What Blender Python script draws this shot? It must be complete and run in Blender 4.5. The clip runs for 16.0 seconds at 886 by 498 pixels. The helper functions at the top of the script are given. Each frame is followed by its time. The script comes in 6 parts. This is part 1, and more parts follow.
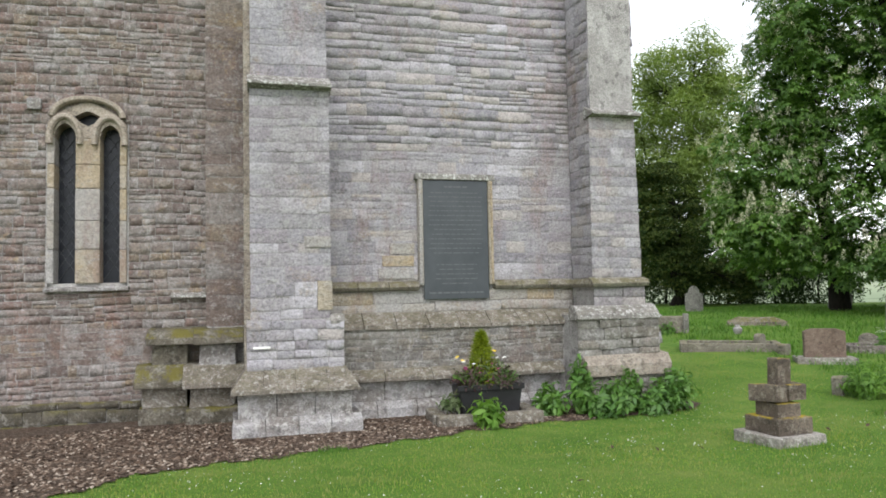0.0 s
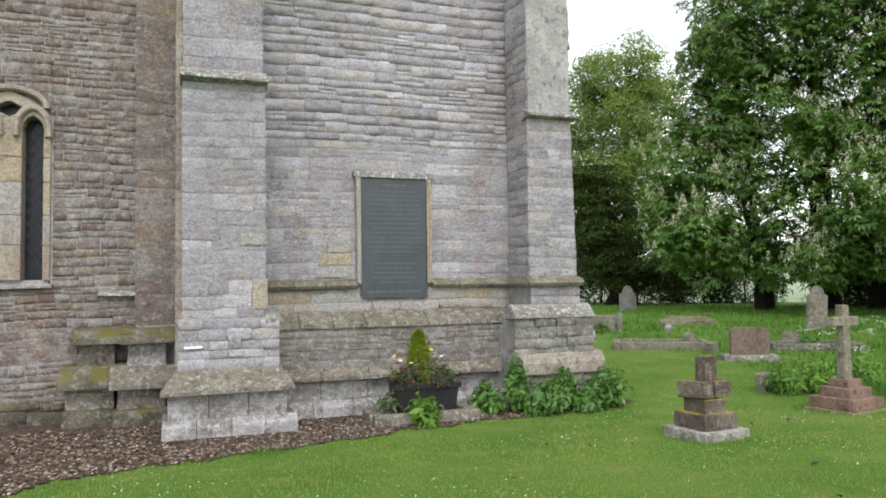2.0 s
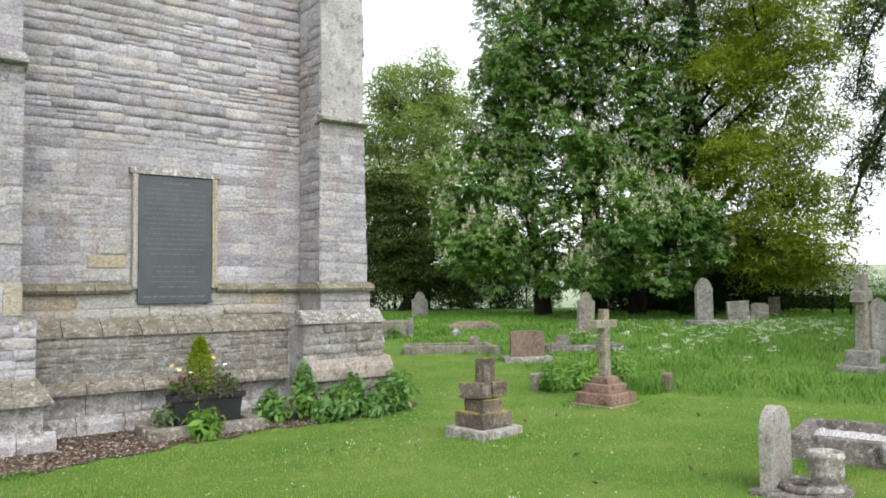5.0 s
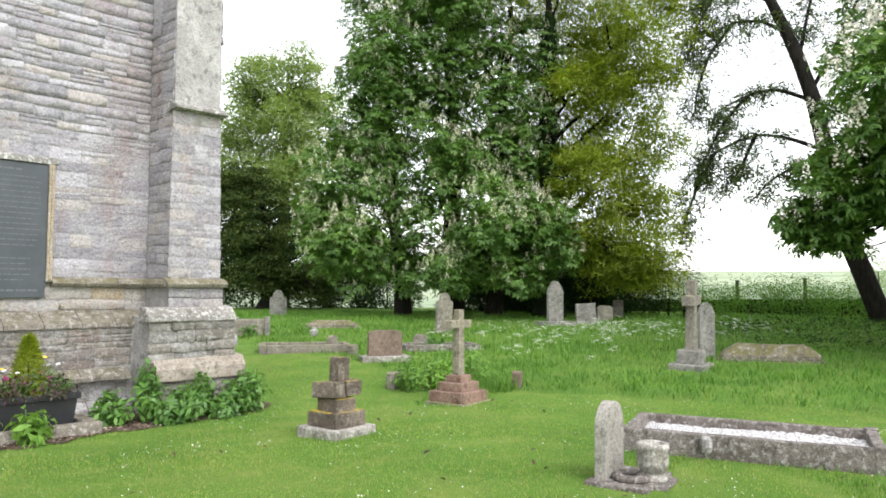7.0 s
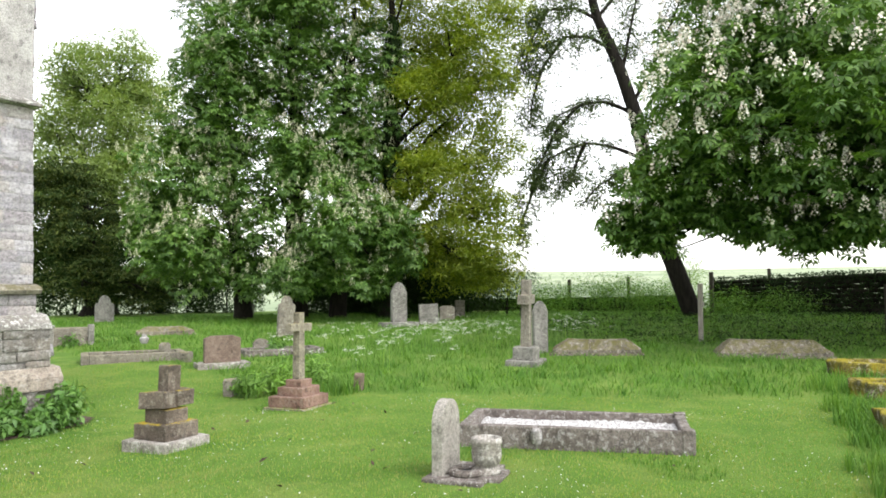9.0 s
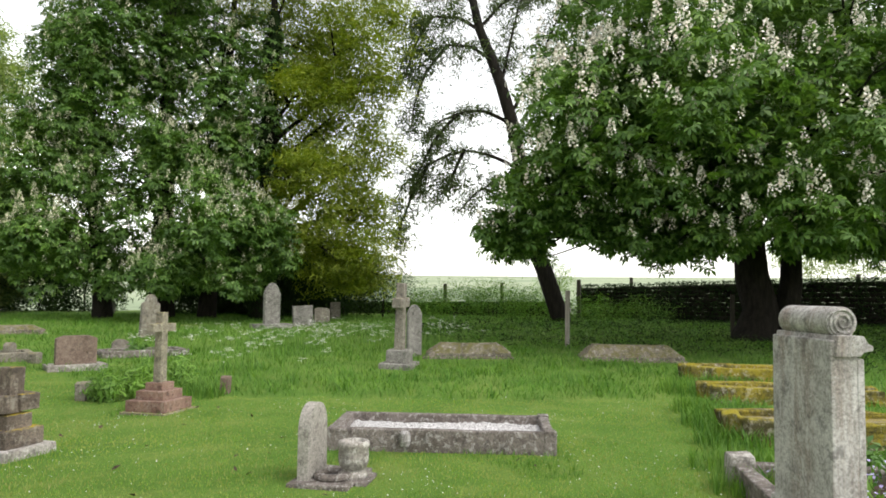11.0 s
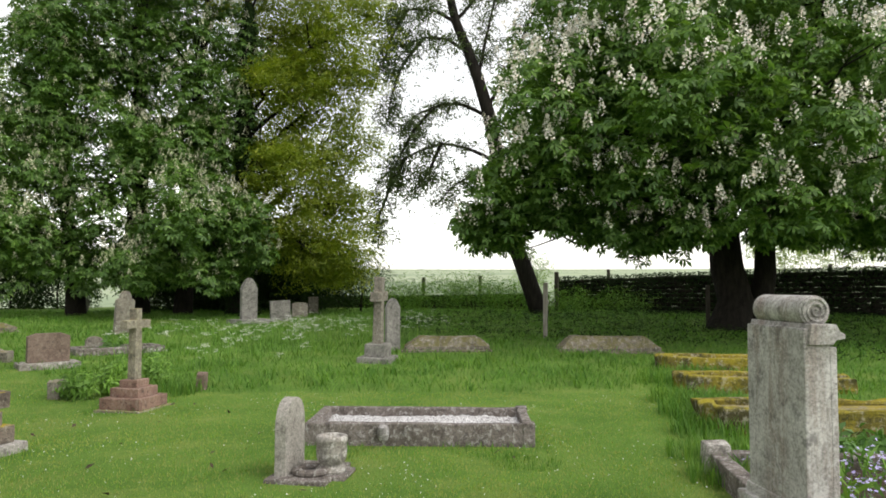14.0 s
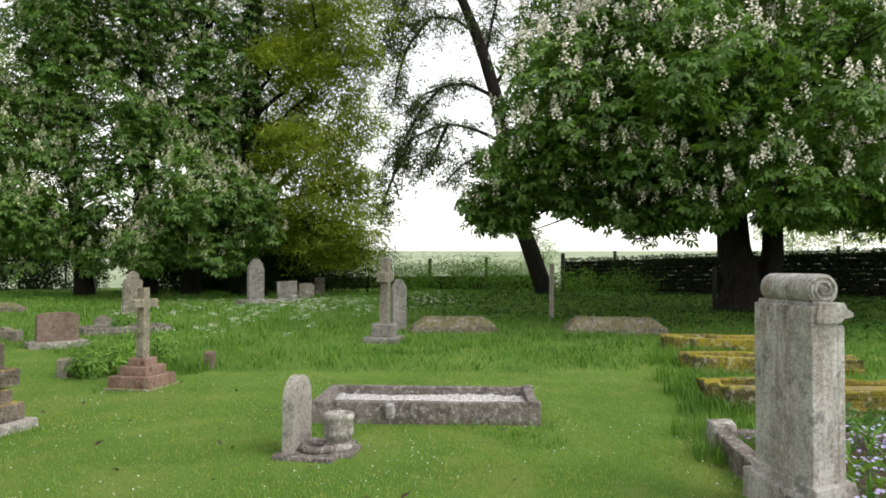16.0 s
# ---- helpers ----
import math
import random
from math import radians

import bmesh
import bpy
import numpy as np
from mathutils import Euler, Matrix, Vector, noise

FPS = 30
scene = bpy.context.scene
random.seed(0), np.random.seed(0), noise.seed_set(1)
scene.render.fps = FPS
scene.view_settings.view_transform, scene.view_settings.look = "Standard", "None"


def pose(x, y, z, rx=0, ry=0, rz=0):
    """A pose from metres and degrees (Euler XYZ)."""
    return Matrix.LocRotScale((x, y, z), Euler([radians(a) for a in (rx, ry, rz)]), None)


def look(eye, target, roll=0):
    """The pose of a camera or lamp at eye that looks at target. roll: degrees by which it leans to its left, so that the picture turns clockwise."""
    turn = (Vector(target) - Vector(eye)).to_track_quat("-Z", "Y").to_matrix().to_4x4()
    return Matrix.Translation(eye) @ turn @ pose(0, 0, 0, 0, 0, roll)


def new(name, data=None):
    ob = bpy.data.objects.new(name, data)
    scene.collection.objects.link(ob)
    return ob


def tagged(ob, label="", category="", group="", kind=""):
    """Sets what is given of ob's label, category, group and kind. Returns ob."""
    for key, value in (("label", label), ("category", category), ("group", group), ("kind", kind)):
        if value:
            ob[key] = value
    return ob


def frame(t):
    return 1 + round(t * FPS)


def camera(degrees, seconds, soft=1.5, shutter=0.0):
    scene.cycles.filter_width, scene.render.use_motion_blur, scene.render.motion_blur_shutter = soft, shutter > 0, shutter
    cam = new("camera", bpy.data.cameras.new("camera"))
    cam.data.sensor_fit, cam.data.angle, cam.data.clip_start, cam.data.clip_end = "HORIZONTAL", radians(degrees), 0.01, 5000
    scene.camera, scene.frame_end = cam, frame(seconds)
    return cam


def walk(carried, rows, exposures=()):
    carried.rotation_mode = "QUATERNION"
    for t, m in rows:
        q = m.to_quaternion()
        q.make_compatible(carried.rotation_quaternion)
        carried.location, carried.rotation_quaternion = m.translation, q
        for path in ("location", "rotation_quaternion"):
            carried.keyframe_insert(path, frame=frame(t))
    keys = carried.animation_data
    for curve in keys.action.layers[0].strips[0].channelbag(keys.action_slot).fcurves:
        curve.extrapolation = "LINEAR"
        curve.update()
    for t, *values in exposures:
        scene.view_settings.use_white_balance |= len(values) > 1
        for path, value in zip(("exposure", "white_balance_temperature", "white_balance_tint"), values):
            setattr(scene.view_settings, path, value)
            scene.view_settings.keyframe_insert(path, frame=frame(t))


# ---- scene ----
PATH = [
    (0, (1.355, 1.27, 1.495), (1.885, 3.196, 1.6), -1.1),
    (0.5, (1.358, 1.27, 1.495), (1.902, 3.192, 1.599), -1.1),
    (1, (1.363, 1.274, 1.494), (1.939, 3.186, 1.596), -1.1),
    (1.5, (1.372, 1.273, 1.493), (1.996, 3.171, 1.594), -1.0),
    (2, (1.382, 1.277, 1.491), (2.068, 3.153, 1.591), -0.9),
    (2.5, (1.399, 1.278, 1.491), (2.16, 3.125, 1.595), -0.7),
    (3, (1.407, 1.276, 1.491), (2.247, 3.088, 1.594), -0.8),
    (3.5, (1.419, 1.275, 1.489), (2.34, 3.047, 1.595), -0.8),
    (4, (1.436, 1.273, 1.487), (2.443, 2.998, 1.594), -0.6),
    (6.5, (1.497, 1.233, 1.473), (2.881, 2.672, 1.581), -0.3),
    (7, (1.499, 1.214, 1.475), (2.949, 2.587, 1.582), 0.3),
    (7.5, (1.506, 1.189, 1.475), (3.027, 2.483, 1.581), 0.3),
    (8, (1.511, 1.176, 1.473), (3.093, 2.395, 1.579), 0.1),
    (8.5, (1.522, 1.173, 1.473), (3.16, 2.315, 1.581), -0.2),
    (9, (1.529, 1.162, 1.475), (3.234, 2.202, 1.586), -0.5),
    (9.5, (1.537, 1.142, 1.479), (3.291, 2.096, 1.596), -0.3),
    (10, (1.537, 1.126, 1.48), (3.334, 1.996, 1.6), 0.3),
    (12.5, (1.57, 1.124, 1.466), (3.449, 1.8, 1.576), 0.3),
    (13, (1.573, 1.128, 1.47), (3.45, 1.809, 1.574), 0.4),
    (13.5, (1.573, 1.126, 1.469), (3.449, 1.811, 1.573), 0.2),
    (14, (1.574, 1.123, 1.47), (3.448, 1.812, 1.572), 0.1),
    (14.5, (1.577, 1.124, 1.471), (3.449, 1.821, 1.57), 0.3),
    (15, (1.58, 1.123, 1.463), (3.45, 1.826, 1.556), 0.4),
    (15.5, (1.581, 1.125, 1.456), (3.451, 1.83, 1.529), 0.4),
    (16, (1.581, 1.127, 1.448), (3.452, 1.833, 1.5), 0.2),
]
cam = camera(62.4, 16.0, soft=1.75)
walk(cam, [(t, look(eye, target, roll)) for t, eye, target, roll in PATH],
     exposures=[(0.0, 0.24, 6500, 10), (4.0, 0.38, 6500, 10), (6.5, 0.80, 6550, 10), (9.0, 0.86, 6700, 10), (10.2, 0.66, 6800, 10), (12.5, 0.25, 6900, 10), (16.0, 0.27, 6900, 10)])

# ---- world and sun: bright overcast sky ----
world = bpy.data.worlds.new("overcast")
scene.world = world
world.use_nodes = True
wt = world.node_tree
wt.nodes.clear()
sky = wt.nodes.new("ShaderNodeTexSky")
sky.sky_type, sky.sun_disc = "NISHITA", False
sky.sun_elevation, sky.sun_rotation = radians(52), radians(188)
sky.dust_density, sky.air_density = 1.0, 1.0
grey = wt.nodes.new("ShaderNodeHueSaturation")
grey.inputs["Saturation"].default_value = 0.18
grey.inputs["Value"].default_value = 1.9
bg = wt.nodes.new("ShaderNodeBackground")
bg.inputs["Strength"].default_value = 0.15
wo = wt.nodes.new("ShaderNodeOutputWorld")
wt.links.new(sky.outputs["Color"], grey.inputs["Color"])
wt.links.new(grey.outputs["Color"], bg.inputs["Color"])
wt.links.new(bg.outputs["Background"], wo.inputs["Surface"])
sun = new("sun", bpy.data.lights.new("sun", "SUN"))
sun.data.energy, sun.data.angle, sun.data.color = 1.2, radians(30), (1.0, 0.985, 0.965)
sun.matrix_world = look((-5, -34, 44), (0, 0, 0))

# ---- materials ----
class Mat:
    """A small builder of node materials, in metres."""

    def __init__(self, name, rough=0.9, spec=0.3):
        self.m = bpy.data.materials.new(name)
        self.m.use_nodes = True
        self.t = self.m.node_tree
        self.b = self.t.nodes["Principled BSDF"]
        self.b.inputs["Roughness"].default_value = rough
        self.b.inputs["Specular IOR Level"].default_value = spec
        self.co = self.t.nodes.new("ShaderNodeNewGeometry").outputs["Position"]

    def noise(self, scale, detail=4.0, rough=0.6, stretch=None):
        n = self.t.nodes.new("ShaderNodeTexNoise")
        n.inputs["Scale"].default_value, n.inputs["Detail"].default_value, n.inputs["Roughness"].default_value = scale, detail, rough
        src = self.co
        if stretch:
            v = self.t.nodes.new("ShaderNodeVectorMath")
            v.operation = "MULTIPLY"
            v.inputs[1].default_value = stretch
            self.t.links.new(self.co, v.inputs[0])
            src = v.outputs[0]
        self.t.links.new(src, n.inputs["Vector"])
        return n.outputs["Fac"]

    def ramp(self, fac, *stops, steps=False):
        r = self.t.nodes.new("ShaderNodeValToRGB")
        if steps:
            r.color_ramp.interpolation = "CONSTANT"
        while len(r.color_ramp.elements) < len(stops):
            r.color_ramp.elements.new(0.5)
        for e, (p, c) in zip(r.color_ramp.elements, stops):
            e.position, e.color = p, (*c, 1) if len(c) == 3 else c
        self.t.links.new(fac, r.inputs["Fac"])
        return r.outputs["Color"]

    def mask(self, fac, lo, hi):
        r = self.t.nodes.new("ShaderNodeMapRange")
        r.inputs[1].default_value, r.inputs[2].default_value = lo, hi
        self.t.links.new(fac, r.inputs[0])
        return r.outputs[0]

    def mul(self, a, b):
        n = self.t.nodes.new("ShaderNodeMath")
        n.operation = "MULTIPLY"
        for k, v in enumerate((a, b)):
            if isinstance(v, (int, float)):
                n.inputs[k].default_value = v
            else:
                self.t.links.new(v, n.inputs[k])
        return n.outputs[0]

    def mix(self, fac, a, b, how="MIX"):
        n = self.t.nodes.new("ShaderNodeMix")
        n.data_type, n.blend_type = "RGBA", how
        for key, v in ((0, fac), (6, a), (7, b)):
            if isinstance(v, (int, float)):
                n.inputs[key].default_value = v
            elif isinstance(v, tuple):
                n.inputs[key].default_value = (*v, 1)
            else:
                self.t.links.new(v, n.inputs[key])
        return n.outputs[2]

    def rnd(self, island=False):
        if island:
            return self.t.nodes.new("ShaderNodeNewGeometry").outputs["Random Per Island"]
        return self.t.nodes.new("ShaderNodeObjectInfo").outputs["Random"]

    def up(self):
        s = self.t.nodes.new("ShaderNodeSeparateXYZ")
        self.t.links.new(self.t.nodes.new("ShaderNodeNewGeometry").outputs["Normal"], s.inputs[0])
        return s.outputs[2]

    def done(self, color, bump=None, strength=0.5, dist=0.01):
        if isinstance(color, tuple):
            self.b.inputs["Base Color"].default_value = (*color, 1)
        else:
            self.t.links.new(color, self.b.inputs["Base Color"])
        if bump is not None:
            n = self.t.nodes.new("ShaderNodeBump")
            n.inputs["Strength"].default_value, n.inputs["Distance"].default_value = strength, dist
            self.t.links.new(bump, n.inputs["Height"])
            self.t.links.new(n.outputs["Normal"], self.b.inputs["Normal"])
        return self.m


def masonry(name, tones, island, lichen=0.5, damp=(0.25, 0.225, 0.215), stain=0.75, specks=0.55, wash=0.5, rusty=0.5):
    """Weathered limestone whose tone changes from stone to stone, with stains that run over the joints."""
    m = Mat(name)
    n = len(tones)
    base = m.ramp(m.rnd(island), *[((k + 0.0) / n, c) for k, c in enumerate(tones)], steps=True)
    big = m.mask(m.noise(0.8, 6, 0.7, (1, 1, 0.55)), 0.46, 0.66)
    c = m.mix(m.mul(big, stain), base, damp)
    rust = m.mask(m.noise(0.9, 7, 0.75, (1.5, 1, 0.5)), 0.54, 0.66)
    c = m.mix(m.mul(rust, rusty), c, (0.29, 0.185, 0.155))
    ochre = m.mask(m.noise(2.1, 6, 0.78), 0.57, 0.66)
    c = m.mix(m.mul(ochre, rusty * 0.8), c, (0.44, 0.33, 0.19))
    pale = m.mask(m.noise(1.7, 7, 0.75), 0.52, 0.64)
    c = m.mix(m.mul(pale, wash * 0.8), c, (0.46, 0.455, 0.45))
    scale = m.mask(m.noise(7.5, 9, 0.82, (1, 1, 1.7)), 0.55, 0.60)
    c = m.mix(m.mul(scale, wash), c, (0.52, 0.51, 0.50))
    fine = m.noise(34, 7, 0.78)
    c = m.mix(0.55, c, m.ramp(fine, (0.37, (0.36, 0.35, 0.34)), (0.49, (0.92, 0.92, 0.91)), (0.62, (1.5, 1.49, 1.47))), "MULTIPLY")
    grit = m.mask(m.noise(11, 9, 0.8), 0.535, 0.59)
    c = m.mix(m.mul(grit, lichen * 0.8), c, (0.52, 0.51, 0.49))
    dark = m.mask(m.noise(8.0, 10, 0.82, (1, 1, 2.2)), 0.545, 0.60)
    c = m.mix(m.mul(dark, specks), c, (0.085, 0.078, 0.072))
    return m.done(c, m.noise(10, 12, 0.78), 1.0, 0.05)


GREYS = [(0.375, 0.36, 0.398), (0.478, 0.458, 0.5), (0.314, 0.299, 0.333), (0.416, 0.393, 0.424), (0.52, 0.5, 0.541), (0.358, 0.328, 0.361), (0.479, 0.437, 0.427), (0.396, 0.381, 0.419)]
WARMS = [(0.2, 0.158, 0.143), (0.249, 0.207, 0.187), (0.17, 0.134, 0.123), (0.291, 0.259, 0.243), (0.207, 0.157, 0.141), (0.257, 0.206, 0.162), (0.247, 0.22, 0.21), (0.242, 0.197, 0.177), (0.193, 0.151, 0.132), (0.274, 0.229, 0.196)]
PALES = [(0.414, 0.386, 0.354), (0.44, 0.383, 0.304), (0.399, 0.38, 0.37), (0.456, 0.37, 0.258), (0.437, 0.418, 0.408)]
M_GREY, M_GREYS = masonry("tower_stone", GREYS, False, 0.5, (0.30, 0.275, 0.28), 0.6, 0.42), masonry("tower_stone_joined", GREYS, True, 0.5, (0.30, 0.275, 0.28), 0.6, 0.42)
M_WARM, M_WARMS = masonry("aisle_stone", WARMS, False, 0.4, (0.24, 0.195, 0.18), 0.55, 0.5, 0.55, 0.75), masonry("aisle_stone_joined", WARMS, True, 0.4, (0.24, 0.195, 0.18), 0.55, 0.5, 0.55, 0.75)
M_PALE, M_PALES = masonry("ashlar_stone", PALES, False, 0.25, (0.40, 0.34, 0.27), 0.6, 0.22), masonry("ashlar_stone_joined", PALES, True, 0.25, (0.40, 0.34, 0.27), 0.6, 0.22)
BROWNS = [(0.234, 0.221, 0.198), (0.297, 0.279, 0.257), (0.198, 0.180, 0.162), (0.270, 0.243, 0.211), (0.216, 0.203, 0.194)]
M_PLINTH, M_PLINTHS = masonry("plinth_stone", BROWNS, False, 0.7, (0.15, 0.135, 0.11), 0.7), masonry("plinth_stone_joined", BROWNS, True, 0.7, (0.15, 0.135, 0.11), 0.7)


def simple_stone(name, tones, lichen=(0.55, 0.53, 0.46), amount=0.6, moss=None, moss_amount=0.0, scale=6.0, rough=0.9, streak=None):
    """One weathered stone: two tones, fine grain, pale lichen spots, dark stains, and moss on what faces up."""
    m = Mat(name, rough)
    c = m.ramp(m.noise(scale * 0.5, 6, 0.7), (0.42, tones[0]), (0.58, tones[1]))
    if streak:
        c = m.mix(m.mul(m.mask(m.noise(7, 5, 0.7, (1, 1, 0.08)), 0.47, 0.62), 0.75), c, streak)
    fine = m.noise(55, 7, 0.8)
    c = m.mix(0.85, c, m.ramp(fine, (0.38, (0.48, 0.48, 0.47)), (0.5, (0.95, 0.95, 0.94)), (0.62, (1.4, 1.39, 1.37))), "MULTIPLY")
    c = m.mix(m.mul(m.mask(m.noise(scale * 2.6, 8, 0.82), 0.53, 0.575), amount), c, lichen)
    c = m.mix(m.mul(m.mask(m.noise(scale * 1.5, 7, 0.8), 0.54, 0.61), 0.6), c, tuple(0.25 * v for v in tones[0]))
    if moss:
        up = m.mask(m.up(), 0.1, 0.8)
        c = m.mix(m.mul(m.mul(up, m.mask(m.noise(scale * 1.1, 7, 0.8), 0.45, 0.54)), moss_amount), c, moss)
    return m.done(c, m.noise(32, 8, 0.85), 0.7, 0.012)


M_MORTAR = simple_stone("lime_mortar", ((0.31, 0.295, 0.29), (0.42, 0.405, 0.40)), amount=0.2)
M_LEDGE = simple_stone("weathered_ledge", ((0.20, 0.187, 0.175), (0.29, 0.275, 0.26)), (0.66, 0.655, 0.64), 0.85, (0.12, 0.115, 0.06), 0.25)
M_STRING = simple_stone("mossy_string_course", ((0.17, 0.15, 0.12), (0.25, 0.23, 0.19)), (0.45, 0.43, 0.36), 0.4, (0.11, 0.10, 0.035), 0.75)
M_SLOPE = simple_stone("brown_plinth_slope", ((0.155, 0.135, 0.11), (0.225, 0.20, 0.17)), (0.52, 0.51, 0.48), 0.55, (0.11, 0.10, 0.05), 0.4)
M_MOSSY = simple_stone("mossy_plinth", ((0.075, 0.066, 0.05), (0.14, 0.125, 0.10)), (0.36, 0.35, 0.32), 0.4, (0.13, 0.115, 0.02), 0.9, 3)
M_WHITE = simple_stone("whitened_plinth", ((0.36, 0.35, 0.355), (0.20, 0.182, 0.17)), (0.56, 0.55, 0.53), 0.6)
M_MONU = simple_stone("lichened_monument", ((0.10, 0.08, 0.065), (0.19, 0.155, 0.125)), (0.40, 0.37, 0.31), 0.4, (0.36, 0.27, 0.02), 1.0, 3)
M_MONUBASE = simple_stone("pale_monument_base", ((0.33, 0.31, 0.285), (0.20, 0.18, 0.155)), (0.60, 0.58, 0.54), 0.7)
M_PINK = simple_stone("pink_granite_steps", ((0.19, 0.115, 0.09), (0.255, 0.165, 0.13)), (0.44, 0.39, 0.34), 0.25)
M_CROSS = simple_stone("sandstone_cross", ((0.19, 0.172, 0.132), (0.26, 0.235, 0.185)), (0.5, 0.46, 0.3), 0.4, (0.32, 0.25, 0.05), 0.5)
M_HEAD = simple_stone("grey_headstone", ((0.165, 0.158, 0.145), (0.25, 0.24, 0.222)), (0.50, 0.48, 0.43), 0.4)
M_SLABHEAD = simple_stone("fine_grey_headstone", ((0.27, 0.25, 0.225), (0.35, 0.33, 0.30)), (0.52, 0.49, 0.43), 0.25, scale=9)
M_HEADD = simple_stone("dark_headstone", ((0.17, 0.15, 0.13), (0.24, 0.22, 0.18)), (0.42, 0.40, 0.34), 0.5, (0.2, 0.17, 0.05), 0.4)
M_RED = simple_stone("red_sandstone", ((0.15, 0.108, 0.085), (0.20, 0.148, 0.12)), (0.36, 0.30, 0.25), 0.3)
M_KERB = simple_stone("dark_kerbstone", ((0.115, 0.098, 0.085), (0.19, 0.165, 0.15)), (0.56, 0.55, 0.53), 0.45)
M_MOSSSLAB = simple_stone("moss_covered_slab", ((0.20, 0.17, 0.10), (0.28, 0.24, 0.15)), (0.46, 0.42, 0.33), 0.35, (0.27, 0.215, 0.018), 1.0, 3)
M_MOSSRIM = simple_stone("mossy_rim", ((0.06, 0.055, 0.02), (0.24, 0.195, 0.02)), (0.54, 0.50, 0.42), 0.4, (0.28, 0.24, 0.016), 0.8, 4)
M_COPED = simple_stone("coped_tomb_stone", ((0.11, 0.098, 0.075), (0.24, 0.21, 0.17)), (0.46, 0.43, 0.38), 0.6, (0.13, 0.12, 0.03), 0.8, 5)
M_SCROLL = simple_stone("scroll_headstone", ((0.36, 0.345, 0.325), (0.50, 0.485, 0.465)), (0.60, 0.59, 0.57), 0.5, scale=4, streak=(0.25, 0.205, 0.175))
# near-black stone and moss tones: the tree shade is put into the colour
M_DRYWALL = simple_stone("shade_dark_boundary_stone", ((0.016, 0.014, 0.012), (0.028, 0.025, 0.02)), (0.05, 0.047, 0.04), 0.05, (0.014, 0.018, 0.008), 0.8, 3)
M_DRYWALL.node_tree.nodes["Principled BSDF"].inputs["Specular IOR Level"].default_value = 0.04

mm = Mat("slate_plaque", 0.45, 0.5)
M_SLATE = mm.done(mm.ramp(mm.noise(4, 5), (0.3, (0.035, 0.042, 0.05)), (0.7, (0.06, 0.068, 0.077))), mm.noise(50), 0.1, 0.002)
mm = Mat("inscription", 0.8)
M_INSCR = mm.done(mm.ramp(mm.noise(40), (0.3, (0.085, 0.092, 0.10)), (0.7, (0.15, 0.158, 0.165))))
mm = Mat("leaded_glass", 0.3, 0.25)
M_GLASS = mm.done(mm.ramp(mm.noise(7, 2), (0.35, (0.010, 0.012, 0.018)), (0.7, (0.022, 0.025, 0.035))), mm.noise(9, 1), 0.25, 0.01)
mm = Mat("lead", 0.6)
M_LEAD = mm.done(mm.ramp(mm.noise(30), (0.3, (0.06, 0.065, 0.075)), (0.7, (0.10, 0.105, 0.115))))
mm = Mat("black_tub", 0.5, 0.4)
M_TUB = mm.done(mm.ramp(mm.noise(12), (0.3, (0.012, 0.012, 0.014)), (0.7, (0.022, 0.022, 0.025))))
mm = Mat("white_marble_chips", 0.8)
M_CHIPS = mm.done(mm.ramp(mm.noise(55, 3, 0.8), (0.42, (0.20, 0.19, 0.19)), (0.5, (0.52, 0.51, 0.51)), (0.6, (0.76, 0.75, 0.74))), mm.noise(60, 3), 0.8, 0.02)
mm = Mat("soil", 0.95)
M_SOIL = mm.done(mm.ramp(mm.noise(25, 5), (0.3, (0.04, 0.028, 0.018)), (0.7, (0.09, 0.065, 0.045))), mm.noise(30), 0.8, 0.02)

# mown grass, yellower and greener patches; crop land far away is paled for haze
mm = Mat("grass_ground", 0.95, 0.1)
c = mm.ramp(mm.noise(0.7, 5, 0.6), (0.32, (0.085, 0.182, 0.032)), (0.52, (0.12, 0.225, 0.042)), (0.72, (0.18, 0.26, 0.064)))
c = mm.mix(0.7, c, mm.ramp(mm.noise(45, 5, 0.75), (0.3, (0.50, 0.52, 0.45)), (0.7, (1.35, 1.32, 1.2))), "MULTIPLY")
c = mm.mix(mm.mul(mm.mask(mm.noise(1.3, 6, 0.75), 0.5, 0.62), 0.4), c, (0.23, 0.28, 0.075))
c = mm.mix(mm.mul(mm.mask(mm.noise(6, 5, 0.7), 0.58, 0.75), 0.35), c, (0.13, 0.12, 0.05))
M_GRASS = mm.done(c, mm.noise(70, 4, 0.8), 0.9, 0.02)
# distance haze is put into these pale crop colours
mm = Mat("far_fields_hazed", 0.95, 0.1)
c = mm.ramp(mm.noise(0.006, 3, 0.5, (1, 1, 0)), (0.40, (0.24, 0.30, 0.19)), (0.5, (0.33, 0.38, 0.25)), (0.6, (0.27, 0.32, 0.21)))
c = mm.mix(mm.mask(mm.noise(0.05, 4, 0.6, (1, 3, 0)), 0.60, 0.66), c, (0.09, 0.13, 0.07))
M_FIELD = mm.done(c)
mm = Mat("leaf_litter_gravel", 0.95, 0.15)
c = mm.ramp(mm.noise(26, 6, 0.8), (0.36, (0.030, 0.022, 0.017)), (0.5, (0.10, 0.074, 0.057)), (0.64, (0.21, 0.165, 0.13)))
c = mm.mix(mm.mul(mm.mask(mm.noise(2.2, 4), 0.5, 0.7), 0.5), c, (0.10, 0.055, 0.035))
M_GRAVEL = mm.done(c, mm.noise(30, 5, 0.8), 1.0, 0.03)
mm = Mat("gravel_chip", 0.9, 0.2)
M_CHIP = mm.done(mm.ramp(mm.rnd(True), (0.0, (0.028, 0.019, 0.014)), (0.35, (0.11, 0.074, 0.052)), (0.65, (0.18, 0.132, 0.10)), (0.85, (0.27, 0.215, 0.17)), (0.96, (0.40, 0.34, 0.28))))


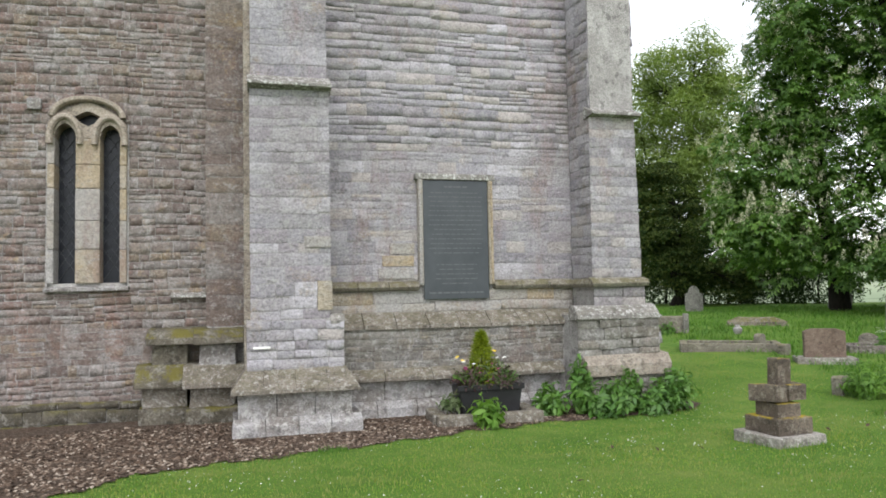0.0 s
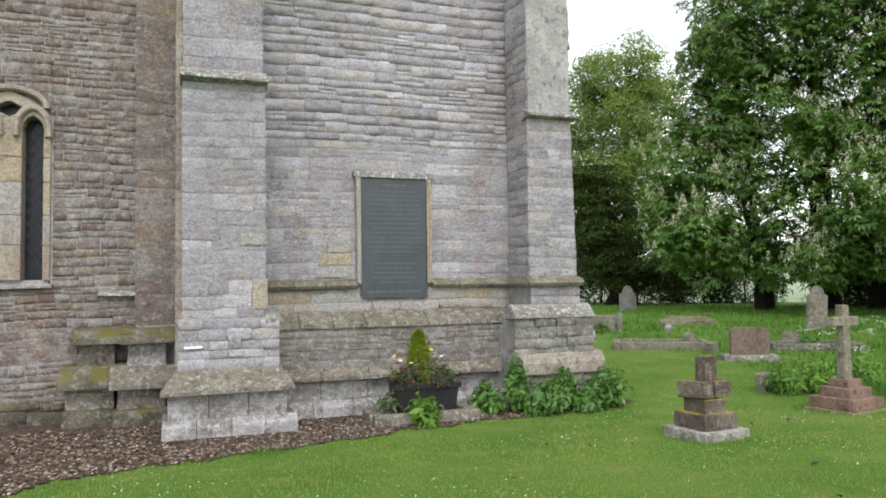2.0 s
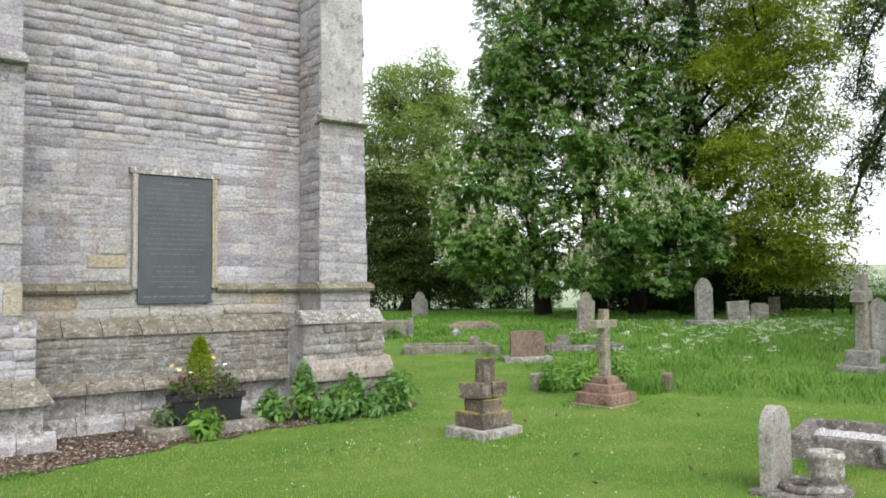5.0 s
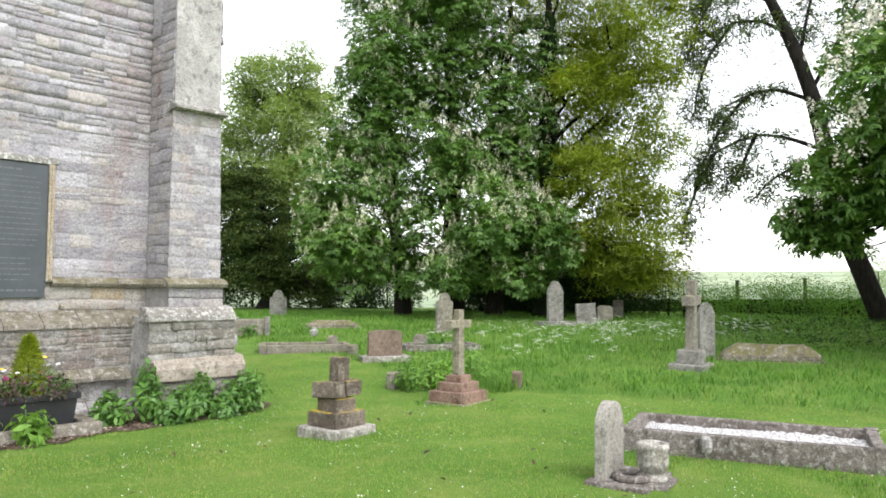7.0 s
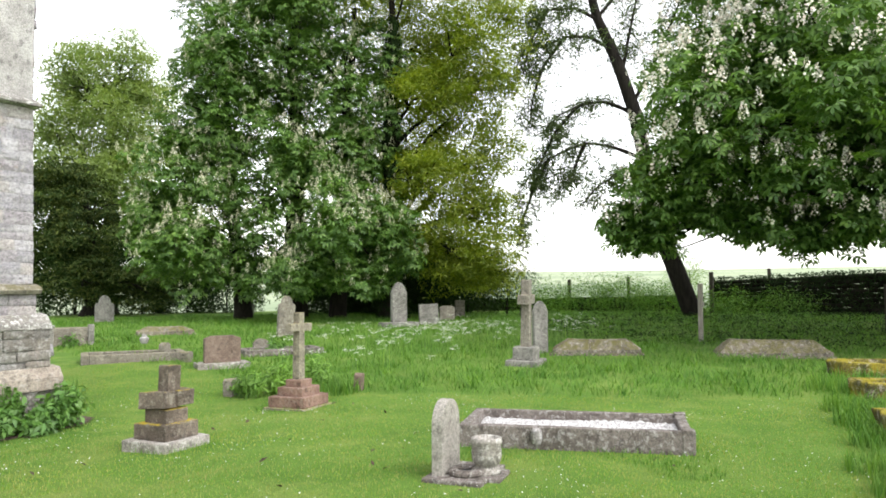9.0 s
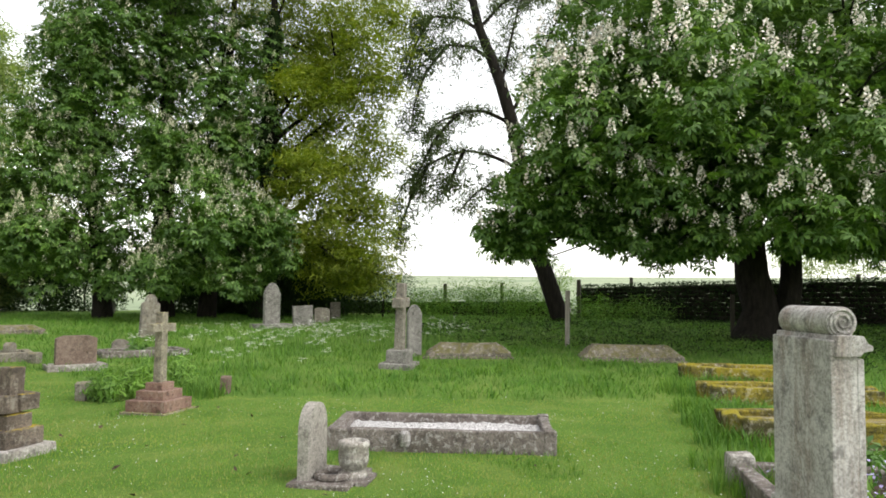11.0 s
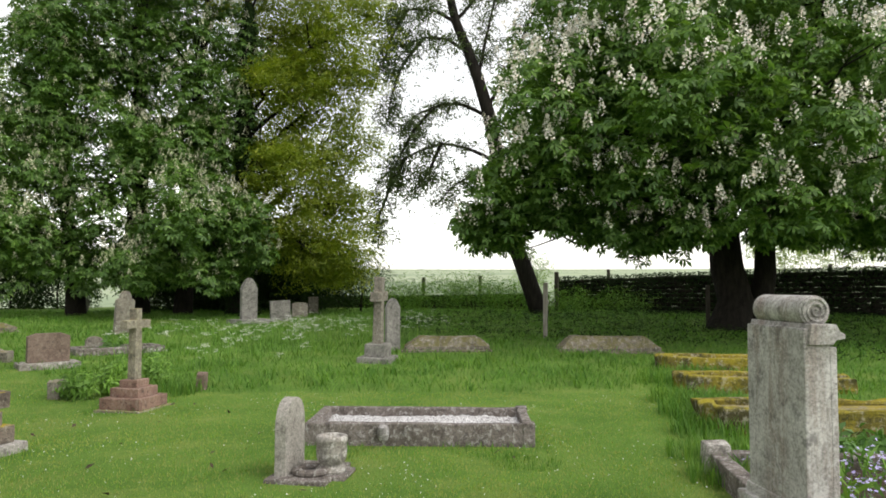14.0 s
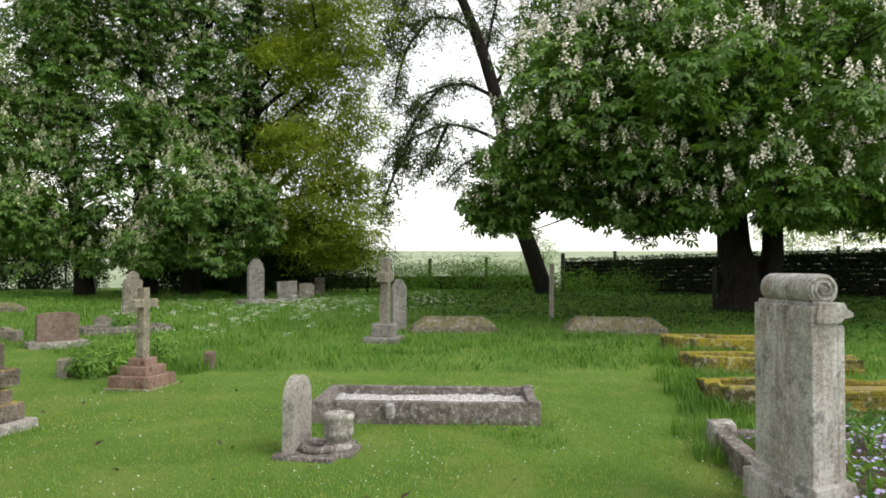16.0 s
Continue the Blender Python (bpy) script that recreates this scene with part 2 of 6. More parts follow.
def leafy(name, tones, rough=0.5, spec=0.35, passing=0.25, dry=None):
    """Leaf surface: a tone for each leaf, and some light let through."""
    m = Mat(name, rough, spec)
    c = m.ramp(m.rnd(True), *[(k / len(tones), t) for k, t in enumerate(tones)])
    c = m.mix(m.mul(m.mask(m.noise(0.8, 3), 0.42, 0.62), 0.5), c, m.mix(1.0, c, (1.45, 1.35, 1.0), "MULTIPLY"))
    if dry:
        c = m.mix(m.mul(m.mask(m.noise(1.3, 6, 0.75), 0.5, 0.62), 0.45), c, dry)
    m.done(c)
    tr = m.t.nodes.new("ShaderNodeBsdfTranslucent")
    m.t.links.new(m.mix(1.0, c, (1.5, 1.6, 0.7), "MULTIPLY"), tr.inputs["Color"])
    add = m.t.nodes.new("ShaderNodeMixShader")
    add.inputs[0].default_value = passing
    m.t.links.new(m.b.outputs[0], add.inputs[1])
    m.t.links.new(tr.outputs[0], add.inputs[2])
    m.t.links.new(add.outputs[0], m.t.nodes["Material Output"].inputs["Surface"])
    return m.m


L_CHEST = leafy("chestnut_leaf", [(0.058, 0.130, 0.027), (0.088, 0.178, 0.037), (0.042, 0.098, 0.021), (0.125, 0.225, 0.052)], 0.5, 0.35, 0.25)
# trunk ivy, and near-black leaves standing in for shade under the chestnut
L_IVY_SHADE = leafy("ivy_and_shade_leaf", [(0.010, 0.022, 0.008), (0.015, 0.032, 0.010), (0.022, 0.042, 0.013)], 0.8, 0.08, 0.04)
L_SYC = leafy("sycamore_leaf", [(0.135, 0.195, 0.018), (0.17, 0.23, 0.023), (0.10, 0.15, 0.015), (0.22, 0.265, 0.03)], passing=0.42)
L_LIME = leafy("lime_leaf", [(0.15, 0.215, 0.07), (0.185, 0.255, 0.085), (0.12, 0.18, 0.055), (0.22, 0.285, 0.11)], passing=0.4)
# lightest tone puts light on the frond tips into the colour, at random
L_YEW = leafy("yew_leaf", [(0.018, 0.040, 0.012), (0.030, 0.058, 0.017), (0.045, 0.075, 0.021), (0.085, 0.11, 0.03)], 0.7, 0.12, 0.1)
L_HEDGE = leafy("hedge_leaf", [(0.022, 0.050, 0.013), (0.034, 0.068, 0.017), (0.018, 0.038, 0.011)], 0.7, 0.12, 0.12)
L_SPARSE = leafy("ash_leaf", [(0.05, 0.085, 0.022), (0.065, 0.10, 0.028), (0.04, 0.07, 0.02)], passing=0.25)
L_GRASS = leafy("grass_blade", [(0.122, 0.238, 0.036), (0.158, 0.278, 0.047), (0.104, 0.208, 0.032), (0.192, 0.298, 0.064), (0.245, 0.30, 0.09), (0.30, 0.295, 0.125)], 0.6, 0.2, 0.35, (0.25, 0.295, 0.085))
L_LONG = leafy("long_grass_blade", [(0.056, 0.150, 0.024), (0.085, 0.195, 0.034), (0.034, 0.10, 0.016), (0.13, 0.245, 0.05)], 0.6, 0.2, 0.35, (0.15, 0.235, 0.055))
L_WEED = leafy("broad_leaf", [(0.065, 0.16, 0.03), (0.085, 0.19, 0.035), (0.05, 0.12, 0.025), (0.11, 0.22, 0.05)], 0.45, 0.4, 0.25)
L_FRESH = leafy("fresh_leaf", [(0.14, 0.27, 0.05), (0.18, 0.32, 0.07), (0.11, 0.22, 0.04)], 0.5, 0.3, 0.35)
L_GOLD = leafy("golden_conifer_leaf", [(0.17, 0.22, 0.015), (0.22, 0.27, 0.02), (0.12, 0.17, 0.015)], 0.6, 0.2, 0.3)
L_PURPLE = leafy("purple_leaf", [(0.045, 0.022, 0.028), (0.065, 0.026, 0.042), (0.035, 0.04, 0.022), (0.085, 0.045, 0.062), (0.05, 0.07, 0.03)], 0.5, 0.3, 0.2)
L_GREYGREEN = leafy("grey_green_leaf", [(0.10, 0.14, 0.07), (0.14, 0.18, 0.10), (0.07, 0.10, 0.045)], 0.6, 0.2, 0.2)


def petals(name, a, b):
    m = Mat(name, 0.7, 0.2)
    return m.done(m.ramp(m.rnd(True), (0.0, a), (0.6, b)))


P_CANDLE = petals("chestnut_blossom", (0.66, 0.57, 0.49), (0.84, 0.80, 0.73))
P_CREAM = petals("cream_blossom", (0.42, 0.44, 0.27), (0.62, 0.60, 0.44))
P_LACE = petals("lacy_white_petal", (0.52, 0.55, 0.44), (0.72, 0.73, 0.66))
P_WHITE = petals("white_petal", (0.70, 0.70, 0.66), (0.85, 0.85, 0.82))
P_YELLOW = petals("yellow_petal", (0.75, 0.50, 0.02), (0.85, 0.62, 0.05))
P_BLUE = petals("violet_petal", (0.36, 0.30, 0.62), (0.55, 0.50, 0.78))
P_PINKP = petals("magenta_petal", (0.30, 0.03, 0.14), (0.42, 0.08, 0.22))
mm = Mat("bark", 0.95, 0.08)
M_BARK = mm.done(mm.ramp(mm.noise(9, 6, 0.7, (1, 1, 0.25)), (0.3, (0.009, 0.008, 0.007)), (0.7, (0.032, 0.028, 0.023))), mm.noise(14, 6, 0.7, (1, 1, 0.25)), 1.0, 0.05)
mm = Mat("old_post_wood", 0.9)
M_POST = mm.done(mm.ramp(mm.noise(16, 5, 0.7, (1, 1, 0.15)), (0.3, (0.16, 0.14, 0.11)), (0.7, (0.34, 0.32, 0.28))), mm.noise(30, 4, 0.7, (1, 1, 0.1)), 0.6, 0.01)
mm = Mat("dark_post_wood", 0.9)
M_POSTD = mm.done(mm.ramp(mm.noise(16, 5, 0.7, (1, 1, 0.15)), (0.3, (0.035, 0.03, 0.024)), (0.7, (0.08, 0.07, 0.055))), mm.noise(30, 4), 0.6, 0.01)

# ---- helpers for building ----
rng = np.random.default_rng(7)
EYE = np.array((1.5, 1.2))


def smooth(a, b, v):
    t = np.clip((np.asarray(v, float) - a) / (b - a), 0, 1)
    return t * t * (3 - 2 * t)


def gz(x, y):
    """Height of the ground: level lawn, dipping a little to the church, rising to the rough grass and the far fields."""
    x, y = np.asarray(x, float), np.asarray(y, float)
    d = np.hypot(x - 1.5, y - 1.2)
    z = -0.1 * smooth(6.5, 9.3, y) * (1 - smooth(7, 10, x)) + 0.4 * smooth(9, 30, d)
    z = z + 0.035 * np.sin(x * 0.9 + 1.3) * np.sin(y * 0.8) * smooth(10, 14, d)
    # beyond the boundary the land falls a little and climbs to a far ridge
    z = z - 0.7 * smooth(38, 60, d) + 0.0262 * np.clip(d - 60, 0, 1100) - 0.02 * np.clip(d - 1160, 0, 4000)
    return z


def np_mesh(name, verts, faces):
    """A mesh from an (n,3) array and an (m,k) array of corners."""
    verts, faces = np.asarray(verts, np.float32), np.asarray(faces, np.int32)
    me = bpy.data.meshes.new(name)
    m, k = faces.shape
    me.vertices.add(len(verts))
    me.vertices.foreach_set("co", verts.ravel())
    me.loops.add(m * k)
    me.loops.foreach_set("vertex_index", faces.ravel())
    me.polygons.add(m)
    me.polygons.foreach_set("loop_start", np.arange(0, m * k, k, dtype=np.int32))
    me.update(calc_edges=True)
    return me


def bm_mesh(name, bm, smooth_faces=False):
    me = bpy.data.meshes.new(name)
    bmesh.ops.recalc_face_normals(bm, faces=bm.faces)
    bm.to_mesh(me)
    bm.free()
    if smooth_faces:
        me.polygons.foreach_set("use_smooth", [True] * len(me.polygons))
    return me


def part(name, data, material, parent, label="", kind=""):
    """One mesh object under a thing or a part. data: a bmesh or a mesh."""
    me = bm_mesh(name, data) if isinstance(data, bmesh.types.BMesh) else data
    if not me.materials:
        me.materials.append(material)
    ob = new(name, me)
    ob.parent = parent
    return tagged(ob, label, "", "", kind)


def thing(name, m, label, category, group="", kind=""):
    ob = new(name)
    ob.matrix_world = m
    ob.empty_display_size = 0.1
    return tagged(ob, label, category, group, kind)


def solid(name, data, material, label, category="", group="", kind="", m=None):
    me = bm_mesh(name, data) if isinstance(data, bmesh.types.BMesh) else data
    me.materials.append(material)
    ob = new(name, me)
    if m is not None:
        ob.matrix_world = m
    return tagged(ob, label, category, group, kind)


def box(x0, x1, y0, y1, z0, z1, bevel=0.015, bm=None, rough=0.0, cuts=0):
    """A stone block with worn edges."""
    b = bmesh.new()
    bmesh.ops.create_cube(b, size=1)
    for v in b.verts:
        v.co = Vector((x0 + (v.co.x + 0.5) * (x1 - x0), y0 + (v.co.y + 0.5) * (y1 - y0), z0 + (v.co.z + 0.5) * (z1 - z0)))
    if cuts:
        bmesh.ops.subdivide_edges(b, edges=b.edges[:], cuts=cuts, use_grid_fill=True)
    if bevel:
        sharp = [e for e in b.edges if len(e.link_faces) == 2 and e.calc_face_angle() > 0.5]
        bmesh.ops.bevel(b, geom=sharp, offset=bevel, segments=2, affect="EDGES", profile=0.6)
    if rough:
        for v in b.verts:
            v.co += noise.noise_vector(v.co * 7.0) * rough
    if bm is None:
        return b
    join_bm(bm, b)
    return bm


def join_bm(dst, src):
    me = bpy.data.meshes.new("tmp")
    src.to_mesh(me)
    src.free()
    dst.from_mesh(me)
    bpy.data.meshes.remove(me)


def prism(profile, axis, a, b, bevel=0.0, rough=0.0):
    """A closed outline of (u, v) drawn out from a to b along x, y or z; for x the outline is (y, z), for y (x, z), for z (x, y)."""
    bm = bmesh.new()
    place = {"x": lambda u, v, w: (w, u, v), "y": lambda u, v, w: (u, w, v), "z": lambda u, v, w: (u, v, w)}[axis]
    lo = [bm.verts.new(place(u, v, a)) for u, v in profile]
    hi = [bm.verts.new(place(u, v, b)) for u, v in profile]
    bm.faces.new(lo)
    bm.faces.new(hi[::-1])
    n = len(profile)
    for k in range(n):
        bm.faces.new((lo[k], hi[k], hi[(k + 1) % n], lo[(k + 1) % n]))
    bmesh.ops.recalc_face_normals(bm, faces=bm.faces)
    if bevel:
        sharp = [e for e in bm.edges if len(e.link_faces) == 2 and e.calc_face_angle() > 0.6]
        bmesh.ops.bevel(bm, geom=sharp, offset=bevel, segments=2, affect="EDGES", profile=0.6)
    if rough:
        for v in bm.verts:
            v.co += noise.noise_vector(v.co * 7.0) * rough
    return bm


def lathe(profile, n=20, bm=None):
    """A turned body from (radius, height) pairs."""
    bm = bm or bmesh.new()
    rings = [[bm.verts.new((r * math.cos(6.28318 * k / n), r * math.sin(6.28318 * k / n), z)) for k in range(n)] for r, z in profile]
    for lo, hi in zip(rings, rings[1:]):
        for k in range(n):
            bm.faces.new((lo[k], lo[(k + 1) % n], hi[(k + 1) % n], hi[k]))
    bm.faces.new(rings[0][::-1])
    bm.faces.new(rings[-1])
    return bm


def tube(points, radii, n=8):
    """Vertices and quads of a tapered tube along points."""
    pts = np.asarray(points, float)
    tang = np.gradient(pts, axis=0)
    tang /= np.linalg.norm(tang, axis=1)[:, None] + 1e-9
    ref = np.array((0.31, 0.95, 0.05))
    u = np.cross(tang, ref)
    u /= np.linalg.norm(u, axis=1)[:, None] + 1e-9
    w = np.cross(tang, u)
    ang = np.linspace(0, 2 * np.pi, n, endpoint=False)
    ring = np.cos(ang)[None, :, None] * u[:, None] + np.sin(ang)[None, :, None] * w[:, None]
    v = (pts[:, None] + ring * np.asarray(radii, float)[:, None, None]).reshape(-1, 3)
    f = []
    for k in range(len(pts) - 1):
        for j in range(n):
            f.append((k * n + j, k * n + (j + 1) % n, (k + 1) * n + (j + 1) % n, (k + 1) * n + j))
    return v, np.array(f)


def merge(pieces):
    vs, fs, n = [], [], 0
    for v, f in pieces:
        vs.append(v)
        fs.append(f + n)
        n += len(v)
    return np.concatenate(vs), np.concatenate(fs)


def frames_for(normals, spin):
    """Two axes across each normal, turned by spin."""
    nrm = normals / (np.linalg.norm(normals, axis=1)[:, None] + 1e-9)
    ref = np.where(np.abs(nrm[:, 2:3]) > 0.9, np.array((1.0, 0, 0)), np.array((0, 0, 1.0)))
    u = np.cross(nrm, ref)
    u /= np.linalg.norm(u, axis=1)[:, None] + 1e-9
    w = np.cross(nrm, u)
    c, s = np.cos(spin)[:, None], np.sin(spin)[:, None]
    return c * u + s * w, -s * u + c * w, nrm


def leaves(points, normals, size, fingers=1, droop=0.25, width=0.38, rg=None):
    """Leaf blades: each is a fan of pointed fingers, folded a little. Returns vertices and quads."""
    rg = rg or rng
    n = len(points)
    u, w, nrm = frames_for(normals, rg.uniform(0, 6.283, n))
    size = np.asarray(size) * rg.uniform(0.7, 1.25, n)
    vs = []
    spread = np.linspace(-1.9, 1.9, fingers) if fingers > 1 else [0.0]
    for a in spread:
        d = np.cos(a) * u + np.sin(a) * w
        e = -np.sin(a) * u + np.cos(a) * w
        ln = size * (1.0 - 0.16 * abs(a))
        wd = ln * width * (0.55 if fingers > 1 else 1.0)
        base = points
        tip = points + d * ln[:, None] - nrm * (droop * ln)[:, None]
        mid = points + d * (0.6 * ln)[:, None] - nrm * (0.12 * droop * ln)[:, None]
        vs.append(np.stack([base, mid + e * (wd * 0.5)[:, None], tip, mid - e * (wd * 0.5)[:, None]], 1))
    v = np.stack(vs, 1).reshape(-1, 3)
    return v, np.arange(len(v)).reshape(-1, 4)

# ---- ground ----
radii = np.concatenate([np.arange(0, 45, 0.6), np.geomspace(45, 3200, 45)])
ang = np.linspace(0, 2 * np.pi, 181)[:-1]
gx = EYE[0] + radii[:, None] * np.cos(ang)
gy = EYE[1] + radii[:, None] * np.sin(ang)
gv = np.stack([gx, gy, gz(gx, gy)], -1).reshape(-1, 3)
na = len(ang)
r, a = np.meshgrid(np.arange(len(radii) - 1), np.arange(na), indexing="ij")
gf = np.stack([r * na + a, (r + 1) * na + a, (r + 1) * na + (a + 1) % na, r * na + (a + 1) % na], -1).reshape(-1, 4)
me = np_mesh("ground", gv, gf)
me.materials.append(M_GRASS)
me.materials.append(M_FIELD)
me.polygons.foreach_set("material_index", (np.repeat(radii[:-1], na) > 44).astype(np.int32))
me.polygons.foreach_set("use_smooth", np.ones(len(gf), bool))
ground = tagged(new("ground", me), "mown green churchyard lawn running out to fields paled for haze", "ground", "", "structure")

BED_X = [-9.5, -3.0, -0.4, 0.15, 0.45, 1.2, 2.3, 3.2, 3.6, 4.9, 6.6, 7.1, 7.3]
BED_Y = [5.4, 6.9, 7.4, 7.5, 8.1, 8.3, 8.6, 8.85, 9.0, 9.25, 9.3, 9.7, 11.0]


def in_bed(x, y):
    wob = 0.06 * np.sin(x * 7.0) + 0.04 * np.sin(x * 17.0 + 1)
    return (y > np.interp(x, BED_X, BED_Y) + wob) & (x < 7.2) & (y < 11.3) & (x > -9.5)


cell = 0.08
cx, cy = np.meshgrid(np.arange(-9.5, 7.3, cell), np.arange(5.2, 11.3, cell), indexing="ij")
keep = in_bed(cx + cell / 2, cy + cell / 2)
q = np.stack([np.stack([cx + i * cell, cy + j * cell], -1) for i, j in ((0, 0), (1, 0), (1, 1), (0, 1))], -2)[keep].reshape(-1, 2)
bv = np.column_stack([q, gz(q[:, 0], q[:, 1]) + 0.012])
solid("gravel_bed", np_mesh("gravel_bed", bv, np.arange(len(bv)).reshape(-1, 4)), M_GRAVEL, "brown leaf litter and gravel strip along the church wall", "gravel", "", "structure")

# ---- masonry pieces ----
RIM = [(0, 0), (1, 0), (2, 0), (3, 0), (3, 1), (3, 2), (2, 2), (1, 2), (0, 2), (0, 1)]


def unit_stone(k):
    """A rough-hewn block one unit wide, deep and high: open back at y 0, uneven face at about y -1, ragged edges."""
    g = random.Random(k)
    j = lambda s: g.uniform(-s, s)
    at = lambda i, q: (i / 3 - 0.5, q / 2 - 0.5)
    tilt_x, tilt_z = j(0.25), j(0.25)
    back = [(at(i, q)[0], 0, at(i, q)[1]) for i, q in RIM]
    edge, low = [], j(0.06)
    for i, q in RIM:
        x, z = at(i, q)
        corner = 0.94 if i in (0, 3) and q in (0, 2) else 0.98
        edge.append((x * corner + j(0.025), -0.72 + tilt_x * x + tilt_z * z + j(0.15), z * corner + low * 0.5 + j(0.05)))
    inner = [(i / 3 - 0.5 + j(0.06), -1.0 + tilt_x * (i / 3 - 0.5) + j(0.22), j(0.2)) for i in (1, 2)]
    v = np.array(back + edge + inner)
    n = len(RIM)
    f = [(p, (p + 1) % n, n + (p + 1) % n, n + p) for p in range(n)]
    spot = {c: n + p for p, c in enumerate(RIM)}
    spot[(1, 1)], spot[(2, 1)] = 2 * n, 2 * n + 1
    f += [(spot[(i, q)], spot[(i + 1, q)], spot[(i + 1, q + 1)], spot[(i, q + 1)]) for i in range(3) for q in range(2)]
    return v, np.array(f)


UNITS = [unit_stone(k) for k in range(16)]
SHARED = {}


def stonework(parent, m, x0, x1, z0, z1, course, length, mat, mat_joined, near, gap=0.006, depth=0.05, holes=(), limit=280, name="stone", seed=1, waves=1.0, split=0.0):
    """Coursed stones on a wall plane. m maps (along, inward, up) to the world; x0 and x1 may lean with height.
    Stones of the stretch `near` (heights) are objects of their own, the rest one joined part."""
    g = random.Random(seed)
    key = (mat.name, name)
    if key not in SHARED:
        SHARED[key] = []
        for k, (v, f) in enumerate(UNITS):
            me = np_mesh(name, v, f)
            me.materials.append(mat)
            SHARED[key].append(me)
    far, count, z = [], 0, z0
    while z < z1 - 0.03:
        h = min(g.uniform(*course), z1 - z)
        if z1 - z - h < 0.03:
            h = z1 - z
        zc = z + h / 2
        a, b = (x0(zc) if callable(x0) else x0), (x1(zc) if callable(x1) else x1)
        spans = [(a, b)]
        for hx0, hx1, hz0, hz1 in holes:
            if hz0 < z + h - 0.02 and hz1 > z + 0.02:
                spans = [s for p, q in spans for s in ((p, min(q, hx0)), (max(p, hx1), q)) if s[1] - s[0] > 0.03]
        for p, q in spans:
            u = p
            while u < q - 0.02:
                w = g.uniform(*length) * (1.4 if g.random() < 0.15 else 1.0)
                if q - u - w < length[0] * 0.6:
                    w = q - u
                wave = 0.014 * math.sin(1.7 * (u + 3 * seed) + 0.35 * zc) + 0.008 * math.sin(6.1 * u + 2.3 * zc)
                cut = g.uniform(0.35, 0.65)
                beds = [(zc - h / 2, h * cut), (zc - h / 2 + h * cut, h * (1 - cut))] if g.random() < split else [(zc - h / 2, h)]
                for zb, hb_ in beds:
                    d = depth * g.uniform(0.45, 1.5)
                    loc = m @ Matrix.Translation((u + w / 2, 0, zb + hb_ / 2 + wave * waves)) @ Matrix.Rotation(g.uniform(-0.025, 0.025) * waves, 4, "Y")
                    loc = loc @ Matrix.Diagonal((max(w - gap * g.uniform(0.4, 1.8), 0.02), d, max(hb_ * g.uniform(0.965, 1.06) - gap, 0.02), 1))
                    k = g.randrange(16)
                    if near[0] <= zc <= near[1] and count < limit:
                        ob = new(name, SHARED[key][k])
                        ob.parent = parent
                        ob.matrix_basis = loc
                        count += 1
                    else:
                        far.append((k, np.array(loc)))
                u += w
        z += h
    if far:
        vs, fs = [], []
        for n, (k, t) in enumerate(far):
            v, f = UNITS[k]
            vs.append(v @ t[:3, :3].T + t[:3, 3])
            fs.append(f + len(v) * n)
        part(name + "work", np_mesh(name + "work", np.concatenate(vs), np.concatenate(fs)), mat_joined, parent, "", "stuff")


def plane_y(y):
    return Matrix.Translation((0, y, 0))


def side_x(x):
    return Matrix.Translation((x, 0, 0)) @ Matrix.Rotation(radians(-90), 4, "Z")


W = 10.58
M_WARMJ = simple_stone("jamb_stone", ((0.26, 0.22, 0.185), (0.34, 0.30, 0.25)), (0.44, 0.42, 0.38), 0.5)
M_PALEBUFF = simple_stone("buff_window_stone", ((0.30, 0.255, 0.21), (0.37, 0.32, 0.27)), (0.50, 0.47, 0.42), 0.35)
TOP = 7.5
# tower wall: core and its dressed parts
tower = solid("wall_tower", box(1.5, 6.5, W + 0.02, 15.5, -0.4, TOP, 0), M_MORTAR, "weathered grey limestone tower wall in rough courses", "wall", "", "structure")
PLQ = (3.575, 4.605, 1.30, 3.0)


def moulding(name, prof, x0, x1, mat, parent, label="", rough=0.006, pieces=1):
    """A length of moulded stone, in pieces, with outline (y, z)."""
    step = (x1 - x0) / pieces
    for k in range(pieces):
        part(name, prism(prof, "x", x0 + k * step + 0.003, x0 + (k + 1) * step - 0.003, 0.008, rough), mat, parent, label if k == 0 else "")


# string course, plinth slope and base of the tower wall
for a, b, n in ((2.36, 3.575, 3), (4.605, 5.76, 3)):
    moulding("string_course", [(W + 0.02, 1.46), (W - 0.07, 1.47), (W - 0.10, 1.51), (W - 0.06, 1.555), (W + 0.02, 1.59)], a, b, M_STRING, tower, "mossy drip moulding", 0.006, n)
moulding("plinth_slope", [(W + 0.02, 1.19), (W - 0.02, 1.18), (W - 0.26, 1.03), (W - 0.26, 0.98), (W + 0.02, 0.98)], 2.40, 5.72, M_SLOPE, tower, "", 0.012, 8)
part("plinth_core", box(2.36, 5.80, W - 0.22, W + 0.1, -0.4, 1.0, 0), M_MORTAR, tower)
moulding("plinth_ledge", [(W - 0.2, 0.50), (W - 0.27, 0.49), (W - 0.40, 0.40), (W - 0.40, 0.35), (W - 0.2, 0.33)], 2.45, 5.45, M_SLOPE, tower, "", 0.010, 5)
moulding("base_course", [(W - 0.2, 0.12), (W - 0.30, 0.10), (W - 0.37, 0.02), (W - 0.37, -0.3), (W - 0.2, -0.3)], 2.45, 5.45, M_WHITE, tower, "", 0.012, 6)
moulding("plinth_band", [(W - 0.2, 0.335), (W - 0.27, 0.335), (W - 0.27, 0.11), (W - 0.2, 0.11)], 2.45, 5.45, M_WHITE, tower, "", 0.008, 5)

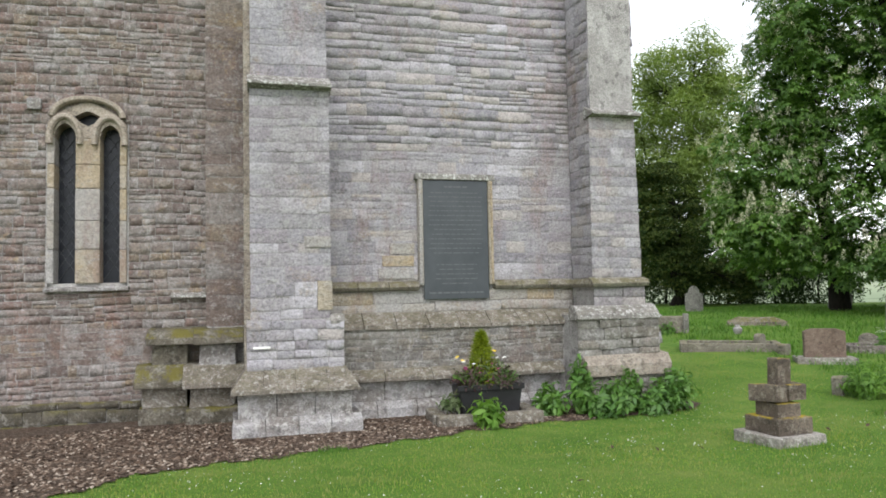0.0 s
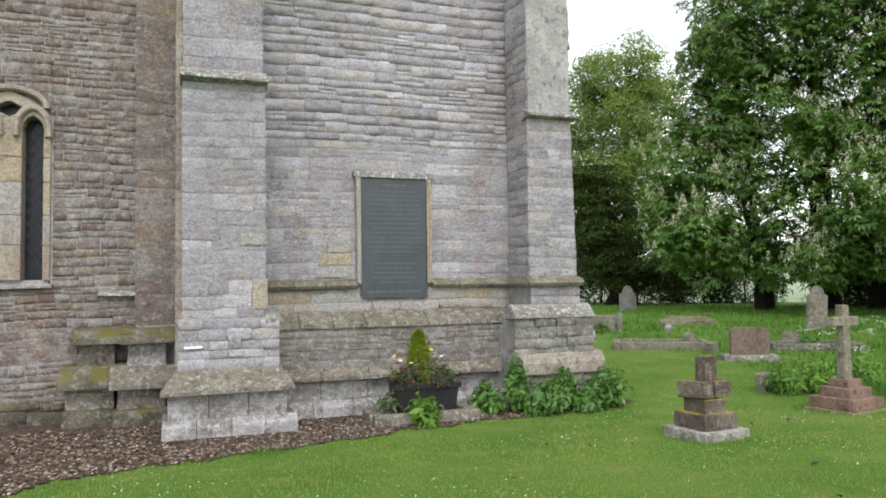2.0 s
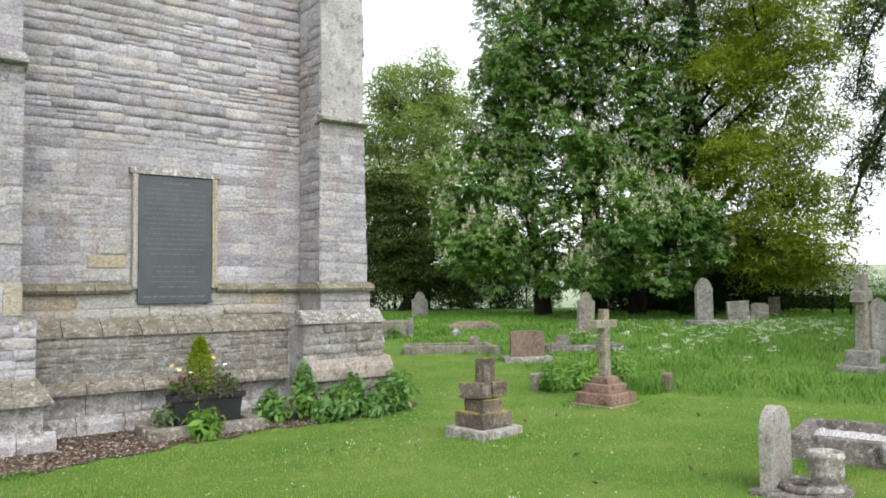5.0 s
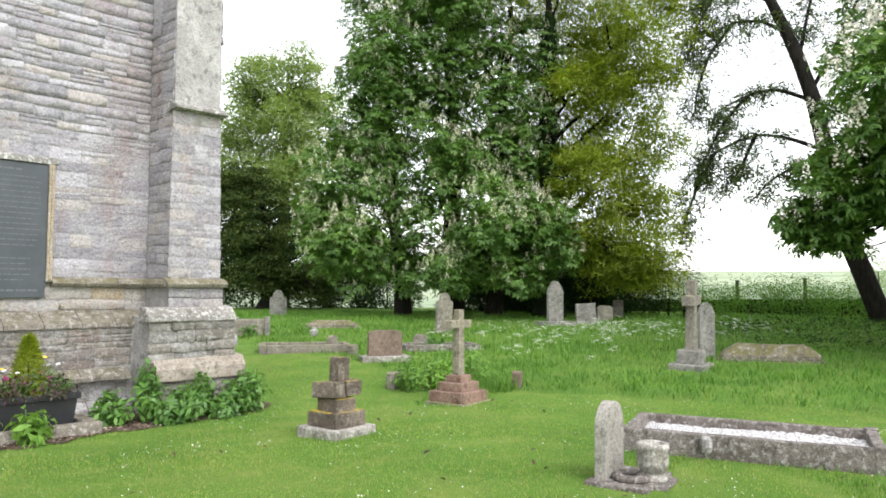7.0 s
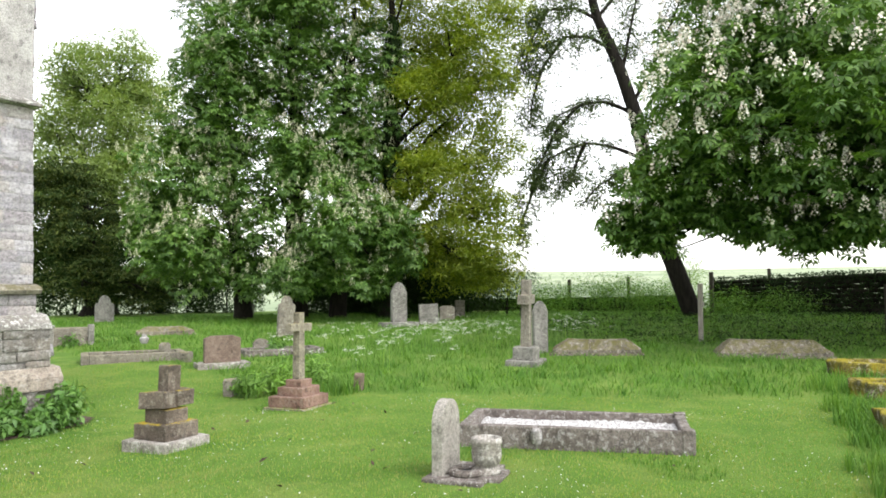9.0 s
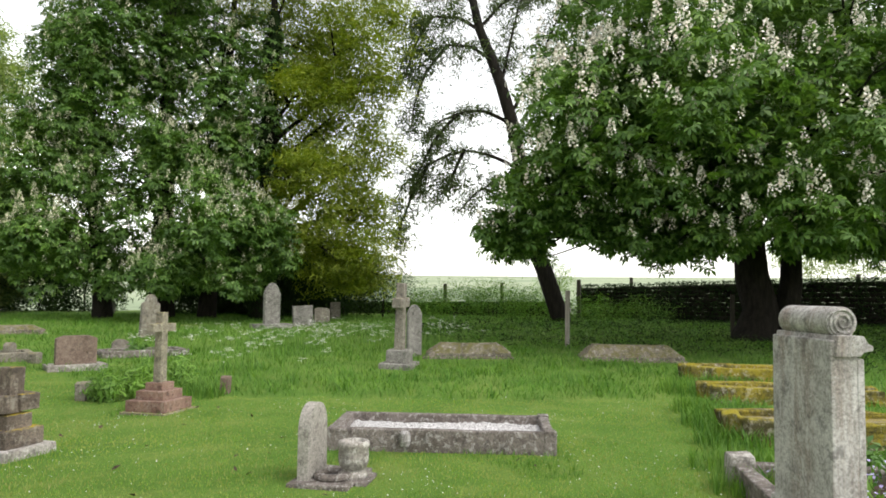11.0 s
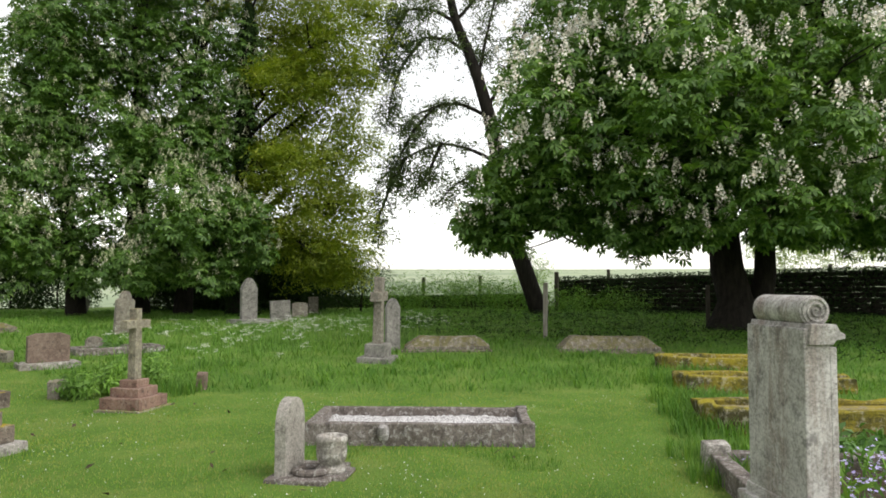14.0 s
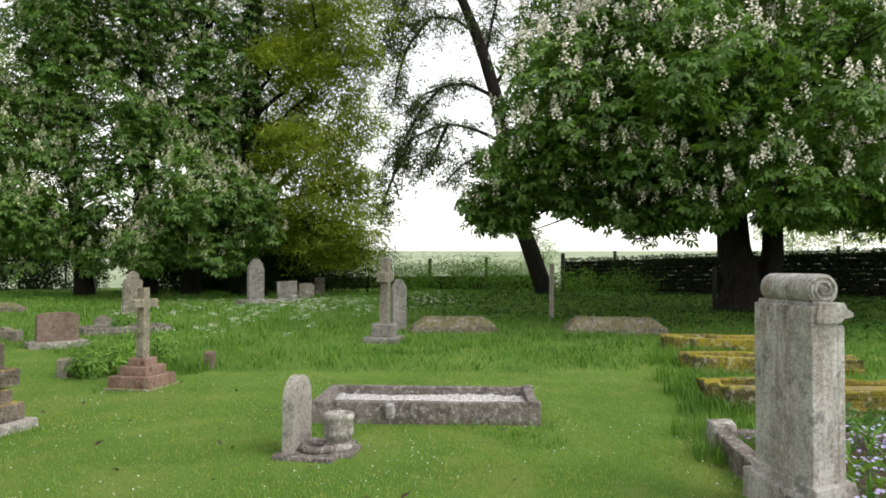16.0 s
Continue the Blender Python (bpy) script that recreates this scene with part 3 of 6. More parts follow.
# left buttress
BX0, BX1, BY = 1.44, 2.36, 9.87
but = solid("buttress_left", box(BX0 + 0.02, BX1 - 0.02, BY + 0.02, W + 0.05, 0.5, 3.9, 0), M_MORTAR, "stepped grey limestone tower buttress with a sloping plinth", "buttress", "", "structure")
part("upper_core", box(BX0 + 0.02, BX1 - 0.02, BY + 0.16, W + 0.05, 3.8, TOP, 0), M_MORTAR, but)
part("set_off", prism([(BY + 0.18, 4.05), (BY - 0.06, 3.93), (BY - 0.12, 3.90), (BY - 0.12, 3.865), (BY - 0.03, 3.855), (BY + 0.18, 3.82)], "x", BX0 - 0.02, BX1 + 0.02, 0.01, 0.012), M_LEDGE, but, "lichened drip ledge")
part("lower_core", box(BX0 - 0.04, 2.50, BY - 0.03, W, 0.5, 1.16, 0), M_MORTAR, but)
part("lower_slope", prism([(BY + 0.1, 1.22), (BY + 0.0, 1.20), (BY - 0.06, 1.14), (BY - 0.06, 1.10), (BY + 0.1, 1.08)], "x", 2.34, 2.51, 0.01, 0.008), M_LEDGE, but)
for k in range(4):
    a0 = 1.23 + 0.35 * k
    t0, t1 = (0.16 if k == 0 else 0.0), (0.12 if k == 3 else 0.0)
    b = bmesh.new()
    lo = [b.verts.new(p) for p in ((a0, 9.52, 0.37), (a0 + 0.347, 9.52, 0.37), (a0 + 0.347, 9.52, 0.41), (a0, 9.52, 0.41))]
    hi = [b.verts.new(p) for p in ((a0 + t0, 9.84, 0.62), (a0 + 0.347 - t1, 9.84, 0.62))]
    bk = [b.verts.new(p) for p in ((a0, 10.2, 0.37), (a0 + 0.347, 10.2, 0.37), (a0 + t0, 10.2, 0.62), (a0 + 0.347 - t1, 10.2, 0.62))]
    for f in ((lo[0], lo[1], lo[2], lo[3]), (lo[3], lo[2], hi[1], hi[0]), (hi[0], hi[1], bk[3], bk[2]), (lo[0], lo[3], hi[0], bk[2], bk[0]), (lo[1], bk[1], bk[3], hi[1], lo[2]), (lo[0], bk[0], bk[1], lo[1])):
        b.faces.new(f)
    part("weathering_stone", b, M_SLOPE, but, "sloping weathered plinth stone" if k == 0 else "")
for k in range(3):
    part("plinth_block", box(1.30 + 0.42 * k, 1.715 + 0.42 * k, 9.64, 10.2, 0.04, 0.372, 0.012, rough=0.006), M_WHITE, but)
for k in range(4):
    part("base_stone", prism([(10.2, 0.10), (9.62, 0.10), (9.53, 0.03), (9.53, -0.35), (10.2, -0.35)], "x", 1.245 + 0.355 * k, 1.597 + 0.355 * k, 0.012, 0.012), M_WHITE, but)
stonework(but, plane_y(BY + 0.02), BX0, BX1, 1.16, 3.84, (0.09, 0.19), (0.20, 0.46), M_GREY, M_GREYS, (1.1, 3.9), depth=0.014, gap=0.004, seed=3)
stonework(but, plane_y(BY + 0.16), BX0 + 0.01, BX1 - 0.01, 4.0, TOP, (0.16, 0.26), (0.25, 0.5), M_GREY, M_GREYS, (4.0, 5.6), depth=0.012, gap=0.004, seed=4)
stonework(but, plane_y(BY - 0.03), BX0 - 0.04, 2.50, 0.6, 1.16, (0.08, 0.15), (0.14, 0.34), M_GREY, M_GREYS, (0, 9), depth=0.03, seed=5)
part("quoin_strip", box(1.375, 1.46, BY + 0.25, W + 0.1, 0.6, TOP, 0.01), M_WARMJ, but, "narrow buff stone return")
for x0, x1, z0, z1 in ((2.20, 2.372, 1.26, 1.60), (2.05, 2.36, 1.99, 2.12)):
    part("buff_repair_stone", box(x0, x1, BY - 0.010, BY + 0.05, z0, z1, 0.006), M_PALE, but, "yellow repair stone")

# right buttress
RX0, RX1, RY = 5.76, 6.46, 9.90
lean0 = lambda z: RX0 - 0.008 * (4 - z)
lean1 = lambda z: RX1 + 0.02 * (1.6 - z)
rbut = solid("buttress_right", box(RX0 + 0.02, RX1 - 0.06, RY + 0.03, W + 0.05, 0.5, TOP, 0), M_MORTAR, "grey limestone corner buttress with stepped plinth", "buttress", "", "structure")
part("set_off", prism([(RY + 0.16, 3.87), (RY - 0.04, 3.77), (RY - 0.11, 3.745), (RY - 0.11, 3.71), (RY - 0.02, 3.70), (RY + 0.16, 3.68)], "x", RX0 - 0.02, RX1 + 0.0, 0.01, 0.012), M_LEDGE, rbut, "lichened drip ledge")
stonework(rbut, plane_y(RY + 0.03), lean0, lean1, 1.58, 3.70, (0.085, 0.16), (0.17, 0.36), M_GREY, M_GREYS, (1.1, 3.9), depth=0.014, gap=0.004, seed=13)
stonework(rbut, plane_y(RY + 0.05), lean0, lean1, 3.84, TOP, (0.12, 0.22), (0.22, 0.42), M_GREY, M_GREYS, (3.8, 5.8), depth=0.012, gap=0.004, seed=14)
stonework(rbut, side_x(RX0 + 0.02), -W, -RY - 0.03, 1.58, TOP, (0.10, 0.18), (0.2, 0.4), M_GREY, M_GREYS, (1.1, 5.6), depth=0.02, seed=15, name="side_stone")
stonework(rbut, Matrix.Translation((RX1 - 0.06, 0, 0)) @ Matrix.Rotation(radians(90), 4, "Z"), RY + 0.03, W + 0.5, 0.5, TOP, (0.12, 0.2), (0.25, 0.45), M_GREY, M_GREYS, (9, 10), depth=0.04, seed=16, name="return_stone")
part("string_course", prism([(RY + 0.05, 1.46), (RY - 0.07, 1.47), (RY - 0.10, 1.51), (RY - 0.06, 1.555), (RY + 0.05, 1.59)], "x", RX0 - 0.07, RX1 + 0.05, 0.008, 0.008), M_STRING, rbut, "mossy drip moulding")
part("string_return", prism([(RX0 + 0.05, 1.46), (RX0 - 0.07, 1.47), (RX0 - 0.09, 1.51), (RX0 - 0.06, 1.555), (RX0 + 0.05, 1.59)], "y", RY - 0.02, W - 0.05, 0.008, 0.006), M_STRING, rbut)
stonework(rbut, plane_y(RY + 0.02), RX0 - 0.01, RX1 + 0.03, 1.19, 1.47, (0.12, 0.16), (0.25, 0.45), M_GREY, M_GREYS, (0, 9), depth=0.02, seed=17)
part("plinth_core", box(5.52, 6.56, RY - 0.10, W, -0.4, 1.1, 0), M_MORTAR, rbut)
part("plinth_slope", prism([(RY + 0.1, 1.24), (RY - 0.02, 1.22), (RY - 0.16, 1.12), (RY - 0.17, 1.05), (RY + 0.1, 1.03)], "x", 5.42, 6.60, 0.015, 0.02), M_LEDGE, rbut, "whitened sloping plinth top")
stonework(rbut, plane_y(RY - 0.12), 5.44, 6.60, 0.55, 1.06, (0.10, 0.16), (0.2, 0.4), M_PLINTH, M_PLINTHS, (0, 9), depth=0.03, seed=18)
part("plinth_course", prism([(RY, 0.62), (RY - 0.16, 0.60), (RY - 0.24, 0.48), (RY - 0.24, 0.33), (RY, 0.33)], "x", 5.50, 6.70, 0.015, 0.012), M_WARMJ, rbut, "pinkish plinth course")
stonework(rbut, plane_y(RY - 0.16), 5.50, 6.74, -0.3, 0.34, (0.10, 0.18), (0.18, 0.36), M_PLINTH, M_PLINTHS, (0, 9), depth=0.06, seed=19)
stonework(rbut, Matrix.Translation((6.56, 0, 0)) @ Matrix.Rotation(radians(90), 4, "Z"), RY - 0.12, W + 0.5, -0.3, 1.1, (0.10, 0.18), (0.2, 0.4), M_GREY, M_GREYS, (9, 10), depth=0.1, seed=20, name="return_stone")

# aisle wall with its pilaster and plinth fragments
LY = 11.2
aisle = new("wall_aisle")
tagged(aisle, "brown and pinkish rubble aisle wall with thin courses", "wall", "", "structure")
WX0, WX1, WZ0, WZS = -0.955, -0.045, 1.63, 3.30
for b0, b1, c0, c1 in ((-9.0, WX0 + 0.02, -0.4, TOP), (WX1 - 0.02, 1.6, -0.4, TOP), (WX0, WX1, -0.4, WZ0), (WX0, WX1, 3.86, TOP)):
    part("wall_core", box(b0, b1, LY + 0.02, LY + 0.55, c0, c1, 0), M_MORTAR, aisle)
stonework(aisle, plane_y(LY + 0.02), -9.0, 0.95, 0.16, TOP, (0.075, 0.15), (0.09, 0.30), M_WARM, M_WARMS, (0.6, 2.2), depth=0.009, split=0.18, waves=1.3, holes=[(WX0 - 0.02, WX1 + 0.02, WZ0 - 0.1, 3.62), (WX0 + 0.16, WX1 - 0.16, 3.6, 3.84)], seed=21, gap=0.006)
part("base_core", box(-9.0, 0.14, LY - 0.05, LY + 0.02, -0.4, 0.15, 0), M_MORTAR, aisle)
stonework(aisle, plane_y(LY - 0.05), -9.0, 0.15, -0.35, 0.18, (0.10, 0.17), (0.16, 0.48), M_MOSSY, M_MOSSY, (0, 9), depth=0.05, seed=23, name="base_stone", limit=60)
PY = 10.95
part("pilaster_core", box(0.93, 1.5, PY + 0.02, LY + 0.1, -0.3, TOP, 0), M_MORTAR, aisle)
stonework(aisle, plane_y(PY + 0.02), 0.91, 1.42, 1.05, TOP, (0.12, 0.24), (0.25, 0.5), M_WARM, M_WARMS, (1.0, 5.6), depth=0.012, gap=0.004, seed=22, name="pilaster_stone")
for x0, x1, y in ((0.22, 0.80, 10.86), (0.78, 1.38, 10.70)):
    part("upper_moulding", prism([(LY, 1.06), (y + 0.1, 1.03), (y - 0.06, 0.94), (y - 0.07, 0.86), (LY, 0.84)], "x", x0, x1, 0.02, 0.02), M_MOSSY, aisle, "broken mossy plinth moulding")
    part("dado_block", box(x0 + 0.06, x1 - 0.10, y + 0.07, LY, 0.5, 0.86, 0.03, rough=0.02, cuts=3), M_MOSSY if x0 < 0.5 else M_WHITE, aisle)
    part("lower_moulding", prism([(LY, 0.62), (y + 0.04, 0.60), (y - 0.16, 0.42), (y - 0.17, 0.34), (LY, 0.34)], "x", x0 - 0.12, x1 + 0.02, 0.02, 0.02), M_MOSSY if x0 < 0.5 else M_SLOPE, aisle)
    part("foot_block", box(x0 - 0.04, x1 - 0.10, y - 0.0, LY, 0.08, 0.35, 0.03, rough=0.02, cuts=3), M_SLOPE, aisle)
    part("foot_stone", box(x0 - 0.08, x1 - 0.06, y - 0.10, LY, -0.3, 0.10, 0.04, rough=0.03, cuts=3), M_MOSSY, aisle)
part("drip_fragment", prism([(LY + 0.03, 1.50), (LY - 0.07, 1.46), (LY - 0.08, 1.43), (LY + 0.03, 1.40)], "x", 0.48, 0.92, 0.008, 0.008), M_LEDGE, aisle, "remnant of a drip moulding")
part("pale_stone", box(-1.18, -1.02, LY - 0.06, LY, 3.78, 3.92, 0.015), M_WHITE, aisle)

# paired lancet window
window = new("window_1")
window.location = (0, LY, 0)
tagged(window, "paired lancet window with leaded dark panes in buff stone", "window", "", "structure")
LANC = ((-0.875, -0.635), (-0.355, -0.125))


def lancet_top(x, x0, x1, grow=0.0):
    """Pointed head over a light, or None beside it."""
    c, hw = (x0 + x1) / 2, (x1 - x0) / 2 + grow
    d = abs(x - c)
    if d >= hw:
        return None
    return WZS + math.sqrt(max((1.45 * hw) ** 2 - (d + 0.45 * hw) ** 2, 0.0)) + 0.16


def hood_top(x):
    """Two small arches rising into one shallow pointed arch."""
    c = -0.495
    big = 3.90 - 0.62 * abs(x - c) ** 1.25 if abs(x - c) < 0.36 else 0
    small = max((t for t in (lancet_top(x, a, b, 0.105) for a, b in LANC) if t), default=0)
    return max(big, small + 0.02, WZS + 0.1)


for a, b in ((WX0, LANC[0][0]), (LANC[0][1], LANC[1][0]), (LANC[1][1], WX1)):
    zz = WZ0
    for h in (0.42, 0.36, 0.40, 0.30, 0.40):
        z2 = min(zz + h, WZS + 0.14)
        wide = b - a < 0.30
        mat = M_PALE if wide else M_PALEBUFF
        part("jamb_stone", box(a, b, -0.035, 0.45, zz + 0.002, z2 - 0.002, 0.012, rough=0.004), mat, window)
        zz = z2
n = 84
xs = np.linspace(WX0, WX1, n + 1)
hb, fill = bmesh.new(), bmesh.new()
for x0, x1 in zip(xs, xs[1:]):
    xm = (x0 + x1) / 2
    top = hood_top(xm)
    low = max((t for t in (lancet_top(xm, p, q_) for p, q_ in LANC) if t), default=WZS + 0.14)
    eye = 0.105 * max(0.0, 1 - (abs(xm + 0.495) / 0.17) ** 1.3)
    segs = [(low, top)]
    if eye > 0.01:
        segs = [(low, 3.70 - eye * 1.0), (3.70 + eye * 0.8, top)]
    box(x0, x1, 0.0, 0.45, top - 0.02, 3.92, 0, fill)
    for s0, s1 in segs:
        if s1 - s0 > 0.01:
            box(x0, x1, -0.035, 0.40, s0, s1, 0, hb)
bmesh.ops.remove_doubles(hb, verts=hb.verts, dist=0.0005)
part("spandrel", fill, M_WARMS, window)
part("tracery_head", hb, M_PALEBUFF, window, "carved two-light tracery head")


def arch_band(half, rise, wide, y0, y1, cx_, zs, legs=0.0, n=18):
    """A pointed arch moulding: a band of the given width swept over the arch, chamfered at its front."""
    t = np.linspace(-1, 1, 2 * n + 1)
    line = np.stack([half * np.sign(t) * (1 - (1 - np.abs(t)) ** 1.7), rise * (1 - np.abs(t) ** 1.9)], -1)
    if legs:
        line = np.concatenate([[line[0] - (0, legs)], line, [line[-1] - (0, legs)]])
    tan = np.gradient(line, axis=0)
    tan /= np.linalg.norm(tan, axis=1)[:, None] + 1e-9
    out = np.stack([-tan[:, 1], tan[:, 0]], -1)
    b = bmesh.new()
    rows = []
    for p, o in zip(line, out):
        sec = [(0.0, y1), (0.0, y0 + 0.03), (wide * 0.3, y0), (wide * 0.75, y0), (wide, y0 + 0.025), (wide, y1)]
        rows.append([b.verts.new((cx_ + p[0] + o[0] * s_, yy, zs + p[1] + o[1] * s_)) for s_, yy in sec])
    for lo, hi in zip(rows, rows[1:]):
        for k in range(5):
            b.faces.new((lo[k], lo[k + 1], hi[k + 1], hi[k]))
    for r in (rows[0], rows[-1]):
        b.faces.new(r)
    return b


for a, b in LANC:
    part("hood_mould", arch_band(0.135, 0.24, 0.075, -0.10, 0.0, (a + b) / 2, WZS + 0.13, 0.07), M_PALEBUFF, window, "buff hood moulding")
part("hood_mould", arch_band(0.37, 0.20, 0.07, -0.10, 0.0, -0.495, 3.70), M_PALEBUFF, window, "shallow outer hood moulding")
part("sill", prism([(-0.07, WZ0 - 0.10), (-0.07, WZ0 - 0.06), (0.30, WZ0 + 0.02), (0.30, WZ0 - 0.10)], "x", WX0 - 0.03, WX1 + 0.03, 0.008, 0.006), M_WHITE, window, "pale sloping sill")
for k, (a, b) in enumerate(LANC + ((-0.70, -0.29),)):
    z0, z1 = (WZ0, 3.72) if k < 2 else (3.55, 3.82)
    pane = part("pane", box(a - 0.02, b + 0.02, 0.235 if k < 2 else 0.18, 0.245 if k < 2 else 0.19, z0, z1, 0), M_GLASS, window, "dark leaded glass")
    lead = []
    step, half = 0.155, 0.045
    w = b - a + 0.04
    if k < 2:
        for s in (1, -1):
            for j in range(-3, 18):
                zc = z0 + j * step
                p, q2 = np.array((a - 0.02, 0.228, zc)), np.array((b + 0.02, 0.228, zc + s * w * 1.5))
                if s < 0:
                    p[2], q2[2] = p[2], q2[2]
                if max(p[2], q2[2]) < z1 and min(p[2], q2[2]) > z0 - 0.02:
                    lead.append(tube([p, (p + q2) / 2, q2], [0.004] * 3, 4))
    if lead:
        v, f = merge(lead)
        part("lead_came", np_mesh("lead_came", v, f), M_LEAD, pane, "diamond lattice of lead", "stuff")

# tower wall stones and ashlar band
stonework(tower, plane_y(W + 0.02), 2.30, 5.80, 1.58, TOP, (0.085, 0.165), (0.18, 0.55), M_GREY, M_GREYS, (1.5, 3.4), depth=0.011, holes=[PLQ], seed=31, gap=0.003, split=0.12, waves=0.9)
stonework(tower, plane_y(W + 0.02), 2.40, 5.78, 1.17, 1.47, (0.13, 0.17), (0.3, 0.62), M_PALE, M_PALES, (0, 9), depth=0.035, holes=[(3.63, 4.55, 1.3, 2)], seed=32, name="ashlar")
stonework(tower, plane_y(W - 0.22), 2.42, 5.50, 0.49, 1.0, (0.07, 0.13), (0.10, 0.30), M_PLINTH, M_PLINTHS, (0, 9), depth=0.016, split=0.2, seed=33, name="plinth_stone")
for x0, x1, z0, z1 in ((3.05, 3.52, 1.62, 1.76), (3.10, 3.52, 1.78, 1.92), (3.2, 3.53, 1.94, 2.08)):
    part("buff_repair_stone", box(x0, x1, W - 0.010, W + 0.03, z0, z1, 0.006), M_PALE, tower, "buff repair stone")

# memorial plaque
plaque = thing("memorial_plaque", Matrix.Translation((4.09, W, 2.125)), "dark slate memorial plaque in a moulded stone frame on the tower", "plaque")
part("slate", box(-0.445, 0.445, -0.045, 0.0, -0.785, 0.785, 0.006), M_SLATE, plaque, "dark blue-grey slate")
for x0, x1, z0, z1 in ((-0.515, -0.45, -0.60, 0.79), (0.45, 0.515, -0.60, 0.79), (-0.55, 0.55, 0.79, 0.87)):
    part("frame_stone", box(x0, x1, -0.07, 0.03, z0, z1, 0.012, rough=0.003), M_PALE if z1 < 0.85 else M_LEDGE, plaque)
    if z1 < 0.85:
        s = 1 if x0 < 0 else -1
        cxx = (x0 + x1) / 2 - s * 0.008
        part("frame_roll", box(cxx - 0.018, cxx + 0.018, -0.088, -0.06, z0 + 0.01, z1 - 0.01, 0.012), M_PALE, plaque)
g = random.Random(5)
rows = [(0.70, 0.16, 0.022), (0.62, 0.34, 0.013), (0.565, 0.37, 0.013)] + [(0.505 - 0.062 * k, g.uniform(0.30, 0.38), 0.012) for k in range(12)] + [(-0.33 - 0.062 * k, g.uniform(0.2, 0.36), 0.012) for k in range(5)] + [(-0.70, 0.38, 0.022)]
words = bmesh.new()
for z, hw, hh in rows:
    x0 = -hw
    while x0 < hw - 0.02:
        x1 = min(x0 + g.uniform(0.03, 0.11), hw)
        box(x0, x1, -0.0475, -0.044, z - hh / 2, z + hh / 2, 0, words)
        x0 = x1 + 0.016
part("inscription", words, M_INSCR, plaque, "faint pale lines of cut lettering", "stuff")

part("white_patch", box(1.47, 1.66, BY - 0.075, BY - 0.03, 0.84, 0.865, 0.004), P_WHITE, but, "small white patch of lime")

# ---- graves ----
def on_ground(x, y, rz=0.0, sink=0.02, rx=0.0, ry=0.0):
    return pose(x, y, float(gz(x, y)) - sink, rx, ry, rz)


def head_profile(kind, w, h):
    """Outline (x, z) of a headstone."""
    hw = w / 2
    if kind == "flat":
        return [(-hw, 0), (hw, 0), (hw, h), (-hw, h)]
    if kind == "round":
        return [(-hw, 0), (hw, 0), (hw, h - hw * 0.7)] + [(hw * math.cos(t), h - hw * 0.7 + hw * 0.7 * math.sin(t)) for t in np.linspace(0.25, math.pi - 0.25, 9)] + [(-hw, h - hw * 0.7)]
    if kind == "arch":
        return [(-hw, 0), (hw, 0)] + [(hw * math.cos(t), h - hw * 1.05 + hw * 1.05 * math.sin(t) ** 0.9) for t in np.linspace(0.001, math.pi - 0.001, 15)]
    if kind == "gothic":
        arc = [(hw * (1 - t), h - hw * 1.3 + hw * 1.3 * math.sin(t * math.pi / 2) ** 0.8) for t in np.linspace(0.08, 1, 8)]
        return [(-hw, 0), (hw, 0), (hw, h - hw * 1.3)] + arc + [(-x, z) for x, z in arc[-2::-1]] + [(-hw, h - hw * 1.3)]
    if kind == "shoulder":
        s = h - hw * 0.9
        arc = [(hw * 0.62 * math.cos(t), s + 0.04 + hw * 0.85 * math.sin(t)) for t in np.linspace(0, math.pi, 11)]
        return [(-hw, 0), (hw, 0), (hw, s - 0.05), (hw * 0.95, s), (hw * 0.75, s + 0.03)] + arc + [(-hw * 0.75, s + 0.03), (-hw * 0.95, s), (-hw, s - 0.05)]
    return [(-hw, 0), (hw, 0), (hw, h * 0.9), (hw * 0.6, h), (-hw * 0.6, h), (-hw, h * 0.9)]


def headstone(x, y, rz, kind, w, h, t, mat, label, base=None, lean=(0, 0), group="headstones in the churchyard"):
    e = thing("headstone", on_ground(x, y, rz, 0.04, lean[0], lean[1]), label, "headstone", group)
    z0 = 0.0
    if base:
        part("base", box(-base[0] / 2, base[0] / 2, -base[1] / 2, base[1] / 2, 0, base[2] + 0.04, 0.015, rough=0.006), base[3] if len(base) > 3 else mat, e)
        z0 = base[2] + 0.03
    b = prism(head_profile(kind, w, h), "y", -t / 2, t / 2, 0.012, 0.004)
    bmesh.ops.translate(b, verts=b.verts, vec=(0, 0, z0))
    part("tablet", b, mat, e)
    return e


GR = 21.0  # the graves lie turned against the church
# broken cross on three steps
mon = thing("broken_cross_monument", on_ground(6.22, 7.16, 6, 0.03) @ Matrix.Scale(0.86, 4), "weathered stone cross pedestal with shifted blocks and orange lichen", "monument", "grave monuments")
part("base_slab", box(-0.33, 0.33, -0.33, 0.33, 0, 0.15, 0.018, rough=0.01, cuts=3), M_MONUBASE, mon, "pale lichened base slab")
part("step", box(-0.24, 0.24, -0.24, 0.24, 0.145, 0.325, 0.012, rough=0.005, cuts=1), M_MONU, mon)
part("block", box(-0.16, 0.16, -0.16, 0.16, 0.32, 0.47, 0.010, rough=0.004, cuts=1), M_MONU, mon)
b = box(-0.13, 0.11, -0.17, 0.17, 0, 0.185, 0.012, rough=0.004, cuts=1)
bmesh.ops.transform(b, matrix=pose(-0.085, 0.03, 0.475, -3, 4, 9), verts=b.verts)
part("tilted_block", b, M_MONU, mon, "block knocked askew")
b = box(-0.09, 0.13, -0.11, 0.11, 0, 0.17, 0.012, rough=0.004, cuts=1)
bmesh.ops.transform(b, matrix=pose(0.115, -0.055, 0.50, 2, 0, -6), verts=b.verts)
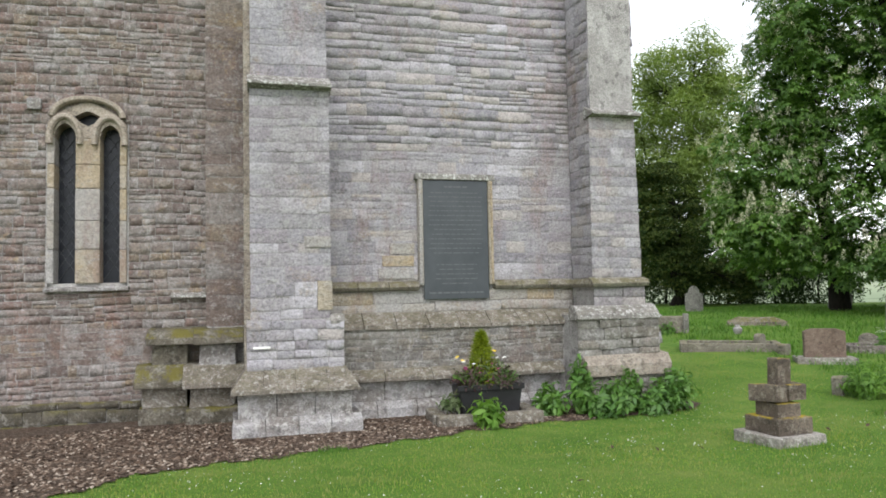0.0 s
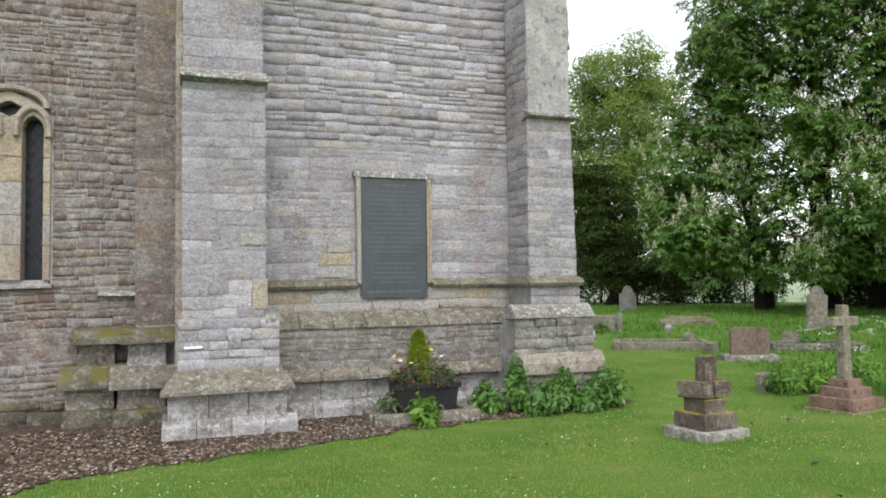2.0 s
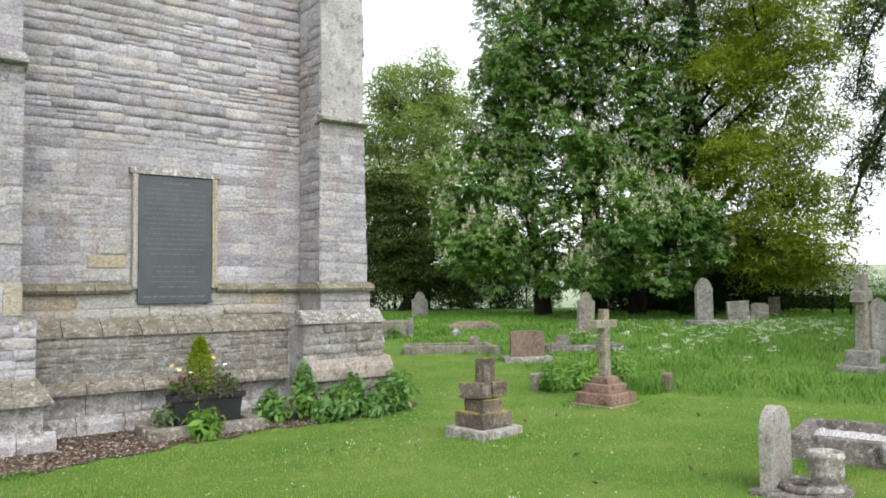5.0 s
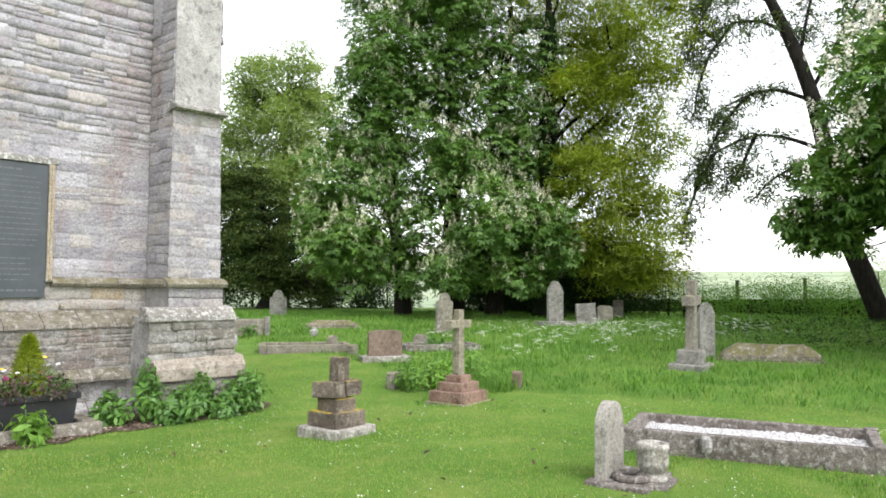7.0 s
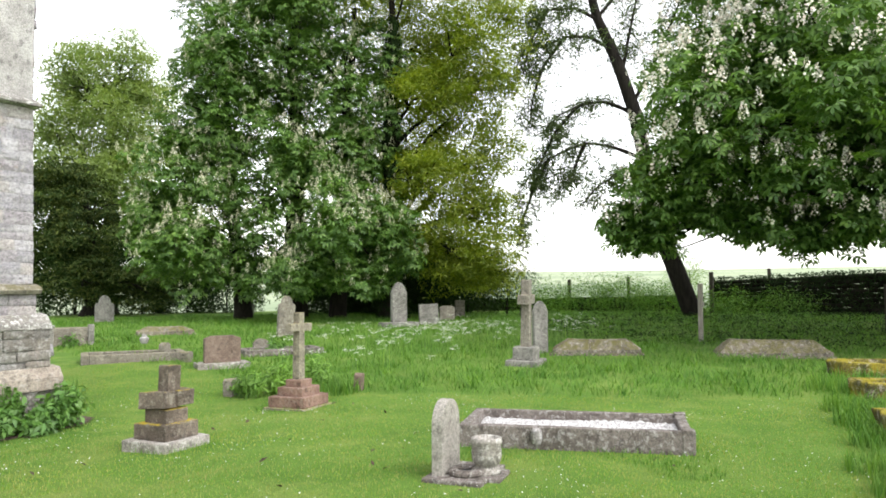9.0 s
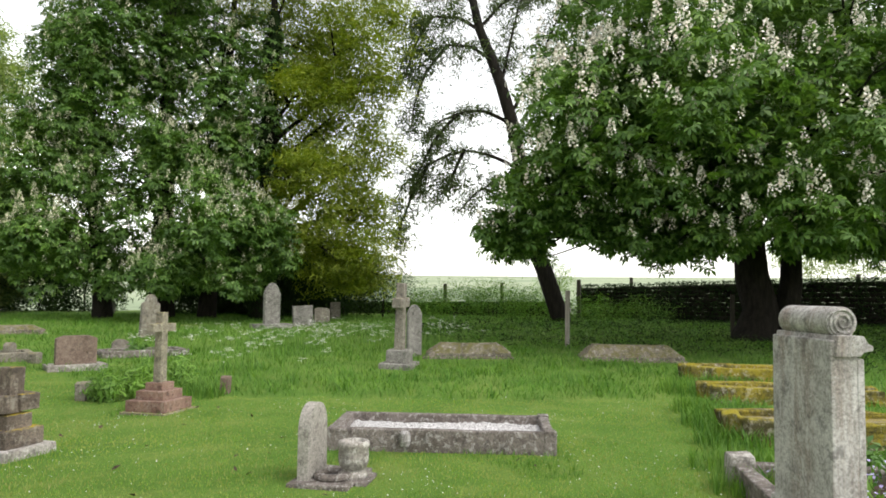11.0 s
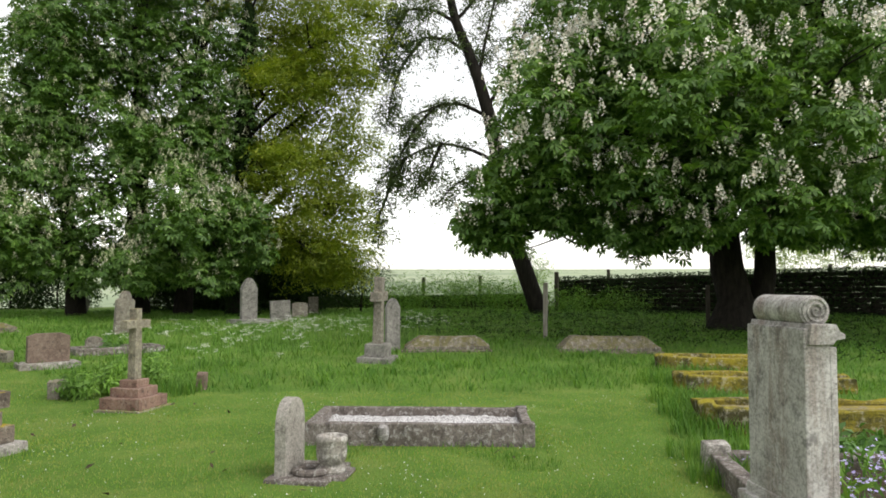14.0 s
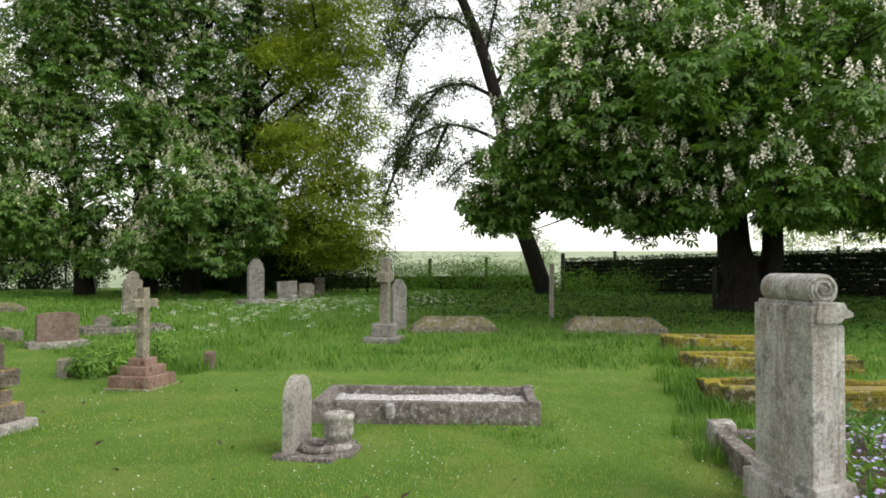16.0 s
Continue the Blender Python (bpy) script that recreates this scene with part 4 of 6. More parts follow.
part("arm_stub", b, M_MONU, mon, "stump of the cross arm")
b = box(-0.085, 0.085, -0.085, 0.085, 0, 0.30, 0.010, rough=0.004, cuts=1)
bmesh.ops.transform(b, matrix=pose(0.02, -0.01, 0.645, 0, 2, -4), verts=b.verts)
part("shaft_stump", b, M_MONU, mon, "broken stump of the shaft")

# pink stepped cross
crs = thing("grave_cross", on_ground(8.70, 7.74, 8, 0.03), "sandstone cross on three pink granite steps", "grave cross", "grave monuments")
part("footing", box(-0.33, 0.33, -0.31, 0.31, 0, 0.05, 0.01), M_CROSS, crs)
for k, (hw, z0, z1) in enumerate(((0.285, 0.05, 0.185), (0.20, 0.18, 0.295), (0.125, 0.29, 0.385))):
    part("step", box(-hw, hw, -hw * 0.95, hw * 0.95, z0, z1, 0.012, rough=0.003), M_PINK, crs)
b = prism([(-0.07, 0.38), (0.07, 0.38), (0.058, 1.0), (0.23, 1.0), (0.23, 1.10), (0.056, 1.10), (0.054, 1.24), (-0.054, 1.24), (-0.056, 1.10), (-0.23, 1.10), (-0.23, 1.0), (-0.058, 1.0)], "y", -0.05, 0.05, 0.01, 0.003)
part("cross", b, M_CROSS, crs, "lichened sandstone cross")

headstone(10.15, 7.9, GR, "chamfer", 0.16, 0.29, 0.12, M_RED, "short reddish stone stub in the grass edge", lean=(3, 0))
headstone(9.0, 9.3, GR, "chamfer", 0.26, 0.28, 0.14, M_HEADD, "short mossy stone stub beside leafy weeds", lean=(-3, 2))

# small arched slab on a base with a ring for flowers
sl = thing("headstone", on_ground(6.62, 4.20, 10, 0.02), "small arched grey headstone on a slab with flower ring", "headstone", "headstones in the churchyard")
part("base_slab", box(-0.30, 0.34, -0.34, 0.14, 0, 0.055, 0.012, rough=0.005), M_KERB, sl, "dark low slab")
b = prism(head_profile("arch", 0.40, 0.57), "y", -0.045, 0.045, 0.006, 0.0)
bmesh.ops.translate(b, verts=b.verts, vec=(0.0, 0.05, 0.05))
part("tablet", b, M_SLABHEAD, sl)
b = lathe([(0.135, 0.05), (0.15, 0.065), (0.15, 0.085), (0.13, 0.10), (0.085, 0.10), (0.075, 0.09), (0.07, 0.065)], 28)
bmesh.ops.translate(b, verts=b.verts, vec=(-0.06, -0.15, 0))
part("flower_ring", b, M_KERB, sl, "dark stone ring")
b = lathe([(0.068, 0.066), (0.066, 0.075)], 20)
bmesh.ops.translate(b, verts=b.verts, vec=(-0.06, -0.15, 0))
part("ring_well", b, M_TUB, sl)
pot = thing("stone_urn", on_ground(6.70, 3.93, 12, 0.02), "turned pale stone flower urn on a square foot", "urn")
part("foot_slab", box(-0.17, 0.17, -0.15, 0.15, 0, 0.05, 0.012, rough=0.004), M_KERB, pot)
part("body", bm_mesh("body", lathe([(0.115, 0.05), (0.118, 0.08), (0.09, 0.10), (0.088, 0.115), (0.105, 0.13), (0.118, 0.17), (0.12, 0.22), (0.115, 0.27), (0.122, 0.285), (0.126, 0.30), (0.122, 0.325), (0.105, 0.33), (0.085, 0.325), (0.08, 0.27)], 28), True), M_MONUBASE, pot)
part("liner", lathe([(0.08, 0.272), (0.078, 0.29)], 20), M_MOSSSLAB, pot)

# kerbed grave with white chips
kg = thing("kerbed_grave", on_ground(8.36, 3.84, 18.5, 0.03), "dark lichened stone kerb grave filled with white chips", "grave")
KW, KL, KT = 0.50, 1.06, 0.095
for nm, x0, x1, y0, y1 in (("kerb", -KW, -KW + KT, -KL, KL), ("kerb", KW - KT, KW, -KL, KL), ("kerb", -KW + KT, KW - KT, -KL, -KL + KT), ("kerb", -KW + KT, KW - KT, KL - KT, KL)):
    part(nm, box(x0, x1, y0, y1, 0, 0.235, 0.014, rough=0.008, cuts=5), M_KERB, kg)
for sx in (-1, 1):
    part("corner_block", box(sx * (KW - 0.05) - 0.058, sx * (KW - 0.05) + 0.058, -KL - 0.012, -KL + 0.10, 0, 0.25, 0.012, rough=0.004), M_KERB, kg)
gxx, gyy = np.meshgrid(np.linspace(-KW + 0.1, KW - 0.1, 30), np.linspace(-KL + 0.1, KL - 0.1, 70), indexing="ij")
gzz = 0.15 + 0.025 * np.sin(gyy * 4.1) * np.cos(gxx * 5.0) + rng.uniform(-0.014, 0.014, gxx.shape)
idx = np.arange(gxx.size).reshape(gxx.shape)
part("chipping_bed", np_mesh("chipping_bed", np.stack([gxx, gyy, gzz], -1).reshape(-1, 3), np.stack([idx[:-1, :-1], idx[1:, :-1], idx[1:, 1:], idx[:-1, 1:]], -1).reshape(-1, 4)), M_CHIPS, kg, "white marble chippings", "stuff")
b = lathe([(0.04, 0), (0.055, 0.05), (0.05, 0.12), (0.03, 0.14)], 12)
bmesh.ops.translate(b, verts=b.verts, vec=(-KW - 0.03, 0.32, 0.09))
part("vase", b, M_WHITE, kg, "small white stone vase")

# tall cross with stepped base, leaning a little
c2 = thing("grave_cross", on_ground(14.25, 7.10, GR - 14, 0.05, 1.5, -1.5), "tall weathered stone cross on a stepped base in long grass", "grave cross", "grave monuments")
part("step", box(-0.33, 0.33, -0.31, 0.31, 0, 0.16, 0.02, rough=0.006), M_HEAD, c2)
part("step", box(-0.22, 0.22, -0.20, 0.20, 0.15, 0.40, 0.02, rough=0.006), M_HEAD, c2)
b = prism([(-0.10, 0.39), (0.10, 0.39), (0.075, 1.20), (0.29, 1.20), (0.29, 1.38), (0.08, 1.38), (0.075, 1.66), (-0.075, 1.66), (-0.08, 1.38), (-0.29, 1.38), (-0.29, 1.20), (-0.075, 1.20)], "y", -0.085, 0.085, 0.015, 0.006)
part("cross", b, M_HEADD, c2)
headstone(16.05, 7.6, -40, "gothic", 0.32, 1.15, 0.12, M_HEAD, "white-streaked pointed headstone behind the tall cross")


def coped(x, y, rz, ln, w, h, mat, label):
    e = thing("coped_tomb", on_ground(x, y, rz, 0.10), label, "tomb", "low tombs in long grass")
    part("plinth", box(-w / 2 - 0.06, w / 2 + 0.06, -ln / 2 - 0.06, ln / 2 + 0.06, 0, 0.12, 0.02, rough=0.01), mat, e)
    b = bmesh.new()
    lo = [b.verts.new(p) for p in ((-w / 2, -ln / 2, 0.11), (w / 2, -ln / 2, 0.11), (w / 2, ln / 2, 0.11), (-w / 2, ln / 2, 0.11))]
    md = [b.verts.new(p) for p in ((-w / 2, -ln / 2, 0.2), (w / 2, -ln / 2, 0.2), (w / 2, ln / 2, 0.2), (-w / 2, ln / 2, 0.2))]
    hi = [b.verts.new(p) for p in ((-0.12, -ln / 2 + 0.28, h), (0.12, -ln / 2 + 0.28, h), (0.12, ln / 2 - 0.28, h), (-0.12, ln / 2 - 0.28, h))]
    for p, q2 in ((lo, md), (md, hi)):
        for k in range(4):
            b.faces.new((p[k], p[(k + 1) % 4], q2[(k + 1) % 4], q2[k]))
    b.faces.new(hi)
    bmesh.ops.subdivide_edges(b, edges=b.edges[:], cuts=2, use_grid_fill=True)
    for v in b.verts:
        v.co += noise.noise_vector(v.co * 4.0) * 0.05
    part("coped_top", b, mat, e)


coped(16.45, 6.5, GR, 1.8, 0.7, 0.38, M_COPED, "low hipped tomb slab, lichened, sunk in long grass")
coped(17.55, 3.25, GR, 2.1, 0.7, 0.42, M_COPED, "low hipped tomb slab under the chestnut, mossy")
coped(15.1, 18.6, 55, 1.5, 0.7, 0.30, M_COPED, "yellow-lichened low tomb in rough grass")


def moss_slab(x, y, ln, w, h, label):
    """Low ledger whose near long side starts at (x, y) and runs along the graves."""
    e = thing("ledger_tomb", on_ground(x, y, GR - 2, 0.05), label, "tomb", "mossy ledger tombs")
    for x0, x1, y0, y1 in ((0, 0.16, -ln, 0), (w - 0.16, w, -ln, 0), (0.16, w - 0.16, -0.16, 0), (0.16, w - 0.16, -ln, -ln + 0.16)):
        b = box(x0, x1, y0, y1, 0, h, 0.03, rough=0.02, cuts=5)
        for v in b.verts:
            v.co += noise.noise_vector(v.co * 5.0) * 0.05 * (v.co.z > 0.1)
        part("rim_stone", b, M_MOSSRIM, e, "stone rim thick with yellow moss")
    b = box(0.15, w - 0.15, -ln + 0.15, -0.15, 0, h - 0.05, 0.02, rough=0.015, cuts=5)
    part("ledger", b, M_MOSSSLAB, e)


moss_slab(14.35, 1.85, 2.3, 0.75, 0.27, "long ledger tomb thick with yellow moss")
moss_slab(12.2, 1.45, 2.3, 0.75, 0.27, "ledger tomb with yellow moss and pale patches")
moss_slab(9.35, 1.05, 2.2, 0.85, 0.30, "ledger tomb covered in yellow-green moss")

# scroll headstone and its kerb
SR = 14.0
sc = thing("scroll_headstone", on_ground(6.38, 0.71, 25, 0.05), "tall grey headstone crowned with a carved scroll roll", "headstone")
part("base", box(-0.40, 0.40, -0.19, 0.13, 0, 0.24, 0.02, rough=0.004), M_SCROLL, sc)
part("plinth_moulding", prism([(-0.165, 0.23), (0.10, 0.23), (0.095, 0.30), (-0.13, 0.34)], "x", -0.36, 0.34, 0.008), M_SCROLL, sc)
part("tablet", box(-0.315, 0.315, -0.07, 0.085, 0.23, 1.29, 0.012, rough=0.003, cuts=2), M_SCROLL, sc, "rain-streaked back slab")
for s in (-1, 1):
    part("pilaster", box(s * 0.25 - 0.068, s * 0.25 + 0.068, -0.105, -0.06, 0.32, 1.19, 0.01, rough=0.003), M_SCROLL, sc)
part("cornice", prism([(0.07, 1.20), (-0.075, 1.20), (-0.09, 1.225), (-0.145, 1.235), (-0.145, 1.262), (-0.115, 1.275), (-0.095, 1.315), (0.05, 1.315)], "x", -0.335, 0.325, 0.006), M_SCROLL, sc, "moulded cornice")
RC, RR = (-0.015, 1.385), 0.088
rl = bmesh.new()
bmesh.ops.create_cone(rl, segments=28, radius1=RR, radius2=RR, depth=0.54, cap_ends=True)
bmesh.ops.bevel(rl, geom=[e for e in rl.edges if len(e.link_faces) == 2 and e.calc_face_angle() > 0.8], offset=0.012, segments=2, affect="EDGES")
bmesh.ops.transform(rl, matrix=Matrix.Translation((0, RC[0], RC[1])) @ Matrix.Rotation(radians(90), 4, "Y"), verts=rl.verts)
roll = part("scroll_roll", bm_mesh("scroll_roll", rl, False), M_SCROLL, sc, "rolled scroll")
for s in (-1, 1):
    th = np.linspace(0.4, 15.0, 60)
    rr = 0.006 + 0.0046 * th
    pts = np.stack([np.full(60, s * 0.272), RC[0] + s * rr * np.cos(th), RC[1] + rr * np.sin(th)], -1)
    v, f = tube(pts, np.full(60, 0.0085), 6)
    part("spiral", np_mesh("spiral", v, f), M_SCROLL, roll, "carved spiral")
sk = thing("kerbed_grave", on_ground(7.85, 1.12, SR, 0.03), "kerbed plot with pale corner post and violet flowers", "grave")
part("corner_post", box(-0.10, 0.10, -0.10, 0.10, 0, 0.27, 0.03, rough=0.01), M_MONUBASE, sk, "rounded pale corner post")
for x0, x1, y0, y1 in ((-2.4, -0.09, -0.065, 0.065), (-0.065, 0.065, -2.3, -0.09), (-2.4, -2.27, -2.3, -0.065)):
    part("kerb", box(x0, x1, y0, y1, 0, 0.20, 0.02, rough=0.008, cuts=2), M_KERB, sk)
part("soil", box(-2.3, -0.05, -2.25, -0.06, -0.05, 0.09, 0), M_SOIL, sk)

# farther headstones
headstone(18.3, 26.2, -30, "shoulder", 0.66, 1.02, 0.14, M_HEAD, "pale shouldered headstone before the dark conifer")
headstone(21.1, 14.8, -28, "gothic", 0.52, 1.30, 0.16, M_HEAD, "tall pointed grey headstone on a wide slab", base=(1.2, 0.6, 0.14))
headstone(22.3, 14.4, -40, "flat", 0.66, 0.72, 0.14, M_HEAD, "square grey headstone in the tree shade", lean=(0, -3))
headstone(23.8, 14.6, -45, "chamfer", 0.54, 0.56, 0.14, M_HEADD, "low dark headstone in the tree shade")
headstone(26.6, 15.7, -45, "flat", 0.38, 0.7, 0.14, M_HEADD, "small dark headstone under the tree")
headstone(16.5, 15.4, -25, "shoulder", 0.46, 1.12, 0.15, M_HEADD, "dark shouldered headstone with pale lichen top", lean=(2, 2))
headstone(24.5, 25.5, -30, "shoulder", 0.85, 1.0, 0.15, M_HEAD, "pale leaning headstone near the gap in the trees", lean=(0, 8))
headstone(11.1, 11.85, -30, "chamfer", 0.66, 0.50, 0.14, M_RED, "wide reddish headstone on a pale base", base=(0.95, 0.5, 0.10, M_MONUBASE))
headstone(13.6, 13.4, -35, "round", 0.36, 0.34, 0.13, M_HEADD, "small dark mossy headstone beside kerbs", lean=(0, 6))
headstone(13.1, 13.9, -35, "chamfer", 0.22, 0.36, 0.13, M_HEADD, "small dark stone leaning among kerbs", lean=(4, -5))
headstone(11.2, 12.95, GR, "chamfer", 0.2, 0.24, 0.16, M_HEADD, "low stone stub at a kerb corner")
headstone(11.5, 14.0, GR, "round", 0.22, 0.34, 0.14, M_HEADD, "small upright stone by the kerbs")


def kerb_plot(x, y, rz, w, ln, h, mat, label):
    e = thing("kerbed_grave", on_ground(x, y, rz, 0.04), label, "grave")
    for x0, x1, y0, y1 in ((-w / 2, -w / 2 + 0.14, -ln / 2, ln / 2), (w / 2 - 0.14, w / 2, -ln / 2, ln / 2), (-w / 2 + 0.14, w / 2 - 0.14, -ln / 2, -ln / 2 + 0.14), (-w / 2 + 0.14, w / 2 - 0.14, ln / 2 - 0.14, ln / 2)):
        part("kerb", box(x0, x1, y0, y1, 0, h, 0.02, rough=0.01, cuts=2), mat, e)
    return e


kerb_plot(10.85, 14.1, -32, 1.9, 0.95, 0.19, M_HEADD, "weathered dark kerbed plot beside the lawn")
kerb_plot(13.4, 12.6, -32, 1.7, 0.9, 0.18, M_KERB, "low kerbed plot with weeds")
bx = thing("box_tomb", on_ground(12.1, 18.3, -28, 0.04), "low mossy box tomb with pale corner posts", "tomb")
part("panel", box(-0.42, 0.42, -0.3, 0.3, 0, 0.46, 0.02, rough=0.008), M_HEADD, bx)
for sx in (-1, 1):
    part("post", box(sx * 0.44 - 0.07, sx * 0.44 + 0.07, -0.34, -0.2, 0, 0.54, 0.015), M_HEAD, bx)
wp = thing("flower_pot", on_ground(11.9, 15.2, 0, 0.0) @ Matrix.Translation((0, 0, 0.2)), "small white flower pot on a grave kerb", "pot")
part("bowl", lathe([(0.06, 0), (0.09, 0.05), (0.10, 0.12), (0.06, 0.15), (0.05, 0.20)], 14), M_WHITE, wp)
p = thing("fence_post", on_ground(19.9, 5.1, 0, 0.1, 1, -2.5), "leaning pale weathered wooden post in long grass", "post", "old posts")
part("shaft", box(-0.065, 0.065, -0.05, 0.05, 0, 1.5, 0.015, rough=0.008), M_POST, p)
part("notch_batten", box(-0.07, 0.05, -0.075, -0.045, 0.95, 1.05, 0.006), M_POST, p)

# ---- boundary wall, posts ----
def view_point(px, dist, head=69.81, eye=(1.574, 1.123)):
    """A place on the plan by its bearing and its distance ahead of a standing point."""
    lat = (px - 784) / 1295.0 * dist
    h = radians(head)
    return (eye[0] + dist * math.sin(h) + lat * math.cos(h), eye[1] + dist * math.cos(h) - lat * math.sin(h))


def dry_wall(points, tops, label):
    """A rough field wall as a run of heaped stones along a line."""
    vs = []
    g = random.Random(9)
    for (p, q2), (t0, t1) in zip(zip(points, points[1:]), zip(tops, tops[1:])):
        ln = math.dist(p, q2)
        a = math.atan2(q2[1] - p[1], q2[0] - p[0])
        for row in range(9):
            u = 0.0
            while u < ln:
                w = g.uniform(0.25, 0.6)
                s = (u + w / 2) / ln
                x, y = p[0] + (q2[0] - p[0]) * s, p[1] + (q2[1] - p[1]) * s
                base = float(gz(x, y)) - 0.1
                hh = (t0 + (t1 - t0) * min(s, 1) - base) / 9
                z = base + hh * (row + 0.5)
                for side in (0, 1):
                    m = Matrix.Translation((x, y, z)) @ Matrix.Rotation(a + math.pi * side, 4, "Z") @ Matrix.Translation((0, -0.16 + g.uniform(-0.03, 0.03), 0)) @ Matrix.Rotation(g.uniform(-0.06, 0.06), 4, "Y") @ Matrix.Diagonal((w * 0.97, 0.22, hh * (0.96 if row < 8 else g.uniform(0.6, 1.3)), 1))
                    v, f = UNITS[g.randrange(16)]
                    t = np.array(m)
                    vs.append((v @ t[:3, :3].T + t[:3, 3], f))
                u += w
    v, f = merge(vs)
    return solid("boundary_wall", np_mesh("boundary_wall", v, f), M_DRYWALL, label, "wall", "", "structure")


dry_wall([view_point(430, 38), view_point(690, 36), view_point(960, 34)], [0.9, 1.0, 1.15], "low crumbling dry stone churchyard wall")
dry_wall([view_point(985, 33), view_point(1250, 30), view_point(1568, 26.5), view_point(2100, 22)], [1.75, 1.95, 2.1, 2.2], "dry stone wall with the tree shade put into its near-black stone")
for px, d, top in ((750, 39, 1.95), (850, 39, 2.05), (985, 31.5, 2.1), (1077, 37, 2.35), (1345, 34, 2.6), (1470, 33, 2.5), (600, 40, 1.8)):
    x, y = view_point(px, d)
    pz = float(gz(x, y))
    p = thing("fence_post", Matrix.Translation((x, y, pz - 0.2)), "dark wooden fence post along the field edge", "post", "field fence posts")
    part("shaft", box(-0.08, 0.08, -0.08, 0.08, 0, top - pz + 0.2, 0.02, rough=0.01), M_POSTD, p)

# ---- trees ----
def limb(p0, p1, r0, r1, sag=0.0, steps=7, wob=0.15, g=rng):
    p0, p1 = np.asarray(p0, float), np.asarray(p1, float)
    t = np.linspace(0, 1, steps)[:, None]
    pts = p0 + (p1 - p0) * t
    pts[1:-1] += g.normal(0, wob, (steps - 2, 3)) * np.linalg.norm(p1 - p0) * 0.12
    pts[:, 2] += sag * np.sin(t[:, 0] * np.pi)
    return tube(pts, np.linspace(r0, r1, steps), 7), pts


def break_up(lobes, per, g, scale=0.40, flat=0.9):
    """Smaller boughs of foliage set over each lobe, with gaps between them."""
    out = []
    for l in lobes:
        l = np.array(l)
        for _ in range(per):
            d = g.normal(size=3)
            d /= np.linalg.norm(d)
            c = l[:3] + d * l[3:6] * g.uniform(0.45, 0.95)
            s = g.uniform(0.65, 1.2) * scale * l[3:6].mean()
            out.append((*c, s * 1.15, s * 1.15, s * flat))
    return out


def crown_points(lobes, n, clump, g, shell=0.5, floor_z=0.3):
    """Leaf places in clumps, mostly near the upper skin of the lobes. Returns places and outward ways."""
    vol = np.array([(l[3] * l[4] * l[5]) ** 0.66 for l in lobes])
    nc = max(1, n // clump)
    pick = g.choice(len(lobes), nc, p=vol / vol.sum())
    lob = np.array(lobes)[pick]
    d = g.normal(size=(nc, 3)) + np.array((0, 0, 0.35))
    d /= np.linalg.norm(d, axis=1)[:, None]
    rad = (shell + (1 - shell) * g.random(nc) ** 0.6)[:, None]
    c = lob[:, :3] + d * rad * lob[:, 3:6] * (1 + 0.12 * np.sin(d[:, :1] * 9 + d[:, 2:] * 7))
    keep_c = c[:, 2] > floor_z
    return c[keep_c], (d + np.array((0, 0, 0.35)))[keep_c]


